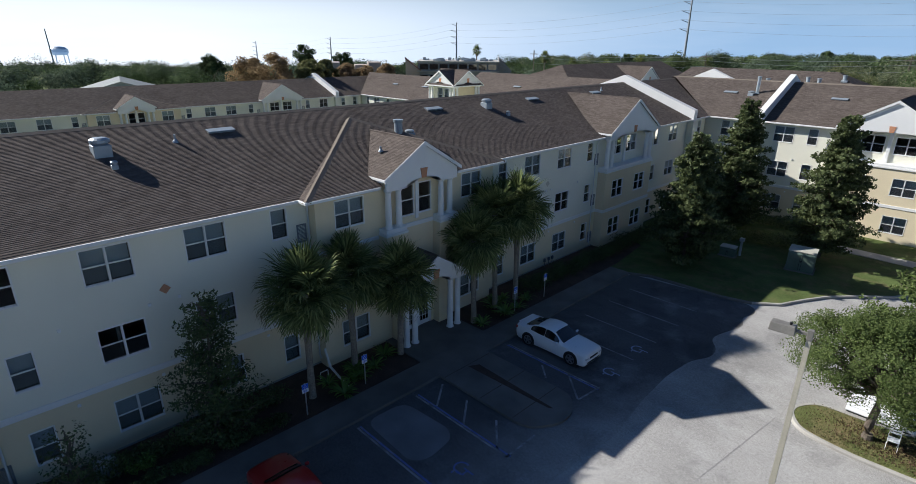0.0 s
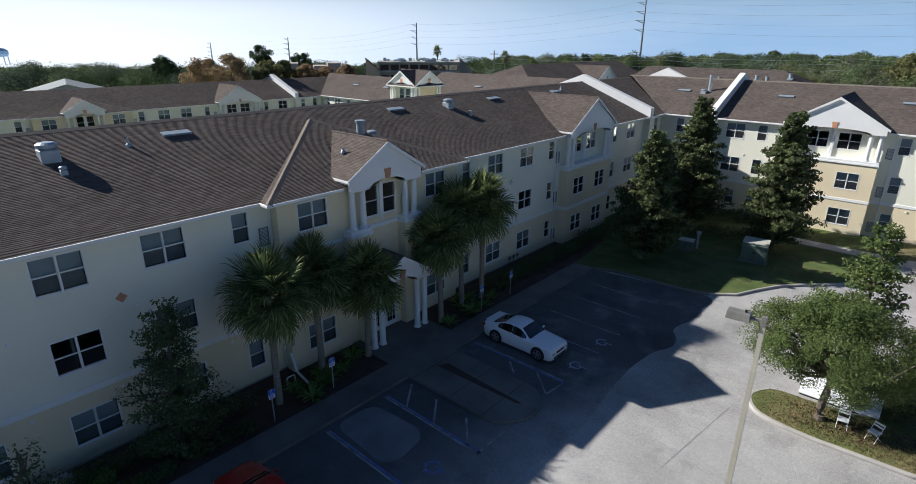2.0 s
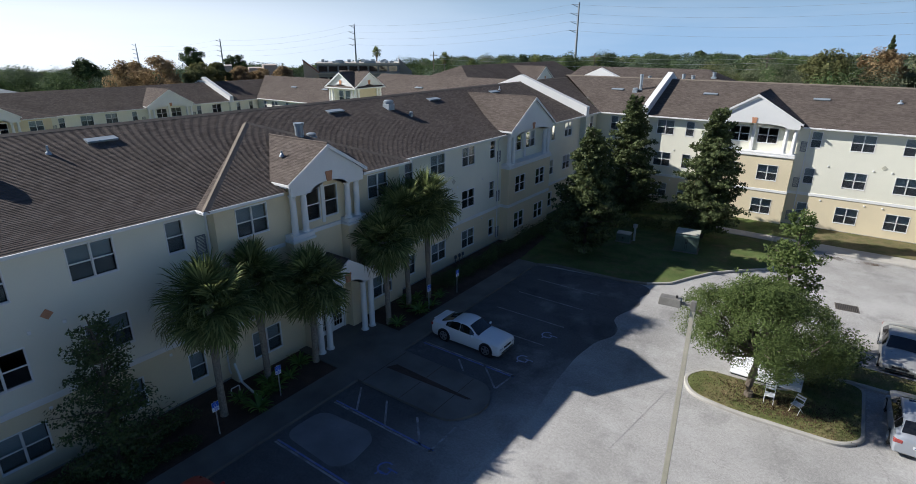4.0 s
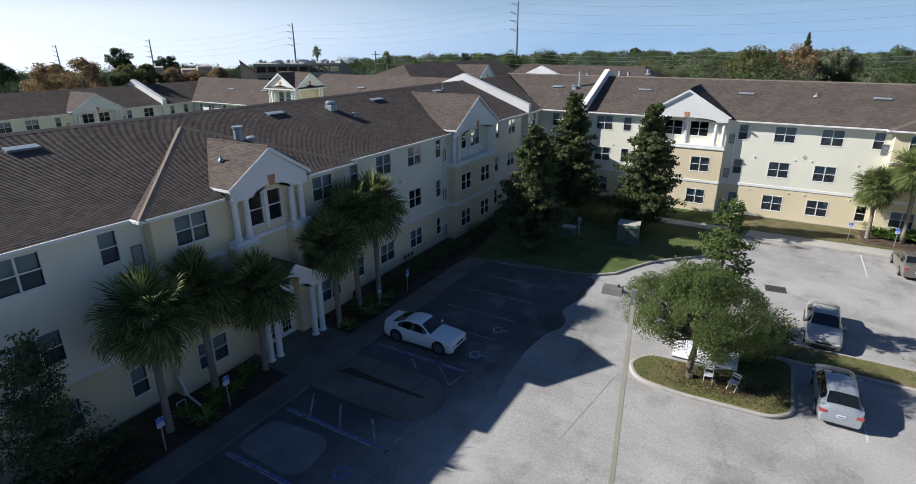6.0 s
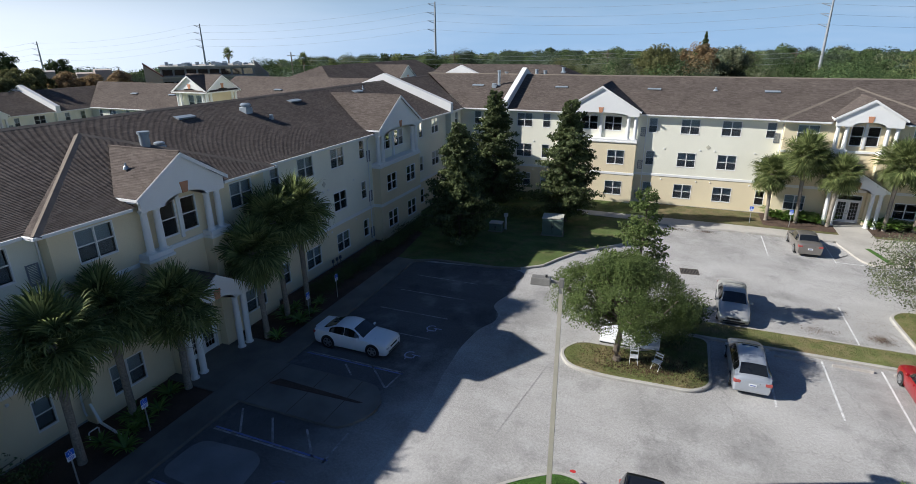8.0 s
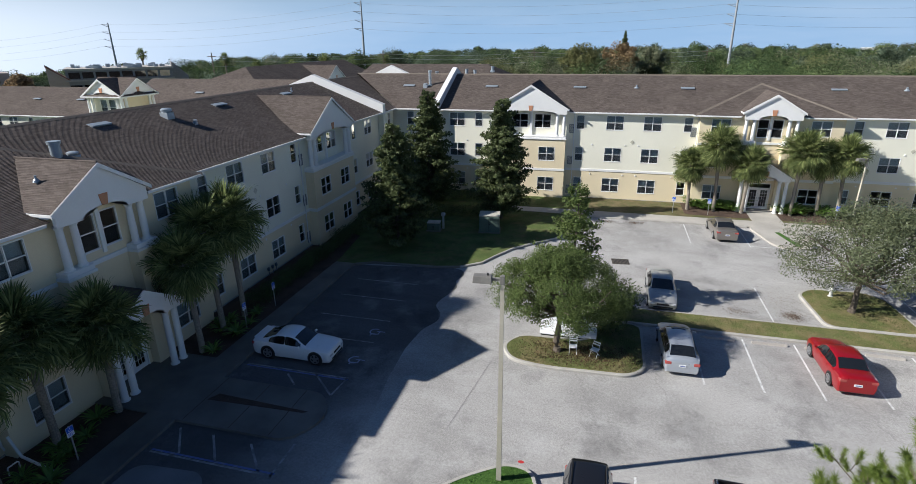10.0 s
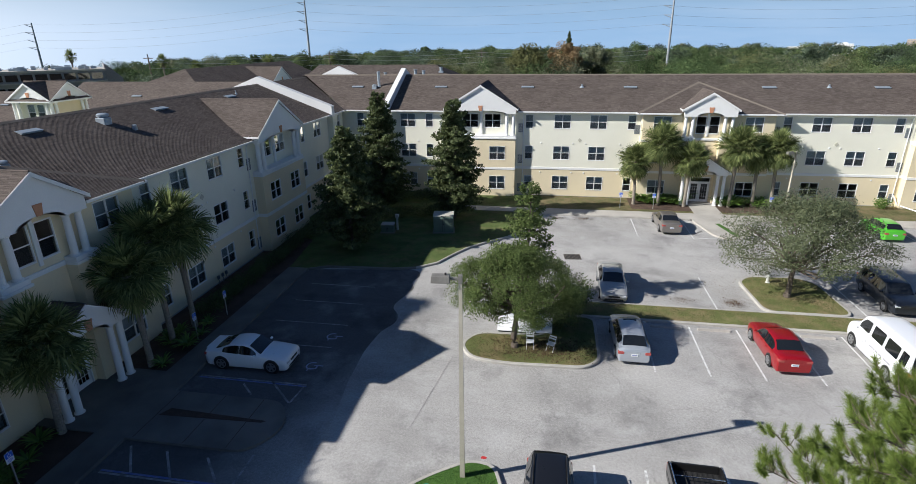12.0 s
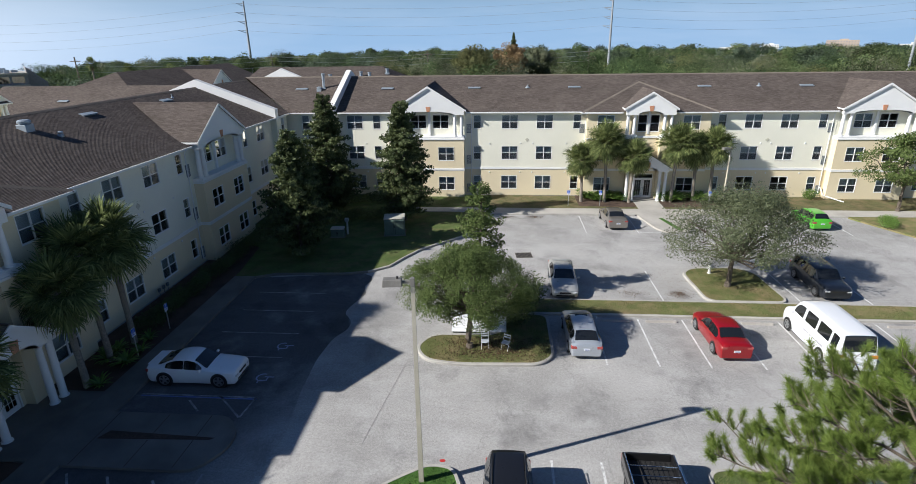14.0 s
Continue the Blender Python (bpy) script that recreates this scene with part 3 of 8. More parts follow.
def gable_bay(parent, g, c, half=3.72, n=0.75, ridge_back=-6.0):
    """A three-storey bay with a columned balcony under a wide gable."""
    wins = [(c - 1.8, "double"), (c + 1.8, "double")]
    holes = [hole(s, k, z) for s, k in wins for z in SILLS[:2]]
    wall(parent, g, c - half, c + half, 0.0, 3.02, n, holes, M_TAN)
    wall(parent, g, c - half, c + half, 3.27, 6.3, n, holes, M_TAN)
    for s in (-1, 1):
        e = c + s * half
        lo, hi = sorted((e, e - s * 0.22))
        bars(parent, "wall", g, [(lo, hi, -0.2, n - 0.22, 0, 3.02), (lo, hi, -0.2, n - 0.22, 3.27, 6.3)], M_TAN)
    bars(parent, "band", g, [(c - half - 0.04, c + half + 0.04, -0.2, n + 0.05, 3.02, 3.27)], M_WHITE, 0.012)
    bars(parent, "ledge", g, [(c - half - 0.08, c + half + 0.08, -0.15, n + 0.1, 6.3, 6.46), (c - half - 0.03, c + half + 0.03, -0.15, n + 0.04, 6.46, 6.66)], M_WHITE, 0.02)
    for s, k in wins:
        for z in SILLS[:2]:
            window(parent, g, s, n, z, k)
    top = [(c - 1.2, "double"), (c + 1.2, "double")]
    wall(parent, g, c - half, c + half, 6.3, EAVE + 0.25, -0.05, [hole(s, k, 7.40) for s, k in top], M_CREAM)
    for s, k in top:
        window(parent, g, s, -0.05, 7.40, k, 0.3)
    bars(parent, "pilaster", g, [(c - 0.13, c + 0.13, -0.05, 0.12, 6.66, 9.5)], M_WHITE, 0.02)
    for s in (-1, 1):
        for d in (half - 0.25, half - 0.95):
            column(parent, g, c + s * d, n - 0.22, 6.66, 8.93, 0.18)
        bars(parent, "beam", g, [(*sorted((c + s * (half - 0.45), c + s * (half - 0.05))), -0.35, n - 0.1, 8.93, 9.3)], M_WHITE)
    gable_front(parent, g, c, half + 0.02, n + 0.1, 8.92, 8.95, 9.26, 11.70, half - 1.0, shoulder=9.43)
    bars(parent, "soffit", g, [(c - half, c + half, -0.05, n - 0.1, 9.32, 9.40)], M_WHITE)
    gable_roof(parent, g, c, half + 0.22, n + 0.22, n - 1.3, ridge_back, 9.45, 11.86)
    for s in (-1, 1):
        louvre(parent, g, c + s * (half + 0.5), 6.95)
        louvre(parent, g, c + s * (half + 0.5), 3.65)
        louvre(parent, g, c + s * (half + 0.5), 0.5)


def firewall(parent, g, s, w, z_off=0.75, n_front=0.55, ridge_n=-7.3, base=RIDGE, e=EAVE + 0.1):
    """A white parapet wall that climbs over the roof, with a pier at its foot."""
    bm = bmesh.new()
    pts = [(n_front, e - 0.45), (n_front, e + z_off), (ridge_n, base + z_off), (2 * ridge_n - n_front, e + z_off), (2 * ridge_n - n_front, e - 0.45)]
    add_prism(bm, [g(s, n, z) for n, z in pts], g(w, 0, 0) - g(0, 0, 0))
    part("firewall", bm, M_WHITE, parent, "white painted parapet")
    bars(parent, "pier", g, [(s - 0.12, s + w + 0.12, 0.0, 0.62, 0.0, e - 0.3)], M_CREAM)


def interior(parent, g, s0, s1, z1=EAVE):
    """Floors and a back wall behind the windows."""
    b = [(s0 + 0.3, s1 - 0.3, -4.6, -4.5, 0, z1)] + [(s0 + 0.3, s1 - 0.3, -4.5, -0.25, z - 0.12, z) for z in (0.08, 3.2, 6.4, z1)]
    k = int((s1 - s0) / 3.8)
    b += [(s0 + (s1 - s0) * i / k, s0 + (s1 - s0) * i / k + 0.1, -4.5, -0.4, 0.1, z1 - 0.15) for i in range(1, k)]
    bars(parent, "room_walls", g, b, M_INSIDE)


def eave_trim(parent, g, s0, s1):
    bars(parent, "gutter", g, [(s0, s1, 0.40, 0.52, EAVE - 0.12, EAVE + 0.015)], M_WHITE, 0.015)
    bars(parent, "soffit", g, [(s0, s1, -0.05, 0.40, EAVE - 0.05, EAVE - 0.01)], M_WHITE)


# the long building in shade
bld_a = thing("apartment_building", "three-storey cream and tan stucco apartment building with brown shingle roof", "building", kind="structure")
C1, C2 = 11.85, 35.2
facade(bld_a, g_a, -30.0, C1 - 6.2, [(-27.0, "double"), (-22.5, "narrow"), (-6.04, "narrow"), (-2.8, "double"), (0.85, "double"), (4.15, "narrow")])
entry_bay(bld_a, g_a, C1)
facade(bld_a, g_a, C1 + 6.2, C2 - 3.72, [(19.75, "narrow"), (22.87, "double"), (26.65, "double"), (30.05, "narrow")])
gable_bay(bld_a, g_a, C2)
facade(bld_a, g_a, C2 + 3.72, 51.28, [(40.85, "narrow"), (44.2, "double"), (50.0, "narrow")])
gable_bay(bld_a, g_a, -11.6)
interior(bld_a, g_a, -30.0, 51.2)
roof_part(bld_a, [((0.45, -30, EAVE), (0.45, BY - 0.45, EAVE), (-7.3, BY + 7.3, RIDGE_A), (-7.3, -30, RIDGE_A)),
                  ((-15.05, -30, EAVE), (-15.05, BY + 15, EAVE), (-7.3, BY + 7.3, RIDGE_A), (-7.3, -30, RIDGE_A))], gaps=[(c - 3.6, c + 3.6) for c in (-11.6, C2)] + [(C1 - 2.5, C1 + 2.5)], axis=1)
hip_caps(bld_a, [((-7.3, -30, RIDGE_A), (-7.3, BY + 7.3, RIDGE_A))])
eave_trim(bld_a, g_a, -30.0, C1 - 6.92)
eave_trim(bld_a, g_a, C1 + 6.92, C2 - 3.94)
eave_trim(bld_a, g_a, C2 + 3.94, BY - 0.5)
firewall(bld_a, g_a, 47.1, 0.7, base=RIDGE_A)
downpipe(bld_a, g_a, 30.85, 0.0, EAVE - 0.1)
downpipe(bld_a, g_a, -7.3, 0.0, EAVE - 0.1)
bars(bld_a, "rear_wall", g_a, [(-30.0, BY, -14.85, -14.6, 0, EAVE)], M_CREAM)
bars(bld_a, "end_wall", g_a, [(-30.0, -29.75, -14.6, -0.22, 0, EAVE)], M_CREAM)

# the sunlit building across the car park
bld_b = thing("apartment_building", "sunlit three-storey cream and tan stucco apartment building with brown shingle roof", "building", kind="structure")
D1, D2, D3 = 15.5, 38.2, 60.7
facade(bld_b, g_b, 0.0, D1 - 3.72, [(2.0, "narrow"), (7.4, "double"), (9.8, "narrow")])
gable_bay(bld_b, g_b, D1)
facade(bld_b, g_b, D1 + 3.72, D2 - 6.2, [(20.6, "narrow"), (24.05, "double"), (27.7, "double"), (31.05, "narrow")])
entry_bay(bld_b, g_b, D2)
facade(bld_b, g_b, D2 + 6.2, D3 - 3.72, [(45.75, "narrow"), (48.85, "double"), (52.4, "double"), (55.65, "narrow")])
gable_bay(bld_b, g_b, D3)
facade(bld_b, g_b, D3 + 3.72, 84.0, [(66.2, "narrow"), (69.6, "double"), (76.0, "double")])
interior(bld_b, g_b, 0.3, 84.0)
roof_part(bld_b, [((0.45, BY - 0.45, EAVE), (84.3, BY - 0.45, EAVE), (84.3, BY + 7.3, RIDGE), (-7.3, BY + 7.3, RIDGE)),
                  ((-15.05, BY + 15, EAVE), (84.3, BY + 15, EAVE), (84.3, BY + 7.3, RIDGE), (-7.3, BY + 7.3, RIDGE))], gaps=[(c - 3.6, c + 3.6) for c in (D1, D3)] + [(D2 - 2.5, D2 + 2.5)])
hip_caps(bld_b, [((-7.3, BY + 7.3, RIDGE), (84.3, BY + 7.3, RIDGE))])
eave_trim(bld_b, g_b, 0.5, D1 - 3.94)
eave_trim(bld_b, g_b, D1 + 3.94, D2 - 6.92)
eave_trim(bld_b, g_b, D2 + 6.92, D3 - 3.94)
eave_trim(bld_b, g_b, D3 + 3.94, 84.0)
firewall(bld_b, g_b, 4.95, 0.55)
downpipe(bld_b, g_b, 56.55, 0.0, EAVE - 0.1)
downpipe(bld_b, g_b, 20.0, 0.0, EAVE - 0.1)
bars(bld_b, "rear_wall", g_b, [(-15.0, 84.0, -14.85, -14.6, 0, EAVE)], M_CREAM)
bars(bld_b, "end_wall", g_b, [(83.75, 84.0, -14.6, -0.22, 0, EAVE)], M_CREAM)

# ---- ground ----


def asphalt_material():
    m = surface("asphalt", (0.445, 0.432, 0.410), 0.9, 0.16, 38, 0.24, 0.42, 0.6, 0.01, spec=0.3)
    t, n, l, b = nodes_of(m)
    c = b.inputs["Base Color"].links[0].from_socket
    # pale worn patches, oil stains and hairline cracks
    p = noise_tex(m, 0.55, 6, 0.65)
    c = mix(m, c, (0.50, 0.493, 0.478), ramp(m, p.outputs[0], [(0.48, (0, 0, 0)), (0.76, (0.6,) * 3)]))
    q = noise_tex(m, 0.35, 6, 0.7, (1.0, 0.75, 1.0))
    c = mix(m, c, (0.18, 0.175, 0.17), ramp(m, q.outputs[0], [(0.53, (0, 0, 0)), (0.74, (0.85,) * 3)]))
    v = n.new("ShaderNodeTexVoronoi")
    v.feature = "DISTANCE_TO_EDGE"
    v.inputs["Scale"].default_value = 0.11
    w = noise_tex(m, 0.8, 4, 0.6)
    tc = n["coords"]
    mp = n.new("ShaderNodeVectorMath")
    mp.operation = "MULTIPLY_ADD"
    mp.inputs[1].default_value = (1.8, 1.8, 0)
    l.new(w.outputs["Color"], mp.inputs[0])
    l.new(tc.outputs["Object"], mp.inputs[2])
    l.new(mp.outputs[0], v.inputs["Vector"])
    c = mix(m, c, (0.14, 0.135, 0.13), ramp(m, v.outputs["Distance"], [(0.0, (0.28,) * 3), (0.003, (0, 0, 0))]))
    # coarse speckle, and long faint tyre tracks
    g = noise_tex(m, 9.0, 5, 0.75)
    c = mix(m, c, ramp(m, g.outputs[0], [(0.35, (0.79,) * 3), (0.65, (1.12,) * 3)]), 1.0, "MULTIPLY")
    k = noise_tex(m, 0.9, 3, 0.5, (0.06, 1.0, 1.0))
    c = mix(m, c, ramp(m, k.outputs[0], [(0.52, (1.0,) * 3), (0.70, (0.90,) * 3)]), 1.0, "MULTIPLY")
    set_color(m, c)
    return m


def dew_shade_material():
    """Asphalt with dew and building shade painted in, drying unevenly along its outer edge."""
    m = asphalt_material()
    m.name = "dew_shade_asphalt"
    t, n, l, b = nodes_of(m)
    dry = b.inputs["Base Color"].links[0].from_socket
    darkened = mix(m, dry, (0.305, 0.305, 0.315), 1.0, "MULTIPLY")
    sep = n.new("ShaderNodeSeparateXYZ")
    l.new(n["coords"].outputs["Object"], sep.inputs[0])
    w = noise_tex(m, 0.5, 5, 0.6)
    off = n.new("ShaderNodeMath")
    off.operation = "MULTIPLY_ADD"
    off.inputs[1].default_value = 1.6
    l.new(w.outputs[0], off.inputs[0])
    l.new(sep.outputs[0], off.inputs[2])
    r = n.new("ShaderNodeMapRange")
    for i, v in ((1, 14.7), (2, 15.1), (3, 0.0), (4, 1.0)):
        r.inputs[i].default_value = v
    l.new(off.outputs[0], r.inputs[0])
    # southwards the painted darkness fades out gently instead of ending at a line
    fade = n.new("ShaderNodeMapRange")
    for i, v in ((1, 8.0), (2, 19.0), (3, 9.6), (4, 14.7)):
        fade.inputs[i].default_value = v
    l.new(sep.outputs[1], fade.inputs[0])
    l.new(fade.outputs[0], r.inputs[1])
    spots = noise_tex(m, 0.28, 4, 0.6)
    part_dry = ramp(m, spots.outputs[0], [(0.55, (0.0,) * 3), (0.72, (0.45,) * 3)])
    c = mix(m, darkened, dry, part_dry)
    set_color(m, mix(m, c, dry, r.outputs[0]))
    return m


M_ASPHALT = asphalt_material()
M_DEWSHADE = dew_shade_material()


def grass_material(name, lush, dry, amount):
    m = surface(name, lush, 0.95, 0.6, 30, 0.3, 0.4, 0.7, 0.03, spec=0.1)
    t, n, l, b = nodes_of(m)
    c = b.inputs["Base Color"].links[0].from_socket
    p = noise_tex(m, 0.7, 6, 0.7)
    set_color(m, mix(m, c, dry, ramp(m, p.outputs[0], [(0.5 - amount, (0, 0, 0)), (0.75 - amount, (1, 1, 1))])))
    return m


M_GRASS = grass_material("lawn", (0.11, 0.15, 0.05), (0.16, 0.14, 0.07), 0.03)
M_DULL = grass_material("dull_lawn", (0.13, 0.135, 0.06), (0.19, 0.15, 0.085), 0.10)
M_DRYGRASS = grass_material("dry_lawn", (0.17, 0.195, 0.07), (0.28, 0.215, 0.12), 0.08)
M_LUSH = grass_material("lush_lawn", (0.085, 0.17, 0.04), (0.10, 0.15, 0.04), -0.1)
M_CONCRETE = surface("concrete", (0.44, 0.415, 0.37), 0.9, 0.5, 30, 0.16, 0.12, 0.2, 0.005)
# darker copy of the concrete, with the building's shade put into its colour
M_SHADECONC = surface("shade_toned_concrete", (0.17, 0.16, 0.142), 0.9, 0.5, 30, 0.3, 0.15, 0.2, 0.005)
M_KERB = surface("kerb_concrete", (0.42, 0.40, 0.36), 0.9, 0.9, 30, 0.2, 0.12, 0.2, 0.005)
M_DRYSPOT = surface("drying_asphalt", (0.22, 0.22, 0.225), 0.9, 0.5, 30, 0.25, 0.25, 0.4, 0.008)
M_MULCH = surface("mulch_bed", (0.105, 0.068, 0.048), 0.95, 0.8, 25, 0.4, 0.5, 0.8, 0.03)


def paint_material(name, color):
    """Road paint worn through to the asphalt in places."""
    m = surface(name, color, 0.85, 1.5, 25, 0.15, 0.25, 0.2)
    t, n, l, b = nodes_of(m)
    c = b.inputs["Base Color"].links[0].from_socket
    p = noise_tex(m, 3.0, 6, 0.75)
    set_color(m, mix(m, c, (0.30, 0.295, 0.29), ramp(m, p.outputs[0], [(0.5, (0, 0, 0)), (0.62, (0.8,) * 3)])))
    return m


M_PAINT = paint_material("line_paint", (0.72, 0.72, 0.70))


def worn_paint():
    """Old paint, mostly gone and stained."""
    m = surface("worn_damp_paint", (0.40, 0.40, 0.40), 0.85, 1.5, 25, 0.2, 0.3, 0.2)
    t, n, l, b = nodes_of(m)
    c = b.inputs["Base Color"].links[0].from_socket
    p = noise_tex(m, 1.6, 7, 0.8)
    set_color(m, mix(m, c, (0.14, 0.14, 0.14), ramp(m, p.outputs[0], [(0.42, (0, 0, 0)), (0.60, (0.95,) * 3)])))
    return m


M_WORN = worn_paint()
M_BLUE = paint_material("blue_paint", (0.15, 0.19, 0.44))


def flat(name, label, category, ring, z, mat, kind="structure", depth=0.0):
    """A level piece of ground from its outline, with sides where it stands proud."""
    bm = bmesh.new()
    if depth:
        add_prism(bm, [(x, y, z) for x, y in ring], (0, 0, -depth))
    else:
        add_poly(bm, [(x, y, z) for x, y in ring])
    ob = part(name, bm, mat)
    return tagged(ob, label, category, kind=kind)


def rounded(ring, r=0.8, seg=5):
    """The outline with its corners rounded."""
    out = []
    k = len(ring)
    for i in range(k):
        p, a, b = Vector(ring[i]), Vector(ring[i - 1]), Vector(ring[(i + 1) % k])
        d0, d1 = a - p, b - p
        q = min(r, d0.length * 0.45, d1.length * 0.45)
        s, e = p + d0.normalized() * q, p + d1.normalized() * q
        for j in range(seg + 1):
            t = j / seg
            out.append(tuple(s * (1 - t) ** 2 + p * 2 * t * (1 - t) + e * t * t))
    return out


def inset(ring, d):
    k = len(ring)
    area = sum(ring[i][0] * ring[(i + 1) % k][1] - ring[(i + 1) % k][0] * ring[i][1] for i in range(k))
    sg = 1 if area > 0 else -1
    out = []
    for i in range(k):
        a, b, c = Vector(ring[i - 1]), Vector(ring[i]), Vector(ring[(i + 1) % k])
        t = ((b - a).normalized() + (c - b).normalized())
        t = t.normalized() if t.length > 1e-6 else (c - b).normalized()
        nrm = Vector((-t.y, t.x)) * sg
        cs = max(0.5, nrm.dot(Vector((-(b - a).normalized().y, (b - a).normalized().x)) * sg)) if (b - a).length > 1e-6 else 1
        out.append(tuple(b + nrm * d / cs))
    return out


def kerb_ring(ring, label, w=0.17, h=0.15, closed=True):
    """A concrete kerb as a real step along an outline, with joints between its lengths."""
    inn = inset(ring, w)
    bm = bmesh.new()
    k = len(ring)
    rows = []
    for i in range(k):
        o, n_ = Vector(ring[i]), Vector(inn[i])
        m = o.lerp(n_, 0.25)
        rows.append([bm.verts.new((*o, -0.03)), bm.verts.new((*o, h - 0.04)), bm.verts.new((*m, h)), bm.verts.new((*n_, h)), bm.verts.new((*n_, -0.03))])
    for i in range(k if closed else k - 1):
        a, b = rows[i], rows[(i + 1) % k]
        for j in range(4):
            bm.faces.new((a[j], b[j], b[j + 1], a[j + 1]))
    ob = part("kerb", bm, M_KERB)
    tagged(ob, label, "kerb", kind="structure")
    return inn




def treeline(az):
    """Degrees by which the far tree tops lie below the eye, by compass direction."""
    return float(np.interp(az, (-90, -78, -70, -52, -36, -15, 0, 20, 34), (1.8, 1.8, 2.1, 2.0, 1.5, 1.1, 0.95, 1.05, 0.9)))


def ground_reach(az):
    """How far the land runs before it drops out of sight: less far towards the west."""
    return 16.3 / math.tan(radians(treeline(az if az < 120 else 0) + 0.3))


flat("ground", "grassy ground that reaches the horizon", "ground", [(22.8 + ground_reach(az) * math.sin(radians(az)), -6.6 + ground_reach(az) * math.cos(radians(az))) for az in range(-180, 180, 5)], -0.30, M_GRASS)
flat("car_park", "worn pale grey asphalt car park", "car park", [(5.1, -60), (110, -60), (110, 44.7), (5.1, 44.7)], 0.0, M_ASPHALT, depth=0.25)
# dew and painted shade, laid over the stalls the building shadows
dew_shade_edge = [(13.2, -31), (13.2, 0), (13.3, 5), (13.5, 9), (13.8, 12), (13.4, 14.7), (13.25, 17.8), (13.5, 20.1), (14.1, 21.2), (14.05, 22.2), (13.35, 23.2), (13.4, 24.0), (14.1, 26.2), (13.6, 27.2), (14.0, 28.4), (13.7, 29.2), (13.0, 29.5), (5.2, 28.4), (5.2, -31)]
flat("dew_shade_patch", "asphalt of the shaded stalls, darkened for dew and shade", "asphalt", rounded(dew_shade_edge, 0.6, 4), 0.003, M_DEWSHADE)
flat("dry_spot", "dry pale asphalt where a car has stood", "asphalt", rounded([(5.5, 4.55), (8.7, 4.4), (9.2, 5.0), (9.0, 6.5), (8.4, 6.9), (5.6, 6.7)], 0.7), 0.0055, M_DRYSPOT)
KERB_LABEL = "pale concrete kerb beside the asphalt"

# planting bed and footway along the shaded building
bed = flat("planting_bed", "dark mulch bed along the shaded wall", "flower bed", [(-0.3, -31), (3.7, -31), (3.7, 29.0), (3.0, 34.5), (-0.3, 36)], 0.07, M_MULCH, depth=0.35)
walk_a = flat("pavement", "grey concrete footway beside the planting bed", "pavement", [(3.7, -31), (5.12, -31), (5.12, 28.4), (3.7, 28.4)], 0.13, M_SHADECONC, depth=0.4)
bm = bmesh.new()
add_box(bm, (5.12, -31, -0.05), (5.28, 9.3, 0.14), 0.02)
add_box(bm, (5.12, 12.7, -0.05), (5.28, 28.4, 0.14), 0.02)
tagged(part("kerb", bm, M_SHADECONC), "concrete kerb of the footway, toned dark for shade", "kerb", kind="structure")
flat("entrance_path", "concrete path to the shaded entrance", "path", [(0.5, 9.4), (3.72, 9.4), (3.72, 14.2), (0.5, 14.2)], 0.14, M_SHADECONC, depth=0.3)
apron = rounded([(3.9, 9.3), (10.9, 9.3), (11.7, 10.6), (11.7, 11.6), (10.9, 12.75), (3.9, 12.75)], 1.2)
flat("apron", "concrete apron before the entrance, toned dark for shade", "pavement", apron, 0.135, M_SHADECONC, depth=0.2)
flat("drain_strip", "dark planted strip in the concrete apron", "strip", [(5.7, 10.9), (6.0, 11.45), (10.9, 11.25), (10.7, 11.1)], 0.145, M_MULCH)

for a_, b_ in (((5.6, 9.35), (5.6, 12.7)), ((8.0, 9.35), (8.0, 10.95)), ((8.0, 11.4), (8.0, 12.7)), ((10.0, 9.4), (10.0, 11.1)), ((10.0, 11.3), (10.0, 12.7))):
    bm = bmesh.new()
    add_box(bm, (a_[0] - 0.015, a_[1], 0.12), (a_[0] + 0.015, b_[1], 0.139))
    tagged(part("joint", bm, M_MULCH), "dark joint in the concrete apron", "joint", "apron joints", "structure")

# lawn in the corner between the buildings
corner = [(5.28, 28.4), (6.6, 29.05), (9.0, 29.2), (11.5, 29.3), (13.3, 29.75), (14.7, 30.9), (15.5, 32.6), (16.5, 34.4), (18.0, 36.1), (19.6, 37.6), (20.9, 39.5), (21.7, 41.8), (22.1, 44.6)]
lawn_ring = corner + [(22.1, 52.0), (-0.4, 52.0), (-0.4, 36.0), (3.0, 34.5), (3.7, 29.0), (3.7, 28.4)]
flat("lawn", "shaded lawn in the corner between the buildings", "lawn", lawn_ring, 0.11, M_GRASS, depth=0.3)
bm = bmesh.new()
rows = []
for i, p in enumerate(corner):
    a, b = Vector(corner[max(0, i - 1)]), Vector(corner[min(len(corner) - 1, i + 1)])
    d = (b - a).normalized()
    nrm = Vector((d.y, -d.x))
    o, n_ = Vector(p) + nrm * 0.17, Vector(p)
    m_ = o.lerp(n_, 0.25)
    rows.append([bm.verts.new((*o, -0.03)), bm.verts.new((*o, 0.11)), bm.verts.new((*m_, 0.15)), bm.verts.new((*n_, 0.15)), bm.verts.new((*n_, -0.03))])
# the first lengths take the shade-darkened concrete, the rest the plain kerb
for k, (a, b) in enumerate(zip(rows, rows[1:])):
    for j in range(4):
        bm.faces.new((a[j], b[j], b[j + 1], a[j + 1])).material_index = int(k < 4)
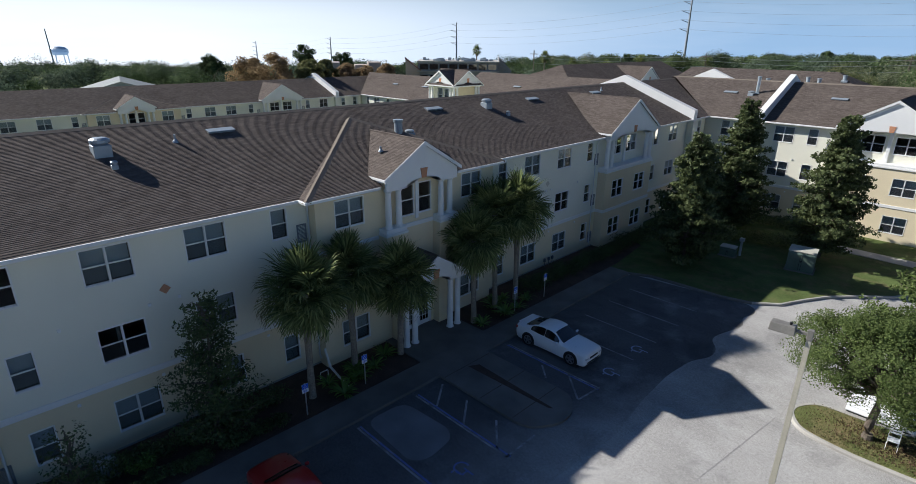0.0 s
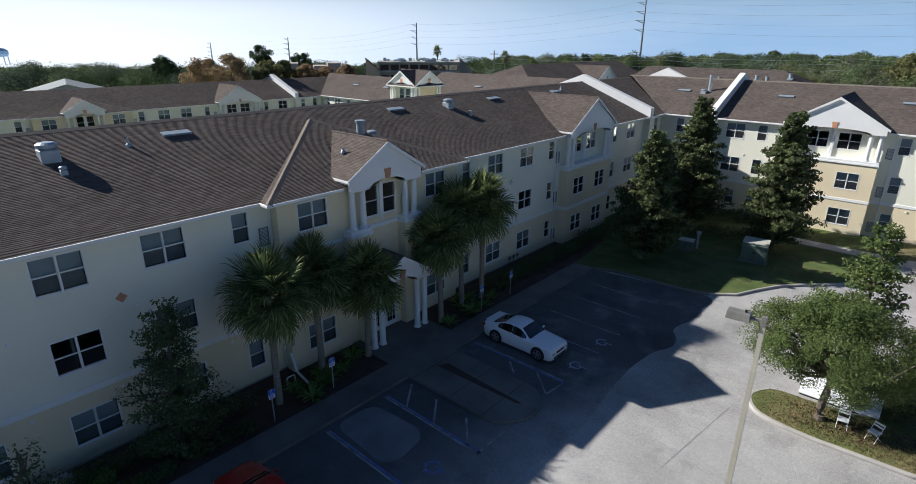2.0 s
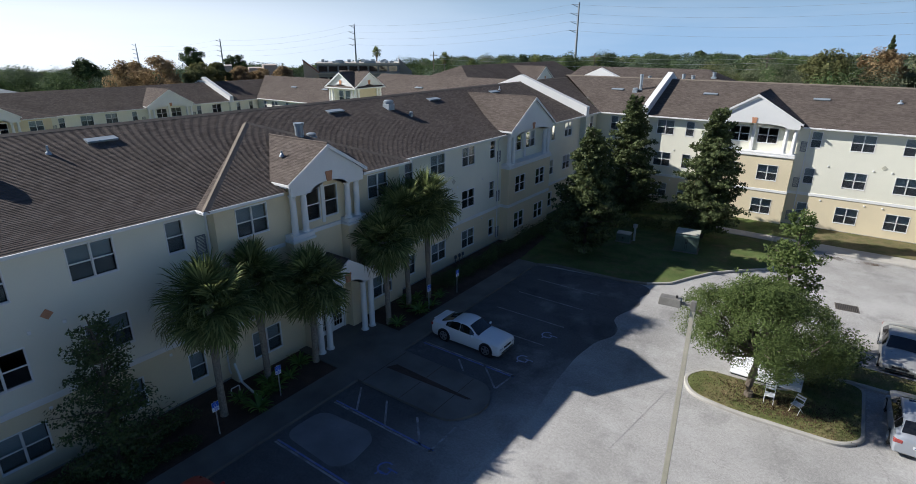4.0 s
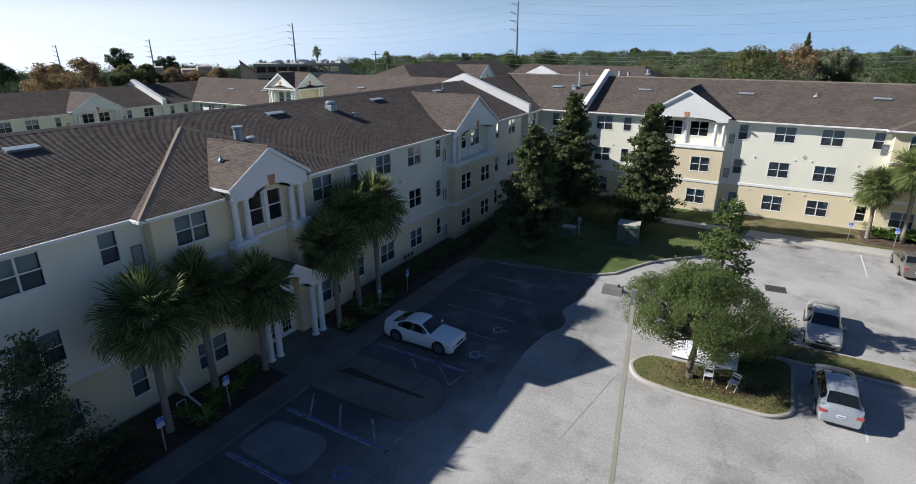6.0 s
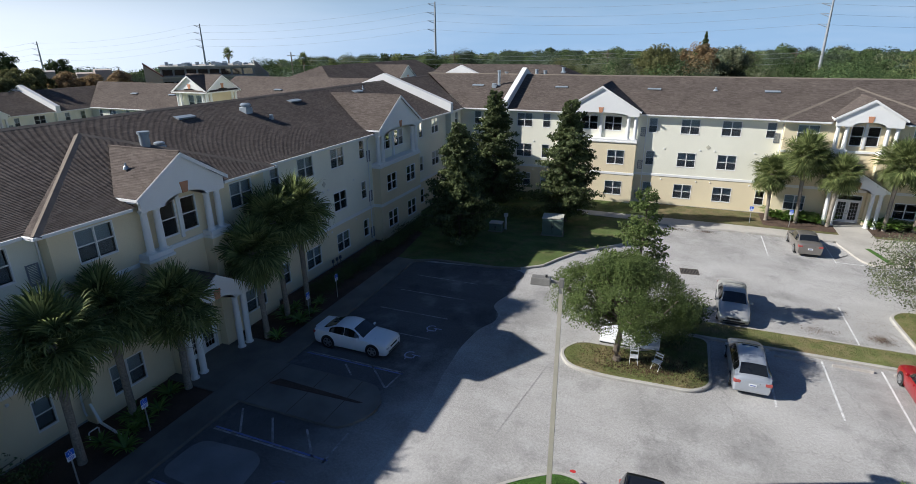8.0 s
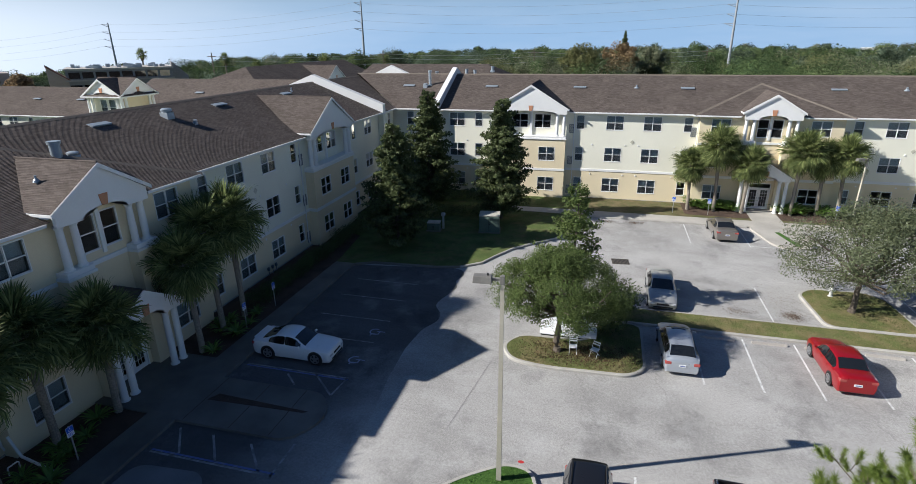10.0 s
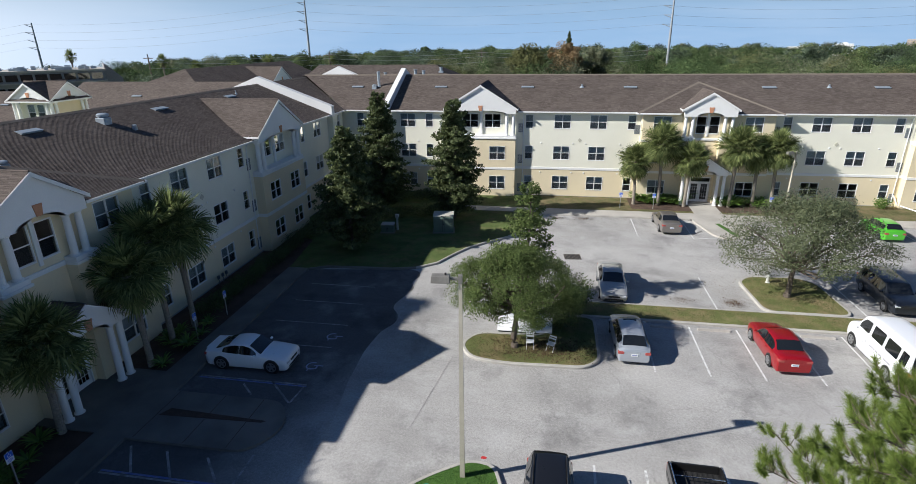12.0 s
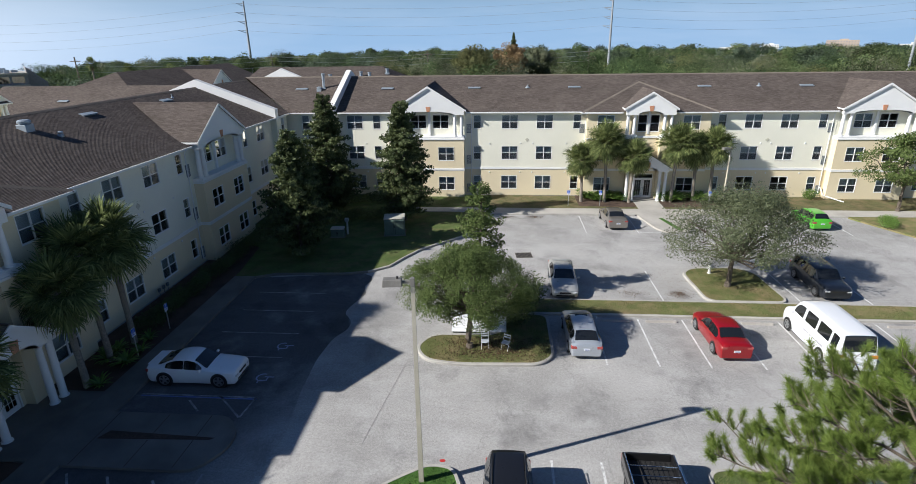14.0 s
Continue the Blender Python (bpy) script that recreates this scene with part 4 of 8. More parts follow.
tagged(part("kerb", bm, (M_KERB, M_SHADECONC)), "curved concrete kerb round the corner lawn, one end toned for shade", "kerb", kind="structure")

# footway and lawn before the sunlit building
flat("pavement", "sunlit concrete footway before the building", "pavement", [(11.5, 45.0), (22.1, 45.0), (22.1, 44.72), (110, 44.72), (110, 46.5), (11.5, 46.5)], 0.15, M_CONCRETE, depth=0.4)
bm = bmesh.new()
add_box(bm, (22.1, 44.55, -0.05), (36.2, 44.72, 0.152), 0.02)
add_box(bm, (40.4, 44.55, -0.05), (110, 44.72, 0.152), 0.02)
tagged(part("kerb", bm, M_KERB), KERB_LABEL, "kerb", kind="structure")
flat("lawn", "mown lawn along the sunlit wall", "lawn", [(22.1, 46.5), (110, 46.5), (110, 52.0), (22.1, 52.0)], 0.12, M_DULL, depth=0.3)
flat("planting_bed", "brown mulch bed round the palms", "flower bed", rounded([(31.2, 47.4), (37.0, 47.2), (37.0, 51.6), (31.2, 51.6)], 0.5), 0.14, M_MULCH, depth=0.1)
flat("planting_bed", "brown mulch bed round the palms", "flower bed", rounded([(39.6, 47.2), (46.4, 47.4), (46.4, 51.6), (39.6, 51.6)], 0.5), 0.14, M_MULCH, depth=0.1)
flat("entrance_path", "pale concrete path to the sunlit entrance", "path", [(37.0, 46.4), (39.6, 46.4), (39.6, 51.0), (37.0, 51.0)], 0.158, M_CONCRETE, depth=0.1)
flat("apron", "pale concrete apron reaching into the car park", "pavement", rounded([(36.2, 44.9), (40.4, 44.9), (40.6, 41.0), (39.9, 39.6), (38.2, 39.3), (37.2, 40.2)], 0.9), 0.148, M_CONCRETE, depth=0.2)
flat("planted_strip", "green planted strip in the apron", "strip", [(38.1, 43.4), (38.5, 43.5), (39.4, 40.1), (38.9, 39.95)], 0.158, M_LUSH)
flat("verge", "earth verge beside the far stalls", "lawn", rounded([(55.6, 44.5), (58.6, 38.0), (70, 38.0), (70, 44.5)], 0.5), 0.13, M_DRYGRASS, depth=0.2)

# islands
isl = rounded([(19.2, 20.7), (18.4, 19.3), (19.1, 17.9), (21.0, 17.55), (25.3, 17.75), (26.15, 18.6), (26.15, 23.55), (23.4, 23.5), (23.2, 20.9)], 0.9)
inn = kerb_ring(isl, "pale kerb round the tree island")
flat("island", "dry grass island with leaf litter under the oak", "lawn", inn, 0.13, M_DRYGRASS)
strip = [(23.4, 23.56), (70, 23.56), (70, 25.75), (23.4, 25.75)]
inn = kerb_ring(strip, "long concrete kerb along the grass strip")
flat("grass_strip", "narrow grass strip between the stall rows", "lawn", inn, 0.13, M_DRYGRASS)
isl2 = rounded([(36.55, 25.76), (41.8, 25.76), (41.6, 30.6), (40.6, 31.6), (37.2, 31.4), (36.3, 30.4)], 0.9)
inn = kerb_ring(isl2, "pale kerb round the wider tree island")
flat("island", "grass island with a spreading oak", "lawn", inn, 0.132, M_DRYGRASS)
isl3 = rounded([(16.4, 1.0), (16.6, 6.8), (18.5, 9.1), (20.3, 10.35), (21.4, 10.2), (21.9, 8.8), (21.9, 1.0)], 1.0)
inn = kerb_ring(isl3, "pale kerb round the lamp island")
flat("island", "bright green grass island round the lamp post", "lawn", inn, 0.13, M_LUSH)
isl4 = rounded([(31.2, 2.0), (31.2, 10.7), (36.0, 10.9), (36.0, 2.0)], 0.9)
inn = kerb_ring(isl4, "pale kerb round the pine island")
flat("island", "grass island under the pine", "lawn", inn, 0.13, M_GRASS)

# painted lines


def line(a, b, w=0.10, mat=None, label="worn white stall line", z=0.008):
    a, b = Vector(a), Vector(b)
    d = (b - a).normalized()
    s = Vector((-d.y, d.x)) * w / 2
    bm = bmesh.new()
    add_poly(bm, [(*(a - s), z), (*(b - s), z), (*(b + s), z), (*(a + s), z)])
    return tagged(part("road_marking", bm, mat or M_PAINT), label, "road marking", "painted lines", "structure")


for y in (4.05, 7.42, 14.32):
    d = 0.13 if y < 14 else -0.13
    line((5.6, y), (11.45, y), mat=M_WORN)
    line((5.6, y + d), (11.45, y + d), mat=M_BLUE, label="worn blue line of a disabled stall")
for y in (17.9, 20.5, 23.35, 26.0):
    line((6.6, y), (11.3, y), mat=M_WORN, w=0.085)
for a, b in (((11.34, 7.3), (11.34, 9.3)), ((6.9, 7.6), (5.8, 9.0)), ((8.7, 7.55), (7.55, 8.95)), ((10.75, 7.5), (9.5, 8.85)), ((9.55, 14.35), (11.2, 12.8)), ((11.38, 14.4), (11.22, 12.8)), ((8.2, 13.95), (9.05, 13.15))):
    line(a, b, mat=M_WORN)
for x in (28.85, 31.55, 34.2, 36.95, 39.85, 42.6, 45.4, 48.2):
    line((x, 18.1), (x + 0.02, 23.3))
for x in (33.85, 42.6, 46.9):
    line((x, 25.85), (x, 30.9))
for x in (30.8, 35.4, 48.2, 53.4):
    line((x, 39.4), (x, 44.4))
for x in (36.6, 40.6):
    line((35.5, 40.4), (36.6, 41.6))
line((35.5, 39.6), (37.2, 39.6))
for x in (25.3, 27.3, 30.4):
    line((x, 5.6), (x, 10.9))
line((17.3, 11.5), (18.25, 18.2), 0.035, surface("dark_seam", (0.34, 0.33, 0.32), 0.9, 2, 30, 0.3), "dark sealed seam in the asphalt")


def access_mark(x, y, turn, mat):
    """The plain marks of a disabled stall: an open ring and bars."""
    bm = bmesh.new()
    for i in range(18):
        a0, a1 = radians(-200 + i * 13), radians(-200 + (i + 1) * 13)
        add_poly(bm, [(r * math.cos(a), r * math.sin(a), 0.010) for r, a in ((0.34, a0), (0.45, a0), (0.45, a1), (0.34, a1))])
    for p in (((-0.12, 0.1), (-0.02, 0.75)), ((-0.02, 0.3), (0.35, 0.4)), ((0.28, -0.15), (0.4, 0.3)), ((0.4, -0.2), (0.62, -0.1))):
        (x0, y0), (x1, y1) = p
        add_poly(bm, [(x0, y0, 0.012), (x1, y0, 0.012), (x1, y1, 0.012), (x0, y1, 0.012)])
    ob = part("road_marking", bm, mat)
    ob.matrix_basis = pose(x, y, 0, 0, 0, turn) @ Matrix.Diagonal((0.78, 0.78, 1, 1))
    return tagged(ob, "faded painted disabled-parking mark", "road marking", "painted lines", "structure")


M_FADED = paint_material("faded_blue_white_paint", (0.36, 0.40, 0.55))
access_mark(10.5, 5.65, -90, M_BLUE)
access_mark(11.0, 16.0, -90, M_FADED)
access_mark(10.9, 19.1, -90, M_FADED)

# wheel stops
M_STOP = surface("wheel_stop", (0.43, 0.40, 0.36), 0.9, 1, 25, 0.2)
bm = bmesh.new()
add_prism(bm, [(-0.9, -0.08, 0), (-0.9, 0.08, 0), (-0.9, 0.05, 0.12), (-0.9, -0.05, 0.12)], (1.8, 0, 0))
stop = tagged(part("wheel_stop", bm, M_STOP), "concrete wheel stop at the head of a stall", "wheel stop", "wheel stops")
stop.matrix_basis = pose(30.2, 23.0, 0)
for x, y in ((32.9, 23.0), (35.6, 23.05), (38.5, 23.0), (44.0, 23.0), (46.8, 23.0)):
    copy_thing(stop, pose(x, y, 0, 0, 0, random.Random(int(x * 7)).uniform(-1.5, 1.5)))

# ---- trees and plants ----
M_BARK = surface("bark", (0.16, 0.13, 0.10), 0.95, 2.0, 25, 0.3, 0.4, 0.8, 0.03)
M_PALMBARK = surface("palm_bark", (0.30, 0.26, 0.21), 0.95, 2.0, 14, 0.25, 0.4, 0.9, 0.04)
L_OAK = leafy("oak_leaves", (0.085, 0.125, 0.04), (0.20, 0.26, 0.085), 0.6, 0.4, 0.15)
L_OAKGREY = leafy("grey_oak_leaves", (0.085, 0.105, 0.055), (0.22, 0.25, 0.13), 0.5, 0.35)
L_MAG = leafy("magnolia_leaves", (0.060, 0.082, 0.034), (0.17, 0.205, 0.085), 0.55, 0.3, 0.15)
L_PALM = leafy("palm_fronds", (0.075, 0.105, 0.038), (0.29, 0.33, 0.125), 0.6, 0.35, 0.1)
L_DEAD = leafy("dead_fronds", (0.16, 0.12, 0.07), (0.30, 0.23, 0.13), 0.8, 0.2)
L_PINE = leafy("pine_needles", (0.13, 0.20, 0.045), (0.36, 0.46, 0.11), 0.6, 0.5, 0.1)
L_SHRUB = leafy("shrub_leaves", (0.045, 0.07, 0.026), (0.14, 0.19, 0.065), 0.5, 0.3)
L_BED = leafy("strap_leaves", (0.08, 0.16, 0.03), (0.24, 0.38, 0.08), 0.4, 0.3)
L_FAR = leafy("far_leaves", (0.070, 0.105, 0.044), (0.20, 0.25, 0.11), 0.8, 0.25, 0.05, 0.15)
L_DEEP = leafy("deep_green_leaves", (0.041, 0.074, 0.034), (0.121, 0.169, 0.068), 0.8, 0.25, 0.05, 0.15)
L_GREYGREEN = leafy("grey_green_leaves", (0.11, 0.128, 0.080), (0.26, 0.275, 0.17), 0.8, 0.25, 0.05, 0.15)
# distance haze and backlit dimness are tinted into this leaf colour
L_HAZETINT = leafy("haze_tinted_leaves", (0.055, 0.082, 0.055), (0.15, 0.19, 0.125), 0.85, 0.25, 0.03, 0.15)
L_AUTUMN = leafy("autumn_leaves", (0.22, 0.15, 0.085), (0.46, 0.34, 0.19), 0.8, 0.35, 0.05)
L_PALE = leafy("olive_leaves", (0.130, 0.143, 0.065), (0.260, 0.260, 0.117), 0.8, 0.35, 0.05)


def leaf_mesh(name, pts, size, mat, rng, squash=1.0, up=0.0, normals=None, loose=0.55):
    """Many small leaves, one at each point: a kite of two faces, turned at random."""
    n = len(pts)
    pts = np.asarray(pts, float)
    a = rng.normal(size=(n, 3))
    a[:, 2] = a[:, 2] * squash - up * 0.3
    a /= np.linalg.norm(a, axis=1)[:, None]
    if normals is not None:
        # leaves lie roughly along the crown's outside
        w = np.asarray(normals) + loose * rng.normal(size=(n, 3))
        w /= np.linalg.norm(w, axis=1)[:, None]
        a -= (a * w).sum(1)[:, None] * w
        a /= np.linalg.norm(a, axis=1)[:, None]
        b = np.cross(w, a)
    else:
        b = rng.normal(size=(n, 3))
    b -= (b * a).sum(1)[:, None] * a
    b /= np.linalg.norm(b, axis=1)[:, None]
    s = size * rng.uniform(0.65, 1.3, n)[:, None]
    v = np.stack([pts - a * s * 0.5, pts + b * s * 0.28, pts + a * s * 0.55, pts - b * s * 0.28], 1).reshape(-1, 3)
    me = bpy.data.meshes.new(name)
    me.vertices.add(4 * n)
    me.vertices.foreach_set("co", v.ravel())
    me.loops.add(4 * n)
    me.loops.foreach_set("vertex_index", np.arange(4 * n, dtype=np.int32))
    me.polygons.add(n)
    me.polygons.foreach_set("loop_start", np.arange(0, 4 * n, 4, dtype=np.int32))
    me.polygons.foreach_set("loop_total", np.full(n, 4, dtype=np.int32))
    me.update()
    me.validate()
    me.materials.append(mat)
    return me


def in_clumps(centres, radii, per, rng, flat=0.8):
    """Points gathered in soft clumps, thicker towards each clump's outside."""
    out = []
    for c, r in zip(centres, radii):
        d = rng.normal(size=(per, 3))
        d /= np.linalg.norm(d, axis=1)[:, None]
        q = r * rng.uniform(0.25, 1.0, per)[:, None] ** 0.6
        out.append(np.asarray(c) + d * q * np.array([1, 1, flat]))
    return np.concatenate(out)


def limb(bm, a, b, r0, r1, rng, seg=3, wob=0.12):
    """A bent, tapering branch."""
    a, b = Vector(a), Vector(b)
    pts = [a]
    for i in range(1, seg):
        t = i / seg
        pts.append(a.lerp(b, t) + Vector(rng.normal(size=3)) * wob * (b - a).length * 0.3)
    pts.append(b)
    add_path(bm, pts, [r0 + (r1 - r0) * i / seg for i in range(seg + 1)])
    return pts


def oak(x, y, height, rx, ry, z0, seed, label, per=230, clumps=62, size=0.17, lean=(0, 0), leaf=None, trunk_r=0.16):
    rng = np.random.default_rng(seed)
    t = thing("oak_tree", label, "tree", pose(x, y, 0.12))
    bm = bmesh.new()
    fork = Vector((lean[0] * 0.25, lean[1] * 0.25, z0 * 0.85 + 0.3))
    limb(bm, (0, 0, -0.15), fork, trunk_r * 1.25, trunk_r * 0.8, rng, 3, 0.1)
    add_tube(bm, (0, 0, -0.2), (0, 0, 0.25), trunk_r * 1.7, trunk_r * 1.2, 9)
    mid = (height + z0) / 2
    cs, rs = [], []
    for i in range(clumps):
        th, u = rng.uniform(0, 2 * math.pi), rng.uniform(-0.95, 1.0)
        k = rng.uniform(0.06, 0.92) ** 0.55
        rad = max(0.2, 1 - u) ** 0.6 if u > 0 else math.sqrt(max(0.05, 1 - 0.25 * u * u))
        cs.append((lean[0] + rx * k * rad * math.cos(th), lean[1] + ry * k * rad * math.sin(th), mid + (height - z0) / 2 * u * 0.9))
        rs.append(rng.uniform(0.5, 0.95) * min(rx, ry) * 0.30)
    for i in range(0, clumps, 4):
        limb(bm, fork, cs[i], trunk_r * 0.5, 0.02, rng, 3, 0.25)
    part("trunk", bm, M_BARK, t)
    pts = in_clumps(cs, rs, per, rng, 0.75)
    me = leaf_mesh("crown", pts, size, leaf or L_OAK, rng, 0.8, normals=(pts - np.array((lean[0], lean[1], mid - 1.0))) / np.array((rx, ry, height - z0)), loose=0.45)
    piece("crown", me, t)
    return t


def magnolia(x, y, height, radius, seed, label, per=21, leaf=None, size=0.235, name="magnolia_tree", z0=1.0, step=0.42):
    """A conical evergreen: tiers of branches of uneven reach, each carrying small leaf clusters with gaps between."""
    rng = np.random.default_rng(seed)
    t = thing(name, label, "tree", pose(x, y, 0.1))
    bm = bmesh.new()
    limb(bm, (0, 0, -0.1), (0, 0, height * 0.97), 0.16, 0.02, rng, 6, 0.04)
    cs, rs = [], []
    lobes = rng.uniform(0, 6.28, 4)
    z = z0
    while z < height - 0.1:
        f = (z - z0) / (height - z0)
        r = radius * (1 - f) ** 0.8 * (0.45 + 0.55 * min(1.0, (f + 0.05) * 5)) + 0.18
        k = max(3, int(3 + r * 2.6))
        off = rng.uniform(0, 6.28)
        for i in range(k):
            th = off + 2 * math.pi * i / k + rng.normal() * 0.3
            rr = r * rng.uniform(0.62, 1.12) * (1 + 0.22 * math.sin(2 * th + lobes[0] + 1.3 * z) + 0.14 * math.sin(3 * th + lobes[1] - 2.1 * z))
            tip = Vector((rr * math.cos(th), rr * math.sin(th), z + (0.30 - 0.22 * (1 - f)) * rr + rng.normal() * 0.12))
            limb(bm, (0, 0, z - 0.15), tip, 0.04, 0.012, rng, 2, 0.1)
            side = Vector((-math.sin(th), math.cos(th), 0))
            for q in (0.3, 0.5, 0.68, 0.84, 1.0):
                if rr * q < 0.22:
                    continue
                for w in ((0,) if q < 0.4 else (-1, 1)):
                    o = side * w * rng.uniform(0.08, 0.34) * (0.5 + q)
                    cs.append((tip.x * q + o.x, tip.y * q + o.y, z - 0.15 + (tip.z - z + 0.15) * q + rng.normal() * 0.09))
                    rs.append(0.17 + 0.13 * rng.random() + 0.05 * (1 - f))
        z += step * (0.85 + 0.3 * rng.random())
    cs.append((0, 0, height - 0.1))
    rs.append(0.2)
    part("trunk", bm, M_BARK, t)
    pts = in_clumps(cs, rs, per, rng, 0.7)
    out = pts * np.array((1.0, 1.0, 0.0)) / radius + np.array((0, 0, 0.55))
    piece("crown", leaf_mesh("crown", pts, size, leaf or L_MAG, rng, 1.0, normals=out, loose=0.8), t)
    return t


def frond_mesh(name, mat, seed, droop=0.35, segs=34, length=1.05, stalk=0.80):
    """A fan frond: an arched stalk and narrow fingers, folded upwards along the middle, that bend at their tips."""
    rng = np.random.default_rng(seed)
    v, f = [], []
    w = 0.018
    v += [(0, -w, 0), (0, w, 0), (stalk, w * 0.7, 0.02), (stalk, -w * 0.7, 0.02), (0, 0, -w), (stalk, 0, 0.02 - w)]
    f += [(0, 1, 2, 3), (0, 4, 5, 3), (1, 4, 5, 2)]
    for i in range(segs):
        a = radians(-138 + 276 * (i + 0.5) / segs) + rng.normal() * 0.03
        ln = length * (0.60 + 0.40 * math.cos(a * 0.62)) * rng.uniform(0.85, 1.08)
        d = Vector((math.cos(a), math.sin(a), 0.30 * abs(math.sin(a)) + rng.normal() * 0.06)).normalized()
        s = Vector((-d.y, d.x, 0)).normalized()
        # the fan's rib carries the middle fingers farther out
        base = Vector((stalk, 0, 0.02)) + Vector((0.28 * max(0.0, math.cos(a)), 0, -0.05 * droop)) + d * 0.03
        p1 = base + d * ln * 0.45 + Vector((0, 0, -droop * 0.06 * ln))
        p2 = base + d * ln * 0.8 + Vector((0, 0, -droop * 0.30 * ln))
        bend = droop * (0.6 + 0.9 * rng.random())
        p3 = base + d * ln * (1 - 0.15 * bend) + Vector((0, 0, -bend * ln * 0.8))
        k = len(v)
        v += [tuple(base), tuple(p1 - s * 0.034), tuple(p1 + s * 0.034 + Vector((0, 0, 0.02))), tuple(p2 - s * 0.02), tuple(p2 + s * 0.02), tuple(p3)]
        f += [(k, k + 1, k + 2), (k + 1, k + 3, k + 4, k + 2), (k + 3, k + 5, k + 4)]
    return raw_mesh(name, v, f, mat)


FRONDS = [frond_mesh("frond", L_PALM, i, d) for i, d in ((1, 0.16), (2, 0.42), (3, 0.75))]
DEAD = frond_mesh("dead_frond", L_DEAD, 9, 0.9, 18, 0.9, 0.7)


def palm(x, y, crown_z, seed, label, n=46, spread=1.0, lean=(0, 0)):
    rng = np.random.default_rng(seed)
    t = thing("palm_tree", label, "palm tree", pose(x, y, 0.1), "cabbage palms")
    bm = bmesh.new()
    k = 9
    pts = [Vector((lean[0] * (i / k) ** 1.5, lean[1] * (i / k) ** 1.5, crown_z * i / k)) for i in range(k + 1)]
    for i in range(k):
        add_tube(bm, pts[i], pts[i + 1], 0.185 - 0.03 * math.sin(i * 0.5), 0.18 - 0.03 * math.sin((i + 1) * 0.5) + 0.008 * (i % 2), 12)
    # stubs of old leaf bases
    for i in range(26):
        th, z = rng.uniform(0, 6.28), crown_z * rng.uniform(0.72, 1.0)
        p = pts[-1].lerp(pts[-4], (crown_z - z) / crown_z * 3) + Vector((0, 0, z - pts[-1].lerp(pts[-4], (crown_z - z) / crown_z * 3).z))
        d = Vector((math.cos(th), math.sin(th), 0))
        add_tube(bm, p + d * 0.13, p + d * 0.26 + Vector((0, 0, 0.22)), 0.045, 0.03, 5)
    part("trunk", bm, M_PALMBARK, t)
    top = pts[-1]
    for i in range(n):
        el = 86 - 138 * (i / n) ** 0.8 + rng.normal() * 8
        az = i * 137.5 + rng.normal() * 10
        s = spread * rng.uniform(0.85, 1.12)
        piece("frond", FRONDS[0 if el > 45 else 1 if el > 0 else 2], t, Matrix.Translation(top + Vector((0, 0, 0.12 * math.sin(radians(el))))) @ pose(0, 0, 0, rng.normal() * 28, -el, az) @ Matrix.Scale(s, 4))
    for i in range(7):
        piece("dead_frond", DEAD, t, Matrix.Translation(top - Vector((0, 0, 0.2))) @ pose(0, 0, 0, rng.normal() * 20, 62 + rng.normal() * 10, rng.uniform(0, 360)) @ Matrix.Scale(rng.uniform(0.8, 1.0), 4), "dry brown hanging frond")
    return t


P_SHADE = "cabbage palm with fan fronds beside the shaded wall"
P_SUN = "sunlit cabbage palm with fan fronds by the entrance"
for i, (x, y, z, s) in enumerate(((2.38, 3.74, 5.5, 1.05), (1.6, 6.7, 5.2, 1.0), (2.25, 9.2, 4.5, 1.0), (2.55, 14.6, 5.2, 1.0), (2.1, 17.0, 6.2, 1.05), (2.2, 18.9, 6.4, 1.12))):
    palm(x, y, z, 20 + i, P_SHADE, 76, s, (random.Random(i).uniform(-0.3, 0.3), random.Random(i + 9).uniform(-0.3, 0.3)))
for i, (x, y, z, s) in enumerate(((31.6, 49.1, 4.4, 0.95), (34.0, 49.1, 6.2, 1.1), (36.5, 48.9, 4.8, 0.95), (40.8, 49.2, 5.9, 1.1), (43.2, 49.8, 5.3, 0.95), (44.95, 49.9, 5.6, 1.05))):
    palm(x, y, z, 40 + i, P_SUN, 76, s, (random.Random(i + 3).uniform(-0.35, 0.35), random.Random(i + 19).uniform(-0.3, 0.3)))

magnolia(7.1, 33.0, 10.0, 2.9, 1, "dark glossy magnolia standing on the corner lawn")
magnolia(6.5, 44.0, 11.5, 3.3, 2, "tall dark magnolia on the corner lawn")
magnolia(14.1, 42.2, 11.1, 3.1, 3, "conical magnolia between lawn and footway")
magnolia(21.9, 25.0, 8.1, 1.9, 4, "slender upright tree with sparse leaves behind the oak", 20, L_OAK, 0.17, "slender_tree", 2.4, 0.72)
oak(21.5, 19.35, 5.7, 3.8, 2.8, 2.2, 5, "rounded young live oak on the island", 420, 225, 0.085, (-0.1, 0.35))
oak(38.7, 28.2, 6.6, 5.4, 4.2, 2.0, 6, "spreading grey-green oak with open crown", 300, 130, 0.12, (0.6, 0.6), L_OAKGREY)
oak(61.5, 46.5, 7.6, 4.6, 3.6, 2.6, 7, "oak at the far end of the lawn", 190, 60, 0.2)
magnolia(2.3, -0.55, 6.9, 1.9, 8, "small bushy evergreen tree in the shaded bed", 18, L_SHRUB, 0.125, "evergreen_tree", 0.6, 0.5)
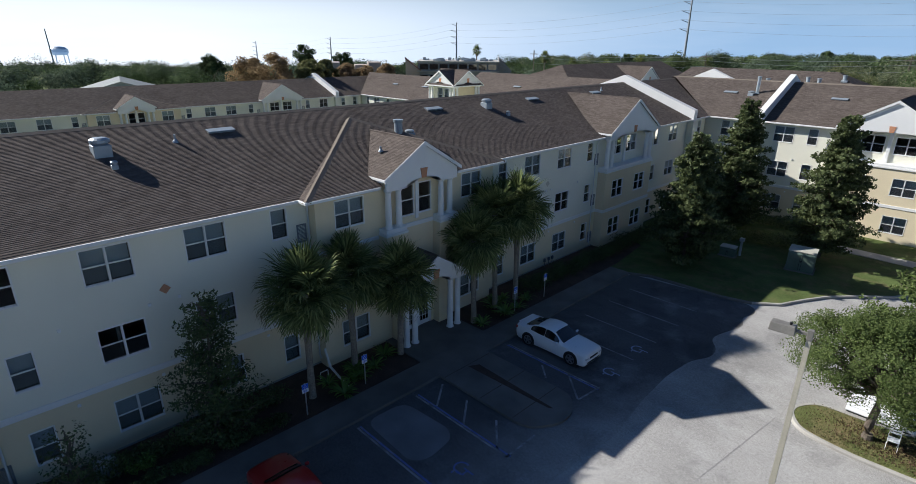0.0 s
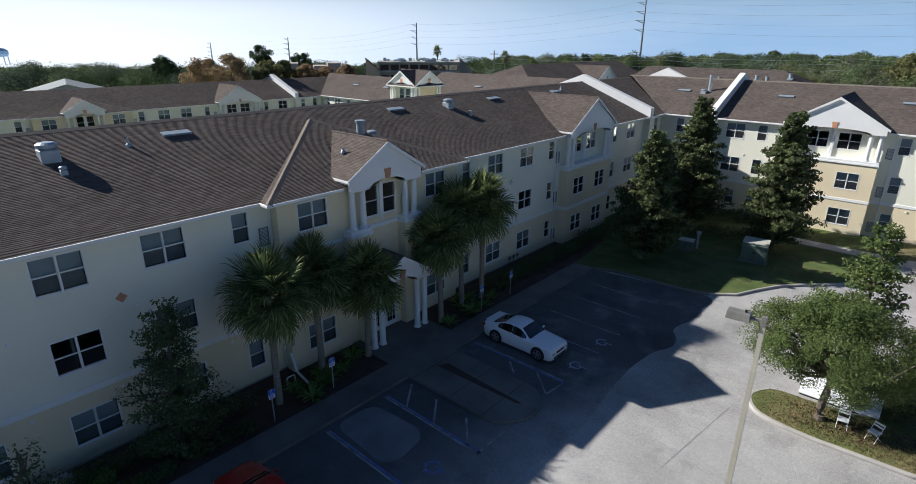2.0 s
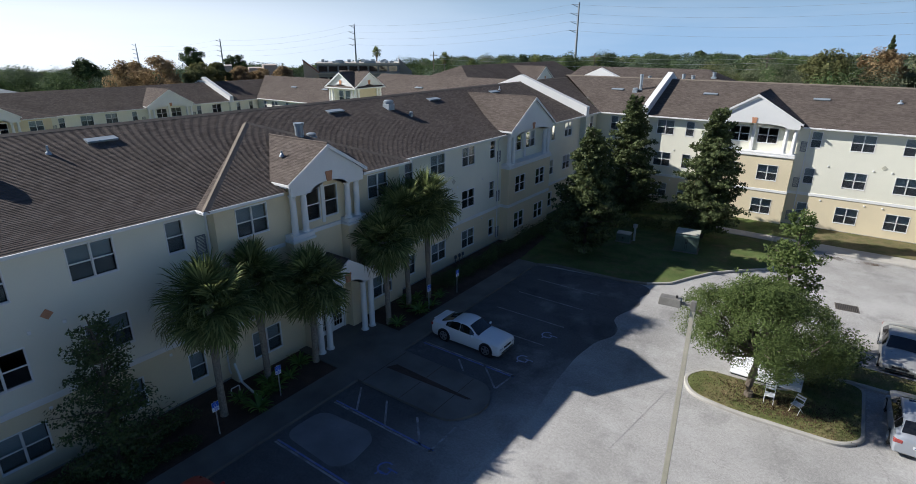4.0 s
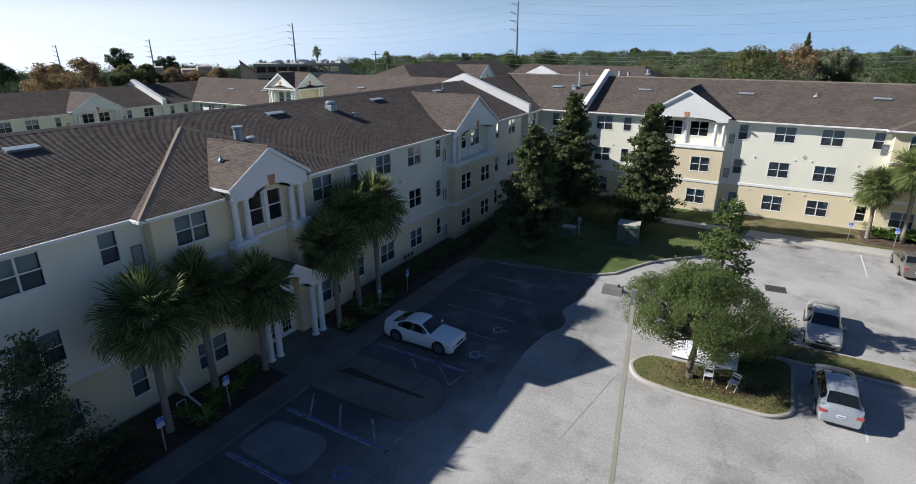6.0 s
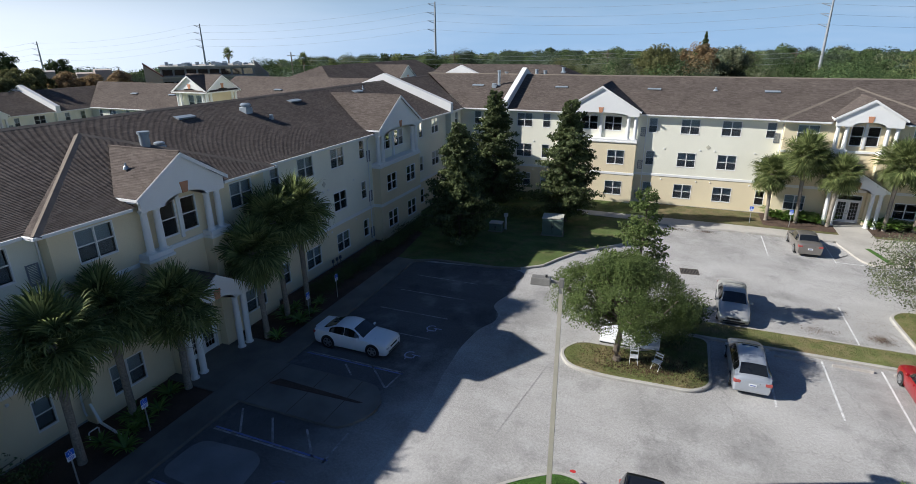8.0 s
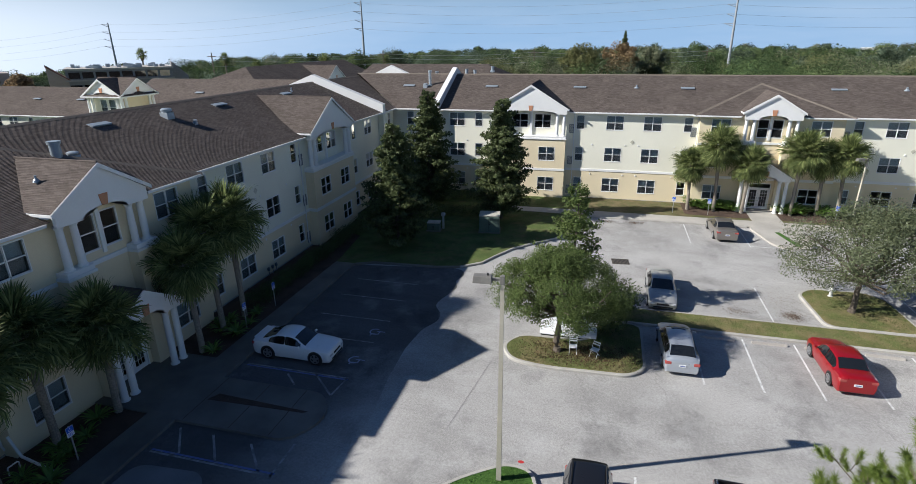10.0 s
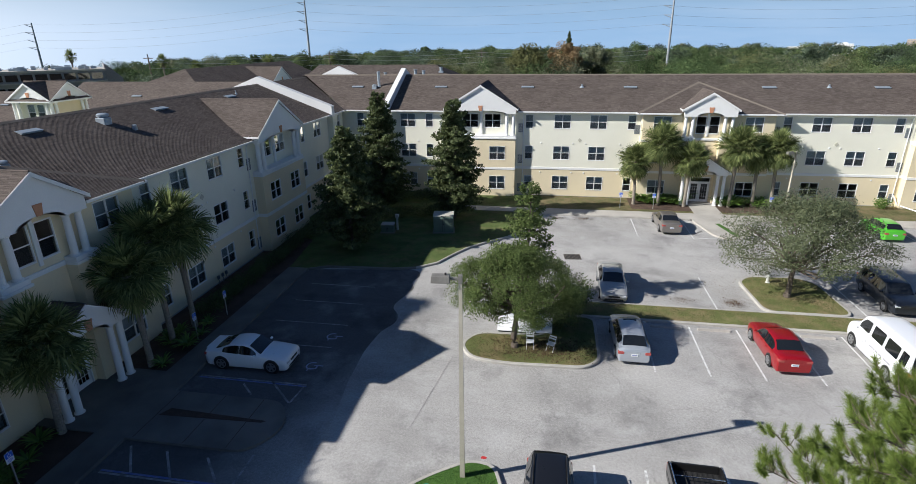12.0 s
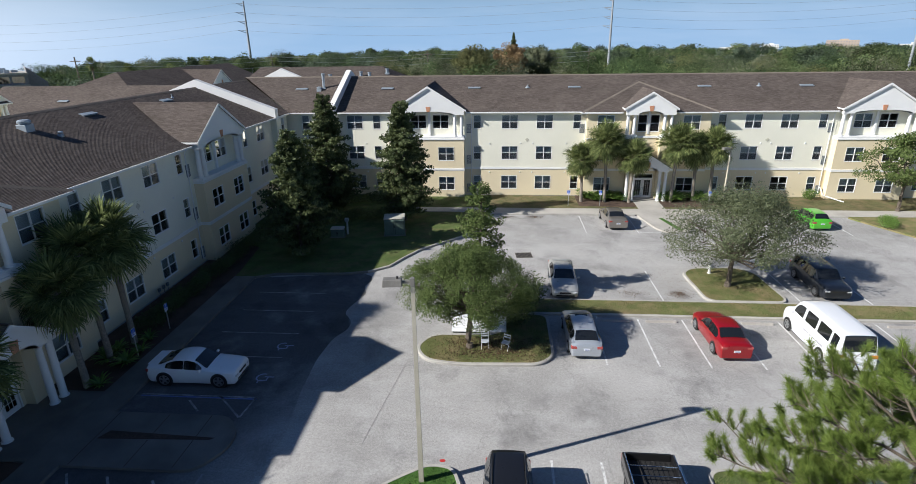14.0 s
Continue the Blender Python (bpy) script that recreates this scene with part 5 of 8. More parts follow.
magnolia(2.6, -5.6, 3.6, 0.9, 9, "thin young tree in the shaded bed", 9, L_SHRUB, 0.11, "young_tree", 0.8, 0.6)


def hedge(x0, y0, x1, y1, h, w, seed, label, leaf=None, per=260, size=0.10):
    rng = np.random.default_rng(seed)
    ln = math.hypot(x1 - x0, y1 - y0)
    k = max(2, int(ln / 0.55))
    cs = [(x0 + (x1 - x0) * (i + rng.random()) / k + rng.normal() * 0.12, y0 + (y1 - y0) * (i + rng.random()) / k, 0.1 + h * rng.uniform(0.35, 0.75)) for i in range(k) for _ in (0, 1)]
    pts = in_clumps(cs, [w * rng.uniform(0.45, 0.7) for _ in cs], per, rng, h / w * 0.8)
    pts = pts[pts[:, 2] > 0.06]
    ob = piece("hedge", leaf_mesh("hedge", pts, size, leaf or L_SHRUB, rng), None)
    return tagged(ob, label, "hedge", kind="stuff")


hedge(1.6, -9, 1.7, 2.5, 0.85, 0.9, 1, "dark clipped hedge along the shaded wall")
hedge(3.0, -9, 3.1, 1.8, 0.5, 0.7, 2, "low shrubs beside the footway")
hedge(2.0, 19.8, 2.2, 31.0, 0.9, 1.3, 3, "dark hedge along the shaded wall", per=300)
hedge(2.2, 31.0, 2.2, 47.0, 1.0, 1.6, 4, "dark hedge in the corner of the buildings", per=260)
hedge(4.0, 46.6, 11.5, 48.6, 1.0, 1.3, 5, "dark shrubs along the corner wall", per=240)
hedge(5.0, 40.5, 12.0, 43.0, 1.1, 1.5, 6, "dense dark shrubs under the magnolias", per=260)
hedge(24.0, 21.5, 25.4, 25.3, 2.0, 1.5, 7, "tall dark shrub behind the oak", per=420, size=0.13)
hedge(57.2, 41.0, 58.6, 43.4, 0.8, 1.2, 8, "pale flowering shrub at the end of the stalls", L_BED)
hedge(55.0, 50.4, 55.6, 50.6, 1.0, 1.1, 9, "bright green round shrub by the downpipe", L_BED, 400)


hedge(1.9, -4.1, 2.2, -3.3, 0.7, 0.6, 10, "pale green shrub among the dark bushes", L_BED, 160)


def strap_plant(x, y, seed, s=1.0, label="bright green strap-leaved plant in the mulch"):
    """A clump of arching strap leaves."""
    rng = np.random.default_rng(seed)
    v, f = [], []
    for i in range(44):
        az, ln = rng.uniform(0, 6.28), s * rng.uniform(0.6, 1.15)
        d, q = Vector((math.cos(az), math.sin(az), 0)), Vector((-math.sin(az), math.cos(az), 0))
        lift = rng.uniform(0.5, 1.25)
        k = len(v)
        for j in range(5):
            t = j / 4
            p = d * ln * t * 0.8 + Vector((0, 0, ln * lift * (t - 0.62 * t * t)))
            wd = 0.05 * s * math.sin(math.pi * (0.15 + 0.85 * t)) + 0.004
            v += [tuple(p - q * wd), tuple(p + q * wd)]
        for j in range(4):
            f.append((k + 2 * j, k + 2 * j + 1, k + 2 * j + 3, k + 2 * j + 2))
    ob = piece("strap_plant", raw_mesh("strap_plant", v, f, L_BED), None, pose(x, y, 0.12))
    return tagged(ob, label, "plant", "strap-leaved plants")


rp = random.Random(11)
for x0, x1, y0, y1, k in ((32.2, 36.8, 49.4, 51.0, 17), (40.0, 45.6, 49.5, 51.0, 17)):
    for i in range(k):
        strap_plant(rp.uniform(x0, x1), rp.uniform(y0, y1), 100 + i, rp.uniform(1.3, 1.9))
for i in range(14):
    strap_plant(rp.uniform(1.6, 3.3), rp.choice((rp.uniform(4.6, 8.8), rp.uniform(14.6, 20.5))), 200 + i, rp.uniform(0.7, 1.1), "shaded strap-leaved plant in the bed")


def pine(x, y, height, seed, label):
    """A slash pine: whorled branches that end in brush-like tufts of long needles."""
    rng = np.random.default_rng(seed)
    t = thing("pine_tree", label, "tree", pose(x, y, 0.1))
    bm = bmesh.new()
    limb(bm, (0, 0, -0.1), (0.1, 0, height * 0.96), 0.2, 0.03, rng, 8, 0.03)
    tufts = []
    z = 3.2
    while z < height - 0.2:
        f = (z - 3.2) / (height - 3.2)
        r = 4.7 * (1 - f) ** 0.8 + 0.35
        k = 7 if f < 0.7 else 5
        off = rng.uniform(0, 6.28)
        for i in range(k):
            th = off + 2 * math.pi * i / k + rng.normal() * 0.25
            ln = r * rng.uniform(0.7, 1.12)
            d = Vector((math.cos(th), math.sin(th), 0))
            root = Vector((0, 0, z))
            tip = root + d * ln + Vector((0, 0, (0.12 + 0.35 * f) * ln + 0.25))
            limb(bm, root, tip, 0.045, 0.014, rng, 4, 0.12)
            tufts.append((tip, (d * 0.7 + Vector((0, 0, 0.8))).normalized()))
            for j in range(int(6 + ln * 7)):
                q = rng.uniform(0.3, 0.97)
                b = root.lerp(tip, q)
                sd = Vector((-d.y, d.x, 0)) * rng.choice((-1, 1))
                e = b + sd * rng.uniform(0.3, 0.95) * (1.2 - q * 0.55) + d * rng.uniform(0.1, 0.5) + Vector((0, 0, rng.uniform(0.05, 0.4)))
                add_path(bm, [b, b.lerp(e, 0.5) - Vector((0, 0, 0.04)), e], [0.014, 0.011, 0.008], 4)
                tufts.append((e, ((e - b).normalized() * 0.8 + Vector((0, 0, 0.7))).normalized()))
        z += 0.78 + 0.2 * rng.random()
    tufts.append((Vector((0.1, 0, height)), Vector((0, 0, 1))))
    part("trunk", bm, M_BARK, t)
    v, fs = [], []
    for c, ax in tufts:
        big = rng.uniform(0.8, 1.15)
        n = 260
        w = rng.normal(size=(n, 3))
        w /= np.linalg.norm(w, axis=1)[:, None]
        x = np.array(ax)
        d = x * rng.uniform(0.35, 1.25, n)[:, None] + w * 0.75
        d /= np.linalg.norm(d, axis=1)[:, None]
        p = np.array(c) - x * rng.uniform(-0.05, 0.36, n)[:, None]
        q = np.cross(d, rng.normal(size=(n, 3)))
        q *= 0.0058 / np.linalg.norm(q, axis=1)[:, None]
        e = p + d * (big * rng.uniform(0.19, 0.32, n))[:, None] - np.array((0, 0, 0.02))
        k = len(v)
        v += [tuple(row) for row in np.stack([p - q, p + q, e], 1).reshape(-1, 3)]
        fs += [(k + 3 * i, k + 3 * i + 1, k + 3 * i + 2) for i in range(n)]
    piece("needles", raw_mesh("needles", v, fs, L_PINE), t)
    return t


pine(33.4, 4.3, 8.9, 3, "bushy green slash pine close beside the car park")

# grass blades on the nearest islands and sunlit lawn


def inside(ring, x, y):
    """Whether a point lies within an outline."""
    c = False
    for (x0, y0), (x1, y1) in zip(ring, ring[-1:] + ring[:-1]):
        if (y0 > y) != (y1 > y) and x < (x1 - x0) * (y - y0) / (y1 - y0) + x0:
            c = not c
    return c


def blades(rings, mat, seed, label, h=0.07):
    """Blades of grass strewn over islands, each given by its outline and their number."""
    rng = np.random.default_rng(seed)
    v, f = [], []
    for ring, k in rings:
        ring = inset(ring, 0.2)
        xs, ys = [p[0] for p in ring], [p[1] for p in ring]
        for i in range(k):
            x, y = rng.uniform(min(xs), max(xs)), rng.uniform(min(ys), min(max(ys), 32))
            if x > 48 or not inside(ring, x, y):
                continue
            p = Vector((x, y, 0.125))
            th, ln = rng.uniform(0, 6.28), h * rng.uniform(0.5, 1.4)
            d = Vector((math.cos(th), math.sin(th), 0))
            q = len(v)
            v += [tuple(p - d * 0.014), tuple(p + d * 0.014), tuple(p + Vector((rng.normal() * 0.035, rng.normal() * 0.035, ln)))]
            f.append((q, q + 1, q + 2))
    ob = piece("grass", raw_mesh("grass", v, f, mat), None)
    return tagged(ob, label, "grass", kind="stuff")


L_BLADE = leafy("grass_blades", (0.13, 0.155, 0.055), (0.30, 0.30, 0.13), 0.6, 0.3, 0.2)
L_BLADE2 = leafy("lush_blades", (0.06, 0.14, 0.025), (0.14, 0.26, 0.05), 0.6, 0.3, 0.2)
L_LITTER = leafy("leaf_litter", (0.07, 0.045, 0.03), (0.18, 0.115, 0.07), 0.8, 0.1, 0.2)
blades([(isl, 16000), (strip, 22000), (isl2, 9000)], L_BLADE, 1, "dry grass blades on the islands")
blades([(isl3, 12000)], L_BLADE2, 2, "lush grass blades round the lamp post")
blades([(isl4, 12000)], L_BLADE, 3, "grass blades under the pine")
rl = np.random.default_rng(4)
pts = np.stack([rl.normal(22.8, 1.6, 2600), rl.normal(19.3, 0.75, 2600), rl.uniform(0.14, 0.17, 2600)], 1)
pts = pts[(pts[:, 0] > 19) & (pts[:, 0] < 25.9) & (pts[:, 1] > 18) & (pts[:, 1] < 20.6)]
tagged(piece("leaf_litter", leaf_mesh("leaf_litter", pts, 0.09, L_LITTER, rl, 6.0), None), "brown fallen leaves on the island", "leaves", kind="stuff")


# swept-up leaves and twigs on the asphalt
def debris(x, y, w, d, n, seed, label):
    n *= 2
    rng = np.random.default_rng(seed)
    q = np.stack([rng.normal(x, w, n), rng.normal(y, d, n), rng.uniform(0.008, 0.03, n)], 1)
    tagged(piece("leaf_debris", leaf_mesh("leaf_debris", q, 0.055, L_LITTER, rng, 8.0, normals=np.tile((0.0, 0.0, 1.0), (n, 1)), loose=0.3), None), label, "leaves", kind="stuff")


for i, (x, y, w, d, n) in enumerate(((23.9, 43.7, 0.5, 0.25, 260), (26.4, 43.9, 0.5, 0.2, 260), (35.2, 27.0, 0.35, 0.3, 420), (32.0, 27.0, 0.5, 0.3, 160), (34.9, 29.2, 0.8, 1.2, 260), (58.5, 43.2, 0.8, 0.6, 200))):
    debris(x, y, w, d, n, 70 + i, "brown leaf debris lying on the asphalt")

# ---- cars ----


def car_paint(name, color, metal=0.3, rough=0.28):
    m = material(name, color, rough, metal, 0.5)
    t, n, l, b = nodes_of(m)
    b.inputs["Coat Weight"].default_value = 0.7
    b.inputs["Coat Roughness"].default_value = 0.06
    d = noise_tex(m, 3.0, 4)
    r = n.new("ShaderNodeMapRange")
    r.inputs[3].default_value, r.inputs[4].default_value = rough * 0.75, rough * 1.5
    l.new(d.outputs[0], r.inputs[0])
    l.new(r.outputs[0], b.inputs["Roughness"])
    return m


M_TYRE = surface("tyre_rubber", (0.022, 0.022, 0.022), 0.85, 3, 30)
M_RIM = material("alloy_rim", (0.55, 0.56, 0.57), 0.3, 0.9)
M_DARKRIM = material("dark_rim", (0.38, 0.38, 0.40), 0.3, 0.8)
M_BLACK = material("black_plastic", (0.02, 0.02, 0.02), 0.6)
M_CHROME = material("chrome", (0.75, 0.75, 0.76), 0.12, 1.0)
M_LAMP = material("headlamp", (0.75, 0.77, 0.80), 0.08, 0.3)
M_TAIL = material("tail_lamp", (0.42, 0.09, 0.08), 0.12, 0.2)
M_AMBER = material("amber_lamp", (0.65, 0.22, 0.03), 0.2)
M_PLATE = material("plate", (0.72, 0.74, 0.74), 0.5)
M_CARGLASS = material("car_glass", (0.012, 0.014, 0.016), 0.04, 0.0, 0.9)

# station: share of length, bottom, shoulder height, shoulder share of width, top height, top share of width, what follows
SEDAN = [(0.0, 0.30, 0.56, 0.74, 0.62, 0.62, "b"), (0.015, 0.23, 0.65, 0.87, 0.71, 0.74, "b"), (0.05, 0.19, 0.72, 0.95, 0.79, 0.80, "b"), (0.12, 0.17, 0.79, 0.99, 0.86, 0.83, "b"), (0.20, 0.17, 0.84, 1.0, 0.91, 0.85, "b"),
         (0.285, 0.17, 0.88, 1.0, 0.96, 0.82, "ws"), (0.435, 0.17, 0.90, 1.0, 1.38, 0.71, "g"), (0.52, 0.17, 0.91, 1.0, 1.45, 0.72, "g"), (0.61, 0.17, 0.92, 1.0, 1.44, 0.72, "g"),
         (0.715, 0.17, 0.95, 1.0, 1.39, 0.71, "rw"), (0.845, 0.18, 0.98, 0.995, 1.09, 0.81, "b"), (0.92, 0.19, 0.99, 0.985, 1.085, 0.82, "b"), (0.96, 0.20, 0.98, 0.965, 1.07, 0.80, "b"), (0.985, 0.22, 0.96, 0.94, 1.04, 0.78, "b"), (1.0, 0.28, 0.89, 0.90, 0.96, 0.74, "b")]
MUSCLE = [(0.0, 0.30, 0.62, 0.80, 0.70, 0.68, "b"), (0.012, 0.22, 0.72, 0.91, 0.80, 0.78, "b"), (0.05, 0.18, 0.78, 0.97, 0.86, 0.83, "b"), (0.13, 0.17, 0.82, 1.0, 0.905, 0.85, "b"), (0.22, 0.17, 0.86, 1.0, 0.935, 0.86, "b"),
          (0.315, 0.17, 0.90, 0.99, 0.97, 0.82, "ws"), (0.455, 0.17, 0.93, 0.98, 1.36, 0.70, "g"), (0.53, 0.17, 0.94, 0.98, 1.43, 0.71, "g"), (0.61, 0.17, 0.95, 0.98, 1.42, 0.70, "g"),
          (0.70, 0.17, 0.98, 1.0, 1.34, 0.67, "rw"), (0.875, 0.18, 1.01, 1.0, 1.08, 0.76, "b"), (0.94, 0.20, 1.01, 0.985, 1.085, 0.80, "b"), (0.975, 0.22, 0.99, 0.95, 1.07, 0.78, "b"), (0.99, 0.25, 0.95, 0.91, 1.02, 0.75, "b"), (1.0, 0.30, 0.87, 0.86, 0.94, 0.70, "b")]
HATCH = [(0.0, 0.30, 0.60, 0.76, 0.66, 0.64, "b"), (0.02, 0.22, 0.68, 0.89, 0.75, 0.76, "b"), (0.07, 0.18, 0.78, 0.97, 0.86, 0.82, "b"), (0.18, 0.17, 0.88, 1.0, 0.96, 0.84, "b"),
         (0.245, 0.17, 0.91, 1.0, 1.0, 0.80, "ws"), (0.42, 0.17, 0.95, 1.0, 1.42, 0.68, "g"), (0.57, 0.17, 0.97, 1.0, 1.47, 0.69, "g"),
         (0.83, 0.17, 1.00, 0.99, 1.40, 0.66, "rw"), (0.945, 0.19, 1.01, 0.96, 1.06, 0.76, "b"), (0.972, 0.21, 0.96, 0.935, 1.00, 0.77, "b"), (0.99, 0.24, 0.87, 0.90, 0.92, 0.74, "b"), (1.0, 0.30, 0.74, 0.85, 0.79, 0.68, "b")]
SUV = [(0.0, 0.36, 0.80, 0.82, 0.88, 0.70, "b"), (0.02, 0.28, 0.90, 0.92, 0.98, 0.80, "b"), (0.08, 0.24, 0.98, 0.97, 1.06, 0.84, "b"), (0.20, 0.24, 1.03, 1.0, 1.11, 0.86, "b"),
       (0.26, 0.24, 1.06, 1.0, 1.14, 0.82, "ws"), (0.38, 0.24, 1.08, 1.0, 1.68, 0.72, "g"), (0.55, 0.24, 1.09, 1.0, 1.74, 0.74, "g"),
       (0.77, 0.24, 1.10, 1.0, 1.73, 0.73, "g"), (0.92, 0.25, 1.11, 0.98, 1.69, 0.70, "rw"), (0.985, 0.28, 1.05, 0.94, 1.14, 0.82, "b"), (1.0, 0.38, 0.80, 0.90, 0.86, 0.80, "b")]
VAN = [(0.0, 0.36, 0.80, 0.86, 0.90, 0.76, "b"), (0.015, 0.28, 0.94, 0.95, 1.02, 0.84, "b"), (0.05, 0.25, 1.04, 0.98, 1.13, 0.88, "b"), (0.13, 0.25, 1.10, 1.0, 1.22, 0.89, "ws"),
       (0.25, 0.25, 1.15, 1.0, 1.95, 0.78, "g"), (0.40, 0.25, 1.15, 1.0, 2.03, 0.80, "g"), (0.63, 0.25, 1.15, 1.0, 2.04, 0.80, "g"),
       (0.86, 0.25, 1.15, 1.0, 2.03, 0.80, "p"), (0.96, 0.25, 1.15, 0.99, 2.00, 0.79, "rw"), (0.985, 0.26, 1.13, 0.97, 1.20, 0.88, "b"), (1.0, 0.34, 0.90, 0.93, 0.96, 0.86, "b")]
# side windows of each body: stretches of the length between the pillars
DOORS = {"sedan": ((0.30, 0.556), (0.561, 0.80)), "muscle": ((0.335, 0.566), (0.571, 0.775)), "hatch": ((0.265, 0.563), (0.568, 0.765), (0.772, 0.885)), "suv": ((0.295, 0.543), (0.555, 0.755), (0.775, 0.905)), "van": ((0.165, 0.36), (0.40, 0.585), (0.62, 0.81), (0.84, 0.93))}


def eased(st, k=4):
    """The stations with smooth steps between them: slopes limited so that nothing overshoots."""
    xs = [q[0] for q in st]
    out = []
    for i in range(len(st) - 1):
        h = xs[i + 1] - xs[i]
        for j in range(k):
            t = j / k
            row = [xs[i] + h * t]
            for c in range(1, 6):
                v = [q[c] for q in st]
                d = [(v[m + 1] - v[m]) / (xs[m + 1] - xs[m]) for m in range(len(st) - 1)]

                def slope(m):
                    if m in (0, len(st) - 1):
                        return d[0] if m == 0 else d[-1]
                    p, q = d[m - 1], d[m]
                    return 0.0 if p * q <= 0 else 2 * p * q / (p + q)

                m0, m1 = slope(i) * h, slope(i + 1) * h
                row.append((2 * t ** 3 - 3 * t ** 2 + 1) * v[i] + (t ** 3 - 2 * t ** 2 + t) * m0 + (3 * t ** 2 - 2 * t ** 3) * v[i + 1] + (t ** 3 - t ** 2) * m1)
            out.append((*row, st[i][6], i))
    out.append((*st[-1], len(st) - 1))
    return out


def hull(L, W, H, st):
    """Cross-sections of the body, from nose to tail."""
    k = H / max(s[4] for s in st)
    rows = []
    for f, zb, zs, ws, zt, wt, tag, i in eased(st):
        x, h = L / 2 - f * L, W / 2
        zb, zs, zt = zb * k, zs * k, zt * k
        d = zs - zb
        r = [(h * ws * 0.92, zb), (h * ws * 0.985, zb + d * 0.22), (h * ws * 1.0, zb + d * 0.50), (h * ws * 0.985, zb + d * 0.82), (h * ws * 0.945, zs), (h * wt, zt - 0.03), (h * wt * 0.93, zt), (h * wt * 0.6, zt + 0.022), (h * wt * 0.2, zt + 0.032)]
        rows.append(([Vector((x, -y, z)) for y, z in r] + [Vector((x, y, z)) for y, z in reversed(r)], tag, i))
    return rows


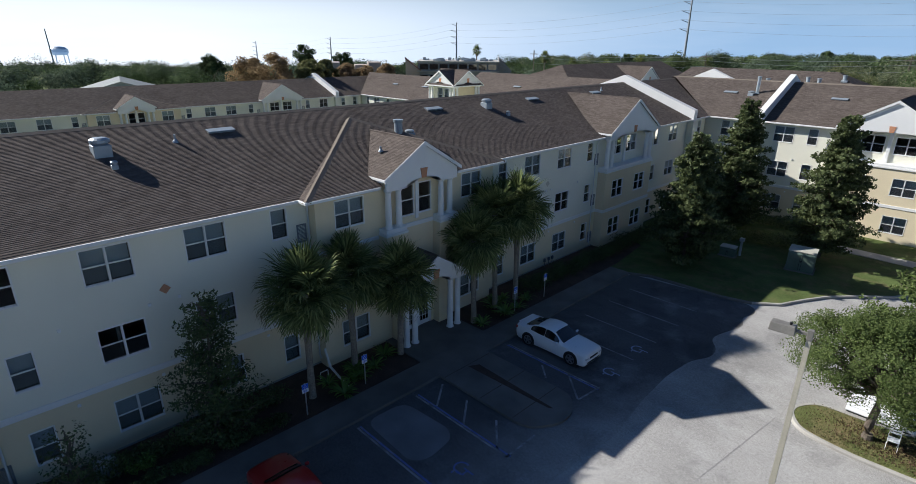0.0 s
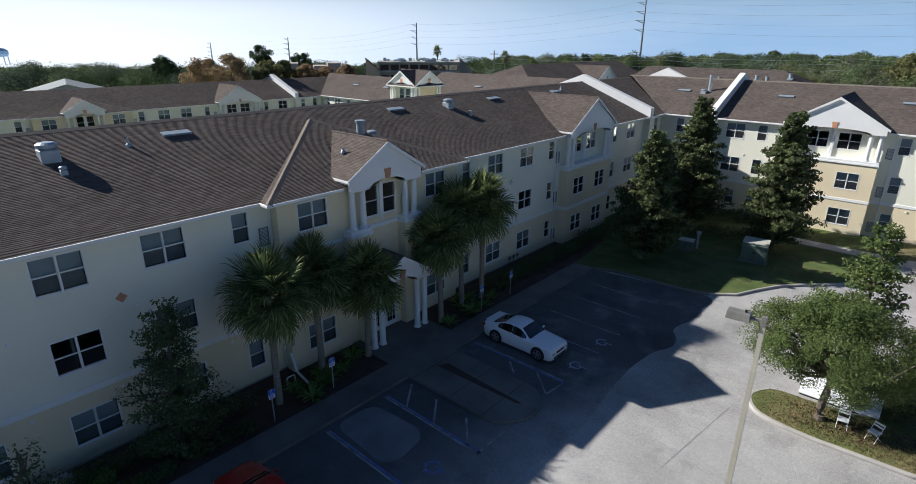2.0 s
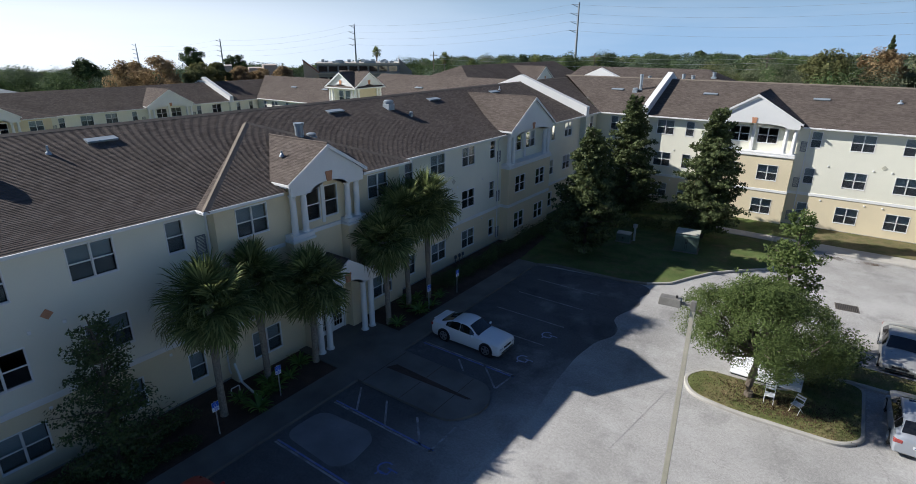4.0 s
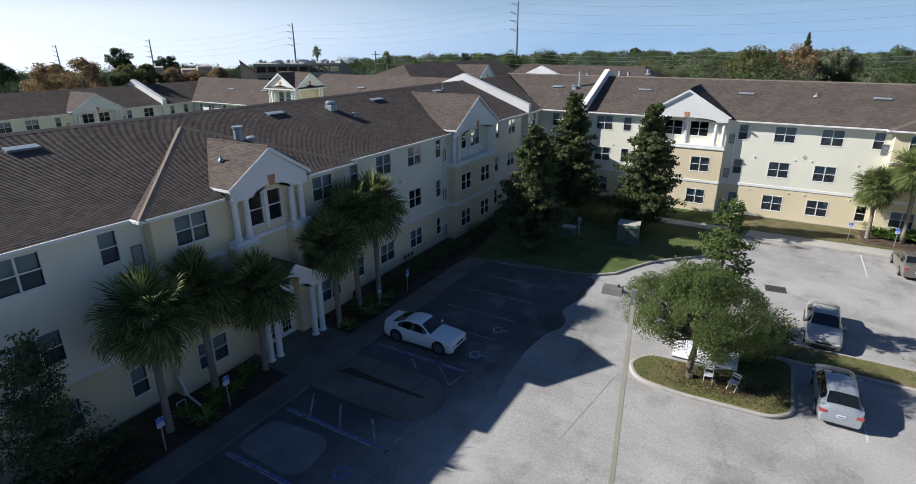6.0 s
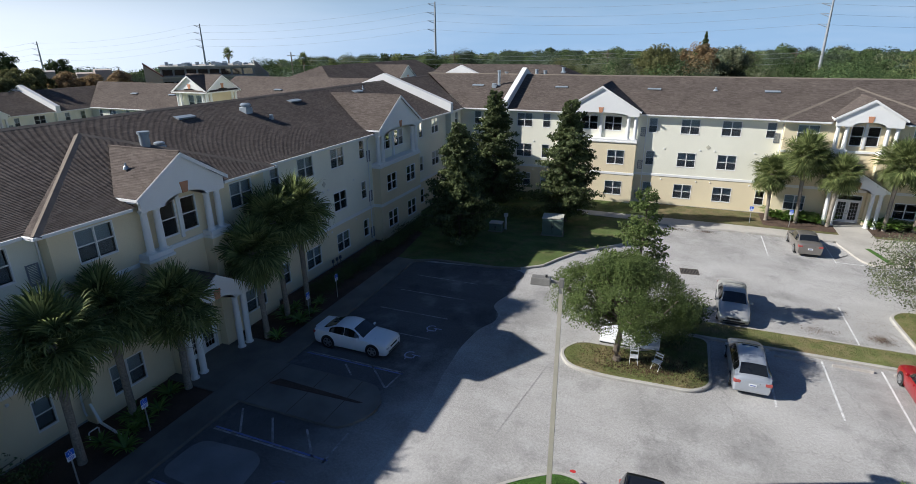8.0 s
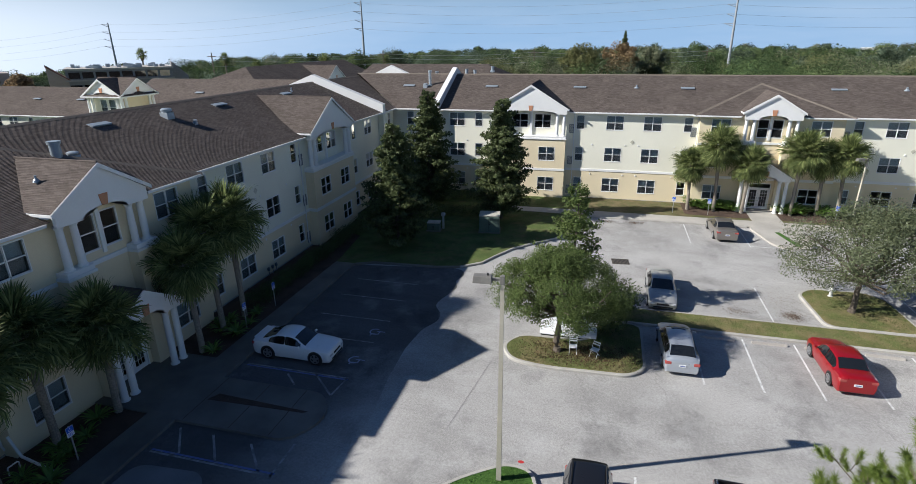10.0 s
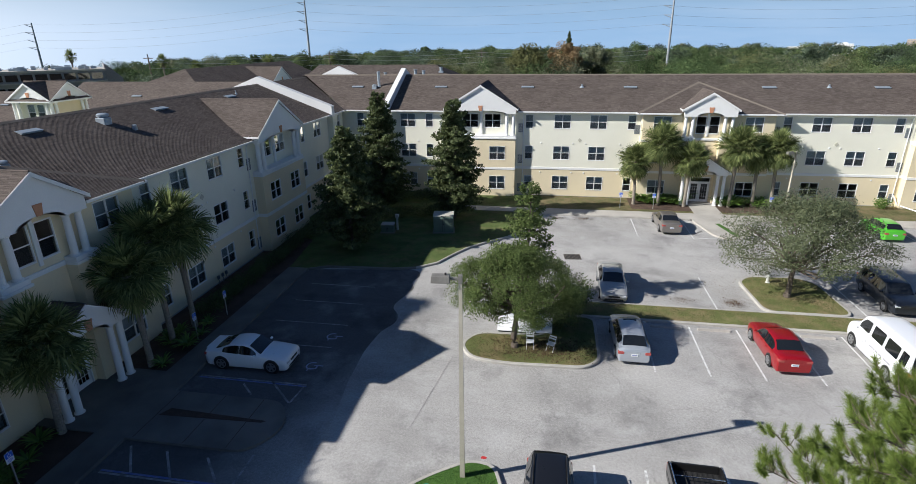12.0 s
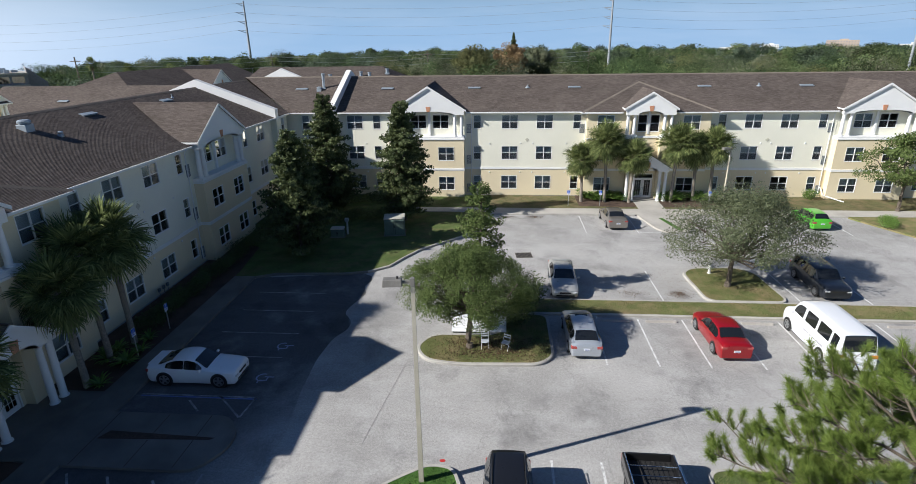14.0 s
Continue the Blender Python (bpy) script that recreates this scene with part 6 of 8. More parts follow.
def car(name, label, m, L, W, H, st, paint, rim=None, wheel_r=0.32, front=0.17, back=0.79, glass=None, extras=None, sunroof=False, category="car", doors=None, tail=None, sill=0.022, head=0.034):
    doors = doors or DOORS["sedan"]
    t = thing(name, label, category, m, "parked cars")
    rows = hull(L, W, H, st)
    n = len(rows[0][0])
    body, panes = bmesh.new(), {}
    made = [[body.verts.new(p) for p in r] for r, _, _ in rows]
    for i in range(len(rows) - 1):
        for j in range(n - 1):
            body.faces.new((made[i][j], made[i + 1][j], made[i + 1][j + 1], made[i][j + 1]))
    # glass lies just proud of the body: long side panes between the pillars, then the screens
    fs = [L / 2 - r[0][0].x for r in rows]

    def flank(d, side):
        """The belt and roof points of the body's side at a distance from the nose."""
        i = max(0, min(len(fs) - 2, sum(1 for v in fs if v <= d) - 1))
        u = (d - fs[i]) / (fs[i + 1] - fs[i])
        a, b = rows[i][0], rows[i + 1][0]
        lo, hi = (4, 5) if side == 0 else (n - 5, n - 6)
        return a[lo].lerp(b[lo], u), a[hi].lerp(b[hi], u)

    for span, (f0, f1) in enumerate(doors):
        for side in (0, 1):
            b = bmesh.new()
            strip = []
            steps = 14
            for i in range(steps + 1):
                lo, hi = flank((f0 + (f1 - f0) * i / steps) * L, side)
                tall = (hi - lo).length
                if tall < 0.13 + sill + head:
                    continue
                out = Vector((0, -0.010 if side == 0 else 0.010, 0.004))
                more = 0 if 0 < i < steps else 0.03
                strip.append((b.verts.new(lo.lerp(hi, (sill + more) / tall) + out), b.verts.new(lo.lerp(hi, 1 - (head + more) / tall) + out)))
            for p, q in zip(strip, strip[1:]):
                b.faces.new((p[0], q[0], q[1], p[1]))
            panes[("side_window", span, side)] = b
    for span in range(len(st) - 1):
        tag = st[span][6]
        if tag not in ("ws", "rw"):
            continue
        ids = [i for i, r in enumerate(rows) if r[2] == span]
        ids.append(ids[-1] + 1)
        sel = [rows[i][0] for i in ids]
        sel[0] = [p.lerp(q, 0.08) for p, q in zip(sel[0], sel[1])]
        sel[-1] = [p.lerp(q, 0.10) for p, q in zip(sel[-1], sel[-2])]
        b = bmesh.new()
        up = Vector((0.012 if tag == "ws" else -0.012, 0, 0.014))
        grid = [[b.verts.new(r[j] + up) for j in range(6, n - 6)] for r in sel]
        for p, q in zip(grid, grid[1:]):
            for j in range(len(p) - 1):
                b.faces.new((p[j], q[j], q[j + 1], p[j + 1]))
        panes[("windscreen" if tag == "ws" else "rear_window", span, 2)] = b
    body.faces.new(made[0])
    body.faces.new(list(reversed(made[-1])))
    for i in range(len(rows) - 1):
        body.faces.new((made[i][0], made[i][-1], made[i + 1][-1], made[i + 1][0]))
    ob = part("body", body, paint, t)
    for f in ob.data.polygons:
        f.use_smooth = True
    ob.data.set_sharp_from_angle(angle=radians(32))
    for key, b in panes.items():
        part(key[0], b, glass or M_CARGLASS, t, smooth=True)
    # wheels
    for f in (front, back):
        for s in (-1, 1):
            x, y = L / 2 - f * L, s * (W / 2 - 0.10)
            bm = bmesh.new()
            add_tube(bm, (x, s * (W / 2 - 0.02), wheel_r), (x, s * (W / 2 + 0.006), wheel_r), wheel_r * 1.16, seg=24)
            part("wheel_arch", bm, M_BLACK, t)
            w = part("wheel", turned_y([(0.0, -0.10), (wheel_r * 0.9, -0.10), (wheel_r, -0.07), (wheel_r, 0.08), (wheel_r * 0.95, 0.11), (wheel_r * 0.72, 0.115), (wheel_r * 0.70, 0.095), (0.0, 0.085)], s), M_TYRE, t)
            w.matrix_basis = pose(x, y + s * 0.005, wheel_r)
            bm = turned_y([(wheel_r * 0.72, 0.0), (wheel_r * 0.72, 0.03), (wheel_r * 0.64, 0.03), (wheel_r * 0.62, 0.0)], s)
            for k in range(5):
                a = 2 * math.pi * (k + 0.3) / 5
                d, e = Vector((math.cos(a), 0, math.sin(a))), Vector((-math.sin(a), 0, math.cos(a)))
                add_prism(bm, [d * 0.03 - e * 0.05, d * 0.03 + e * 0.05, d * wheel_r * 0.68 + e * 0.045, d * wheel_r * 0.68 - e * 0.045], (0, s * 0.026, 0))
            add_tube(bm, (0, 0, 0), (0, s * 0.035, 0), 0.07, seg=10)
            rm = part("rim", bm, rim or M_RIM, w)
            rm.matrix_basis = pose(0, s * 0.10, 0)
    # lamps, plate, mirrors, bumper lines
    k = H / max(q[4] for q in st)

    def at(f, y, z):
        return Vector((L / 2 - f * L, y, z * k))

    lo, rear = st[0][2] + 0.02, st[-2][2] - 0.05
    for s in (-1, 1):
        bm = bmesh.new()
        y0, y1 = sorted((s * W * 0.26, s * W * 0.425))
        add_box(bm, at(0.045, y0, lo - 0.10), at(-0.002, y1, lo + 0.035), 0.03)
        part("headlamp", bm, M_LAMP, t)
        bm = bmesh.new()
        y0, y1 = sorted((s * W * 0.29, s * W * 0.472))
        add_box(bm, at(1.002, y0, rear - 0.14), at(0.945, y1, rear + 0.03), 0.03)
        part("tail_lamp", bm, tail or M_TAIL, t)
        bm = bmesh.new()
        xm = [q[0] for q in st if q[6] == "ws"][0] + 0.045
        zm = [q[2] for q in st if q[6] == "ws"][0] + 0.09
        y0, y1 = sorted((s * W * 0.49, s * (W * 0.49 + 0.17)))
        add_box(bm, at(xm + 0.025, y0, zm - 0.06), at(xm, y1, zm + 0.06), 0.03)
        part("mirror", bm, paint, t)
        for f0 in (0.47, 0.64):
            bm = bmesh.new()
            y0, y1 = sorted((s * (W / 2 - 0.005), s * (W / 2 + 0.02)))
            add_box(bm, at(f0 + 0.03, y0, 0.80), at(f0, y1, 0.83))
            part("door_handle", bm, paint, t)
    bm = bmesh.new()
    add_box(bm, at(0.012, -W * 0.2, lo - 0.10), at(-0.004, W * 0.2, lo + 0.01), 0.01)
    part("grille", bm, M_BLACK, t)
    bm = bmesh.new()
    add_box(bm, at(0.02, -W * 0.33, 0.30), at(-0.002, W * 0.33, 0.40), 0.01)
    part("lower_intake", bm, M_BLACK, t)
    bm = bmesh.new()
    add_box(bm, at(1.004, -0.17, 0.60), at(0.98, 0.17, 0.73))
    part("number_plate", bm, M_PLATE, t, "pale plate with a plain bar")
    bm = bmesh.new()
    add_box(bm, at(1.006, -0.12, 0.645), at(0.99, 0.12, 0.685))
    part("plate_bar", bm, M_BLUE, t)
    bm = bmesh.new()
    add_box(bm, at(0.998, -W * 0.36, 0.34), at(0.97, W * 0.36, 0.42), 0.01)
    part("rear_bumper_strip", bm, M_BLACK, t)
    if sunroof:
        r = [q for q in st if q[6] == "g"][0]
        bm = bmesh.new()
        add_box(bm, at(r[0] + 0.12, -W * 0.2, r[4] + 0.015), at(r[0] + 0.02, W * 0.2, r[4] + 0.055), 0.01)
        part("sunroof", bm, M_CARGLASS, t)
    if extras:
        extras(t, L, W, H)
    return t


def turned_y(profile, s, seg=22):
    """A turned form round the y axis: rows of radius, y."""
    bm = bmesh.new()
    rings = [[bm.verts.new((max(r, 0.001) * math.cos(2 * math.pi * k / seg), s * y, max(r, 0.001) * math.sin(2 * math.pi * k / seg))) for k in range(seg)] for r, y in profile]
    for p, q in zip(rings, rings[1:]):
        for k in range(seg):
            bm.faces.new((p[k], p[(k + 1) % seg], q[(k + 1) % seg], q[k]))
    return bm


P_WHITE = car_paint("white_paint", (0.80, 0.81, 0.82), 0.0)
P_SILVER = car_paint("silver_paint", (0.40, 0.43, 0.47), 0.35)
P_GOLDEN = car_paint("pewter_paint", (0.40, 0.40, 0.385), 0.3)
P_GREY = car_paint("grey_brown_paint", (0.24, 0.22, 0.20), 0.5)
P_RED = car_paint("red_paint", (0.26, 0.004, 0.008), 0.1)
P_MAROON = car_paint("deep_red_paint", (0.40, 0.015, 0.015), 0.1)
P_GREEN = car_paint("green_paint", (0.10, 0.48, 0.03), 0.2)
P_BLACK = car_paint("black_paint", (0.012, 0.012, 0.013), 0.1)
P_NAVY = car_paint("dark_blue_grey_paint", (0.025, 0.03, 0.04), 0.4)


def van_extras(t, L, W, H):
    """The side lettering as plain bars, a ring mark, and the window surrounds' trim."""
    for s in (-1, 1):
        bm = bmesh.new()
        for i in range(24):
            a0, a1 = 2 * math.pi * i / 24, 2 * math.pi * (i + 1) / 24
            add_poly(bm, [(L / 2 - 0.335 * L + r * math.cos(a), s * (W / 2 + 0.012), 0.93 + r * math.sin(a)) for r, a in ((0.15, a0), (0.18, a0), (0.18, a1), (0.15, a1))])
        part("emblem", bm, M_SCRIPT, t, "grey ring emblem")
        bm = bmesh.new()
        for i, (f, w) in enumerate(((0.42, 0.55), (0.53, 0.18), (0.58, 0.30), (0.66, 0.62))):
            y0, y1 = sorted((s * (W / 2 + 0.006), s * (W / 2 + 0.012)))
            add_box(bm, (L / 2 - f * L - w, y0, 0.88), (L / 2 - f * L, y1, 0.97))
        part("lettering", bm, M_SCRIPT, t, "grey script shown as plain bars")
        bm = bmesh.new()
        y0, y1 = sorted((s * W * 0.44, s * (W / 2 + 0.10)))
        add_box(bm, (-0.9, y0, 0.27), (1.5, y1, 0.33), 0.01)
        part("running_board", bm, M_CHROME, t)


M_SCRIPT = material("grey_script", (0.35, 0.35, 0.37), 0.6)


def spoiler(t, L, W, H):
    bm = bmesh.new()
    add_box(bm, (-L / 2 + 0.04, -W * 0.36, 1.075), (-L / 2 + 0.28, W * 0.36, 1.10), 0.01)
    part("boot_lip", bm, P_WHITE, t)


def rack(t, L, W, H):
    for s in (-1, 1):
        bm = bmesh.new()
        add_tube(bm, (0.35, s * W * 0.33, H + 0.045), (-1.7, s * W * 0.33, H + 0.045), 0.02, seg=6)
        for x in (0.35, -0.65, -1.7):
            add_tube(bm, (x, s * W * 0.33, H - 0.06), (x, s * W * 0.33, H + 0.05), 0.018, seg=6)
        part("roof_rail", bm, M_BLACK, t)


car("sedan", "white muscle sedan parked in the shade", pose(7.75, 15.9, 0, 0, 0, 0), 4.62, 1.80, 1.42, MUSCLE, P_WHITE, M_DARKRIM, 0.37, 0.185, 0.795, extras=spoiler, doors=DOORS["muscle"])
car("hatchback", "silver hatchback with roof window in a sunny stall", pose(27.75, 20.7, 0, 0, 0, 91), 4.45, 1.76, 1.48, HATCH, P_SILVER, None, 0.32, 0.19, 0.79, sunroof=True, doors=DOORS["hatch"])
car("sedan", "pewter grey executive sedan facing the grass strip", pose(27.5, 28.1, 0, 0, 0, -91), 4.82, 1.80, 1.45, SEDAN, P_GOLDEN, None, 0.32, 0.18, 0.78, sunroof=True)
car("sedan", "bright red compact sedan beside the white van", pose(35.55, 20.95, 0, 0, 0, 91), 4.5, 1.73, 1.44, SEDAN, P_RED, None, 0.32, 0.19, 0.78)
car("van", "white passenger van with dark side windows", pose(40.95, 20.5, 0, 0, 0, 90), 5.6, 2.0, 2.25, VAN, P_WHITE, None, 0.36, 0.14, 0.74, extras=van_extras, category="van", doors=DOORS["van"], tail=M_AMBER, sill=0.10, head=0.20)
car("sedan", "grey-brown sedan parked before the sunlit entrance", pose(33.6, 42.35, 0, 0, 0, 92), 4.6, 1.8, 1.46, SEDAN, P_GREY, None, 0.32, 0.19, 0.78)
car("hatchback", "bright green small hatchback near the lawn", pose(51.3, 42.5, 0, 0, 0, 91), 4.0, 1.70, 1.48, HATCH, P_GREEN, None, 0.30, 0.19, 0.80, doors=DOORS["hatch"])
car("estate_car", "dark blue-grey car in the oak's shade", pose(44.9, 28.7, 0, 0, 0, -92), 4.9, 1.9, 1.6, SUV, P_NAVY, None, 0.34, 0.19, 0.79, doors=DOORS["suv"])
car("estate_car", "black sport utility car by the lamp island", pose(23.5, 7.5, 0, 0, 0, -90), 4.6, 1.82, 1.70, SUV, P_BLACK, None, 0.36, 0.18, 0.78, extras=rack, doors=DOORS["suv"])
car("sedan", "deep red car parked in the shade", pose(7.7, -0.1, 0, 0, 0, 180), 4.6, 1.78, 1.44, SEDAN, P_MAROON, None, 0.32, 0.19, 0.78)


def pickup(m, label):
    """A pickup with an open cargo bed."""
    t = thing("pickup_truck", label, "truck", m, "parked cars")
    L, W = 5.6, 1.98
    bm = bmesh.new()
    add_box(bm, (-L / 2, -W / 2, 0.45), (L / 2 - 0.1, W / 2, 0.72), 0.05)
    add_box(bm, (0.95, -W / 2, 0.6), (L / 2, W / 2, 1.12), 0.09)
    part("body", bm, P_BLACK, t)
    bm = bmesh.new()
    lo = [(-0.35, -W / 2 + 0.03, 1.0), (1.35, -W / 2 + 0.03, 1.0), (1.35, W / 2 - 0.03, 1.0), (-0.35, W / 2 - 0.03, 1.0)]
    hi = [(-0.25, -W / 2 + 0.2, 1.78), (0.75, -W / 2 + 0.2, 1.78), (0.75, W / 2 - 0.2, 1.78), (-0.25, W / 2 - 0.2, 1.78)]
    a, b = [bm.verts.new(p) for p in lo], [bm.verts.new(p) for p in hi]
    bm.faces.new(b)
    for i in range(4):
        bm.faces.new((a[i], a[(i + 1) % 4], b[(i + 1) % 4], b[i]))
    bmesh.ops.bevel(bm, geom=list(bm.edges), offset=0.05, segments=2, affect="EDGES")
    part("cab", bm, P_BLACK, t)
    for s in (-1, 1):
        bm = bmesh.new()
        y0, y1 = sorted((s * (W / 2 - 0.13), s * W / 2))
        add_box(bm, (-L / 2 + 0.02, y0, 0.7), (-0.35, y1, 1.12), 0.03)
        part("bed_side", bm, P_BLACK, t)
        bm = bmesh.new()
        add_tube(bm, (-L / 2 + 0.15, s * (W / 2 - 0.07), 1.17), (-0.5, s * (W / 2 - 0.07), 1.30), 0.022, seg=8)
        part("bed_rail", bm, M_CHROME, t)
        for x in (L / 2 - 0.95, -L / 2 + 1.15):
            w = part("wheel", turned_y([(0.0, -0.12), (0.38, -0.12), (0.4, 0.1), (0.36, 0.12), (0.27, 0.1), (0.0, 0.09)], s), M_TYRE, t)
            w.matrix_basis = pose(x, s * (W / 2 - 0.11), 0.4)
        bm = bmesh.new()
        add_box(bm, (-L / 2 - 0.02, *sorted((s * W * 0.42, s * W * 0.5))[:1], 0.72), (-L / 2 + 0.06, sorted((s * W * 0.42, s * W * 0.5))[1], 1.02), 0.01)
        part("tail_lamp", bm, M_TAIL, t)
    bm = bmesh.new()
    add_box(bm, (-L / 2, -W / 2 + 0.13, 0.70), (-L / 2 + 0.08, W / 2 - 0.13, 1.11), 0.02)
    part("tailgate", bm, P_BLACK, t)
    bm = bmesh.new()
    add_box(bm, (-0.43, -W / 2 + 0.13, 0.70), (-0.36, W / 2 - 0.13, 1.12), 0.02)
    part("bed_front", bm, P_BLACK, t)
    bm = bmesh.new()
    add_box(bm, (-L / 2 + 0.08, -W / 2 + 0.13, 0.70), (-0.43, W / 2 - 0.13, 0.78))
    part("bed_liner", bm, M_BLACK, t)
    for i in range(9):
        y = -W / 2 + 0.25 + i * 0.185
        bm = bmesh.new()
        add_box(bm, (-L / 2 + 0.1, y, 0.78), (-0.45, y + 0.07, 0.80))
        part("liner_rib", bm, M_BLACK, t)
    bm = bmesh.new()
    for x in (-1.5, -2.0):
        add_tube(bm, (x, -W / 2 + 0.12, 1.17), (x, W / 2 - 0.12, 1.17), 0.02, seg=8)
    part("cross_bar", bm, M_CHROME, t)
    bm = bmesh.new()
    add_box(bm, (-L / 2 - 0.14, -W * 0.45, 0.45), (-L / 2, W * 0.45, 0.62), 0.03)
    part("rear_bumper", bm, M_CHROME, t)
    return t


pickup(pose(28.85, 7.5, 0, 0, 0, -91), "black pickup truck with an open cargo bed")

# ---- street furniture and fittings ----
M_POLE = surface("pole_concrete", (0.50, 0.46, 0.37), 0.85, 1.2, 25, 0.12, 0.1)
M_LAMPBOX = surface("lamp_bronze", (0.20, 0.19, 0.17), 0.5, 2, 20)
M_LENS = material("lamp_lens", (0.6, 0.6, 0.58), 0.2)


def street_lamp(x, y, h, turn, label):
    t = thing("street_lamp", label, "street lamp", pose(x, y, 0.1, 0, 0, turn))
    bm = bmesh.new()
    a, b = 0.095, 0.058
    lo = [bm.verts.new((sx * a, sy * a, -0.1)) for sx, sy in ((-1, -1), (1, -1), (1, 1), (-1, 1))]
    hi = [bm.verts.new((sx * b, sy * b, h)) for sx, sy in ((-1, -1), (1, -1), (1, 1), (-1, 1))]
    bm.faces.new(lo)
    bm.faces.new(hi)
    for i in range(4):
        bm.faces.new((lo[i], lo[(i + 1) % 4], hi[(i + 1) % 4], hi[i]))
    part("pole", bm, M_POLE, t)
    bm = bmesh.new()
    add_box(bm, (-0.075, -0.075, h - 0.28), (0.075, 0.075, h + 0.03), 0.01)
    part("collar", bm, M_LAMPBOX, t)
    bm = bmesh.new()
    add_box(bm, (0.07, -0.04, h - 0.16), (0.36, 0.04, h - 0.07), 0.01)
    part("arm", bm, M_LAMPBOX, t)
    bm = bmesh.new()
    v = [(0.34, -0.2, -0.22), (1.0, -0.2, -0.22), (1.0, 0.2, -0.22), (0.34, 0.2, -0.22)]
    u = [(0.36, -0.15, 0.02), (0.98, -0.15, 0.02), (0.98, 0.15, 0.02), (0.36, 0.15, 0.02)]
    a, b = [bm.verts.new((p[0], p[1], p[2] + h)) for p in v], [bm.verts.new((p[0], p[1], p[2] + h)) for p in u]
    bm.faces.new(a)
    bm.faces.new(b)
    for i in range(4):
        bm.faces.new((a[i], a[(i + 1) % 4], b[(i + 1) % 4], b[i]))
    bmesh.ops.bevel(bm, geom=list(bm.edges), offset=0.015, segments=1, affect="EDGES")
    part("lamp_head", bm, M_LAMPBOX, t)
    bm = bmesh.new()
    add_box(bm, (0.42, -0.15, h - 0.235), (0.92, 0.15, h - 0.222))
    part("lens", bm, M_LENS, t)
    bm = bmesh.new()
    add_tube(bm, (0.5, 0, h + 0.02), (0.5, 0, h + 0.10), 0.035, seg=8)
    part("light_sensor", bm, M_BLACK, t)
    return t


street_lamp(20.16, 9.36, 8.6, 185, "square concrete lamp post with a box-shaped bronze head")
street_lamp(45.8, 48.4, 5.9, 200, "tan lamp post before the sunlit wall")

M_SIGNPOST = material("sign_post", (0.45, 0.46, 0.45), 0.5, 0.6)
M_SIGNBLUE = material("sign_blue", (0.03, 0.12, 0.60), 0.4)
M_SIGNWHITE = material("sign_white", (0.78, 0.79, 0.80), 0.4)


def parking_sign(x, y, turn, h=1.65):
    t = thing("parking_sign", "blue and white disabled-parking sign on a metal post", "sign", pose(x, y, 0.08, 0, 0, turn), "parking signs")
    bm = bmesh.new()
    add_box(bm, (-0.025, -0.02, -0.1), (0.025, 0.02, h + 0.02))
    part("post", bm, M_SIGNPOST, t)
    bm = bmesh.new()
    add_box(bm, (-0.16, 0.021, h - 0.46), (0.16, 0.028, h), 0.003)
    part("panel", bm, M_SIGNWHITE, t)
    bm = bmesh.new()
    add_box(bm, (-0.15, 0.029, h - 0.25), (0.15, 0.032, h - 0.012))
    part("symbol_field", bm, M_SIGNBLUE, t, "blue field")
    bm = bmesh.new()
    for i in range(14):
        a0, a1 = radians(-190 + i * 17), radians(-190 + (i + 1) * 17)
        add_poly(bm, [(r * math.cos(a), 0.034, h - 0.15 + r * math.sin(a)) for r, a in ((0.05, a0), (0.068, a0), (0.068, a1), (0.05, a1))])
    add_box(bm, (-0.02, 0.0325, h - 0.12), (0.0, 0.0345, h - 0.04))
    part("symbol", bm, M_SIGNWHITE, t)
    bm = bmesh.new()
    for z, w in ((0.31, 0.10), (0.36, 0.12), (0.41, 0.08)):
        add_box(bm, (-w, 0.029, h - z - 0.012), (w, 0.031, h - z + 0.012))
    part("writing", bm, M_SIGNBLUE, t, "small writing as plain bars")
    return t


for x, y in ((3.35, 2.9), (3.2, 6.2), (3.25, 17.6), (3.3, 20.6)):
    parking_sign(x, y, -90)
for x in (30.1, 33.3, 44.1):
    parking_sign(x, 47.6, 180)

# utility boxes on the corner lawn
M_UTIL = surface("utility_green", (0.10, 0.145, 0.115), 0.6, 1.2, 25, 0.15, 0.1)
M_UTILTOP = surface("utility_lid", (0.50, 0.49, 0.42), 0.6, 1.2, 25, 0.2, 0.1)


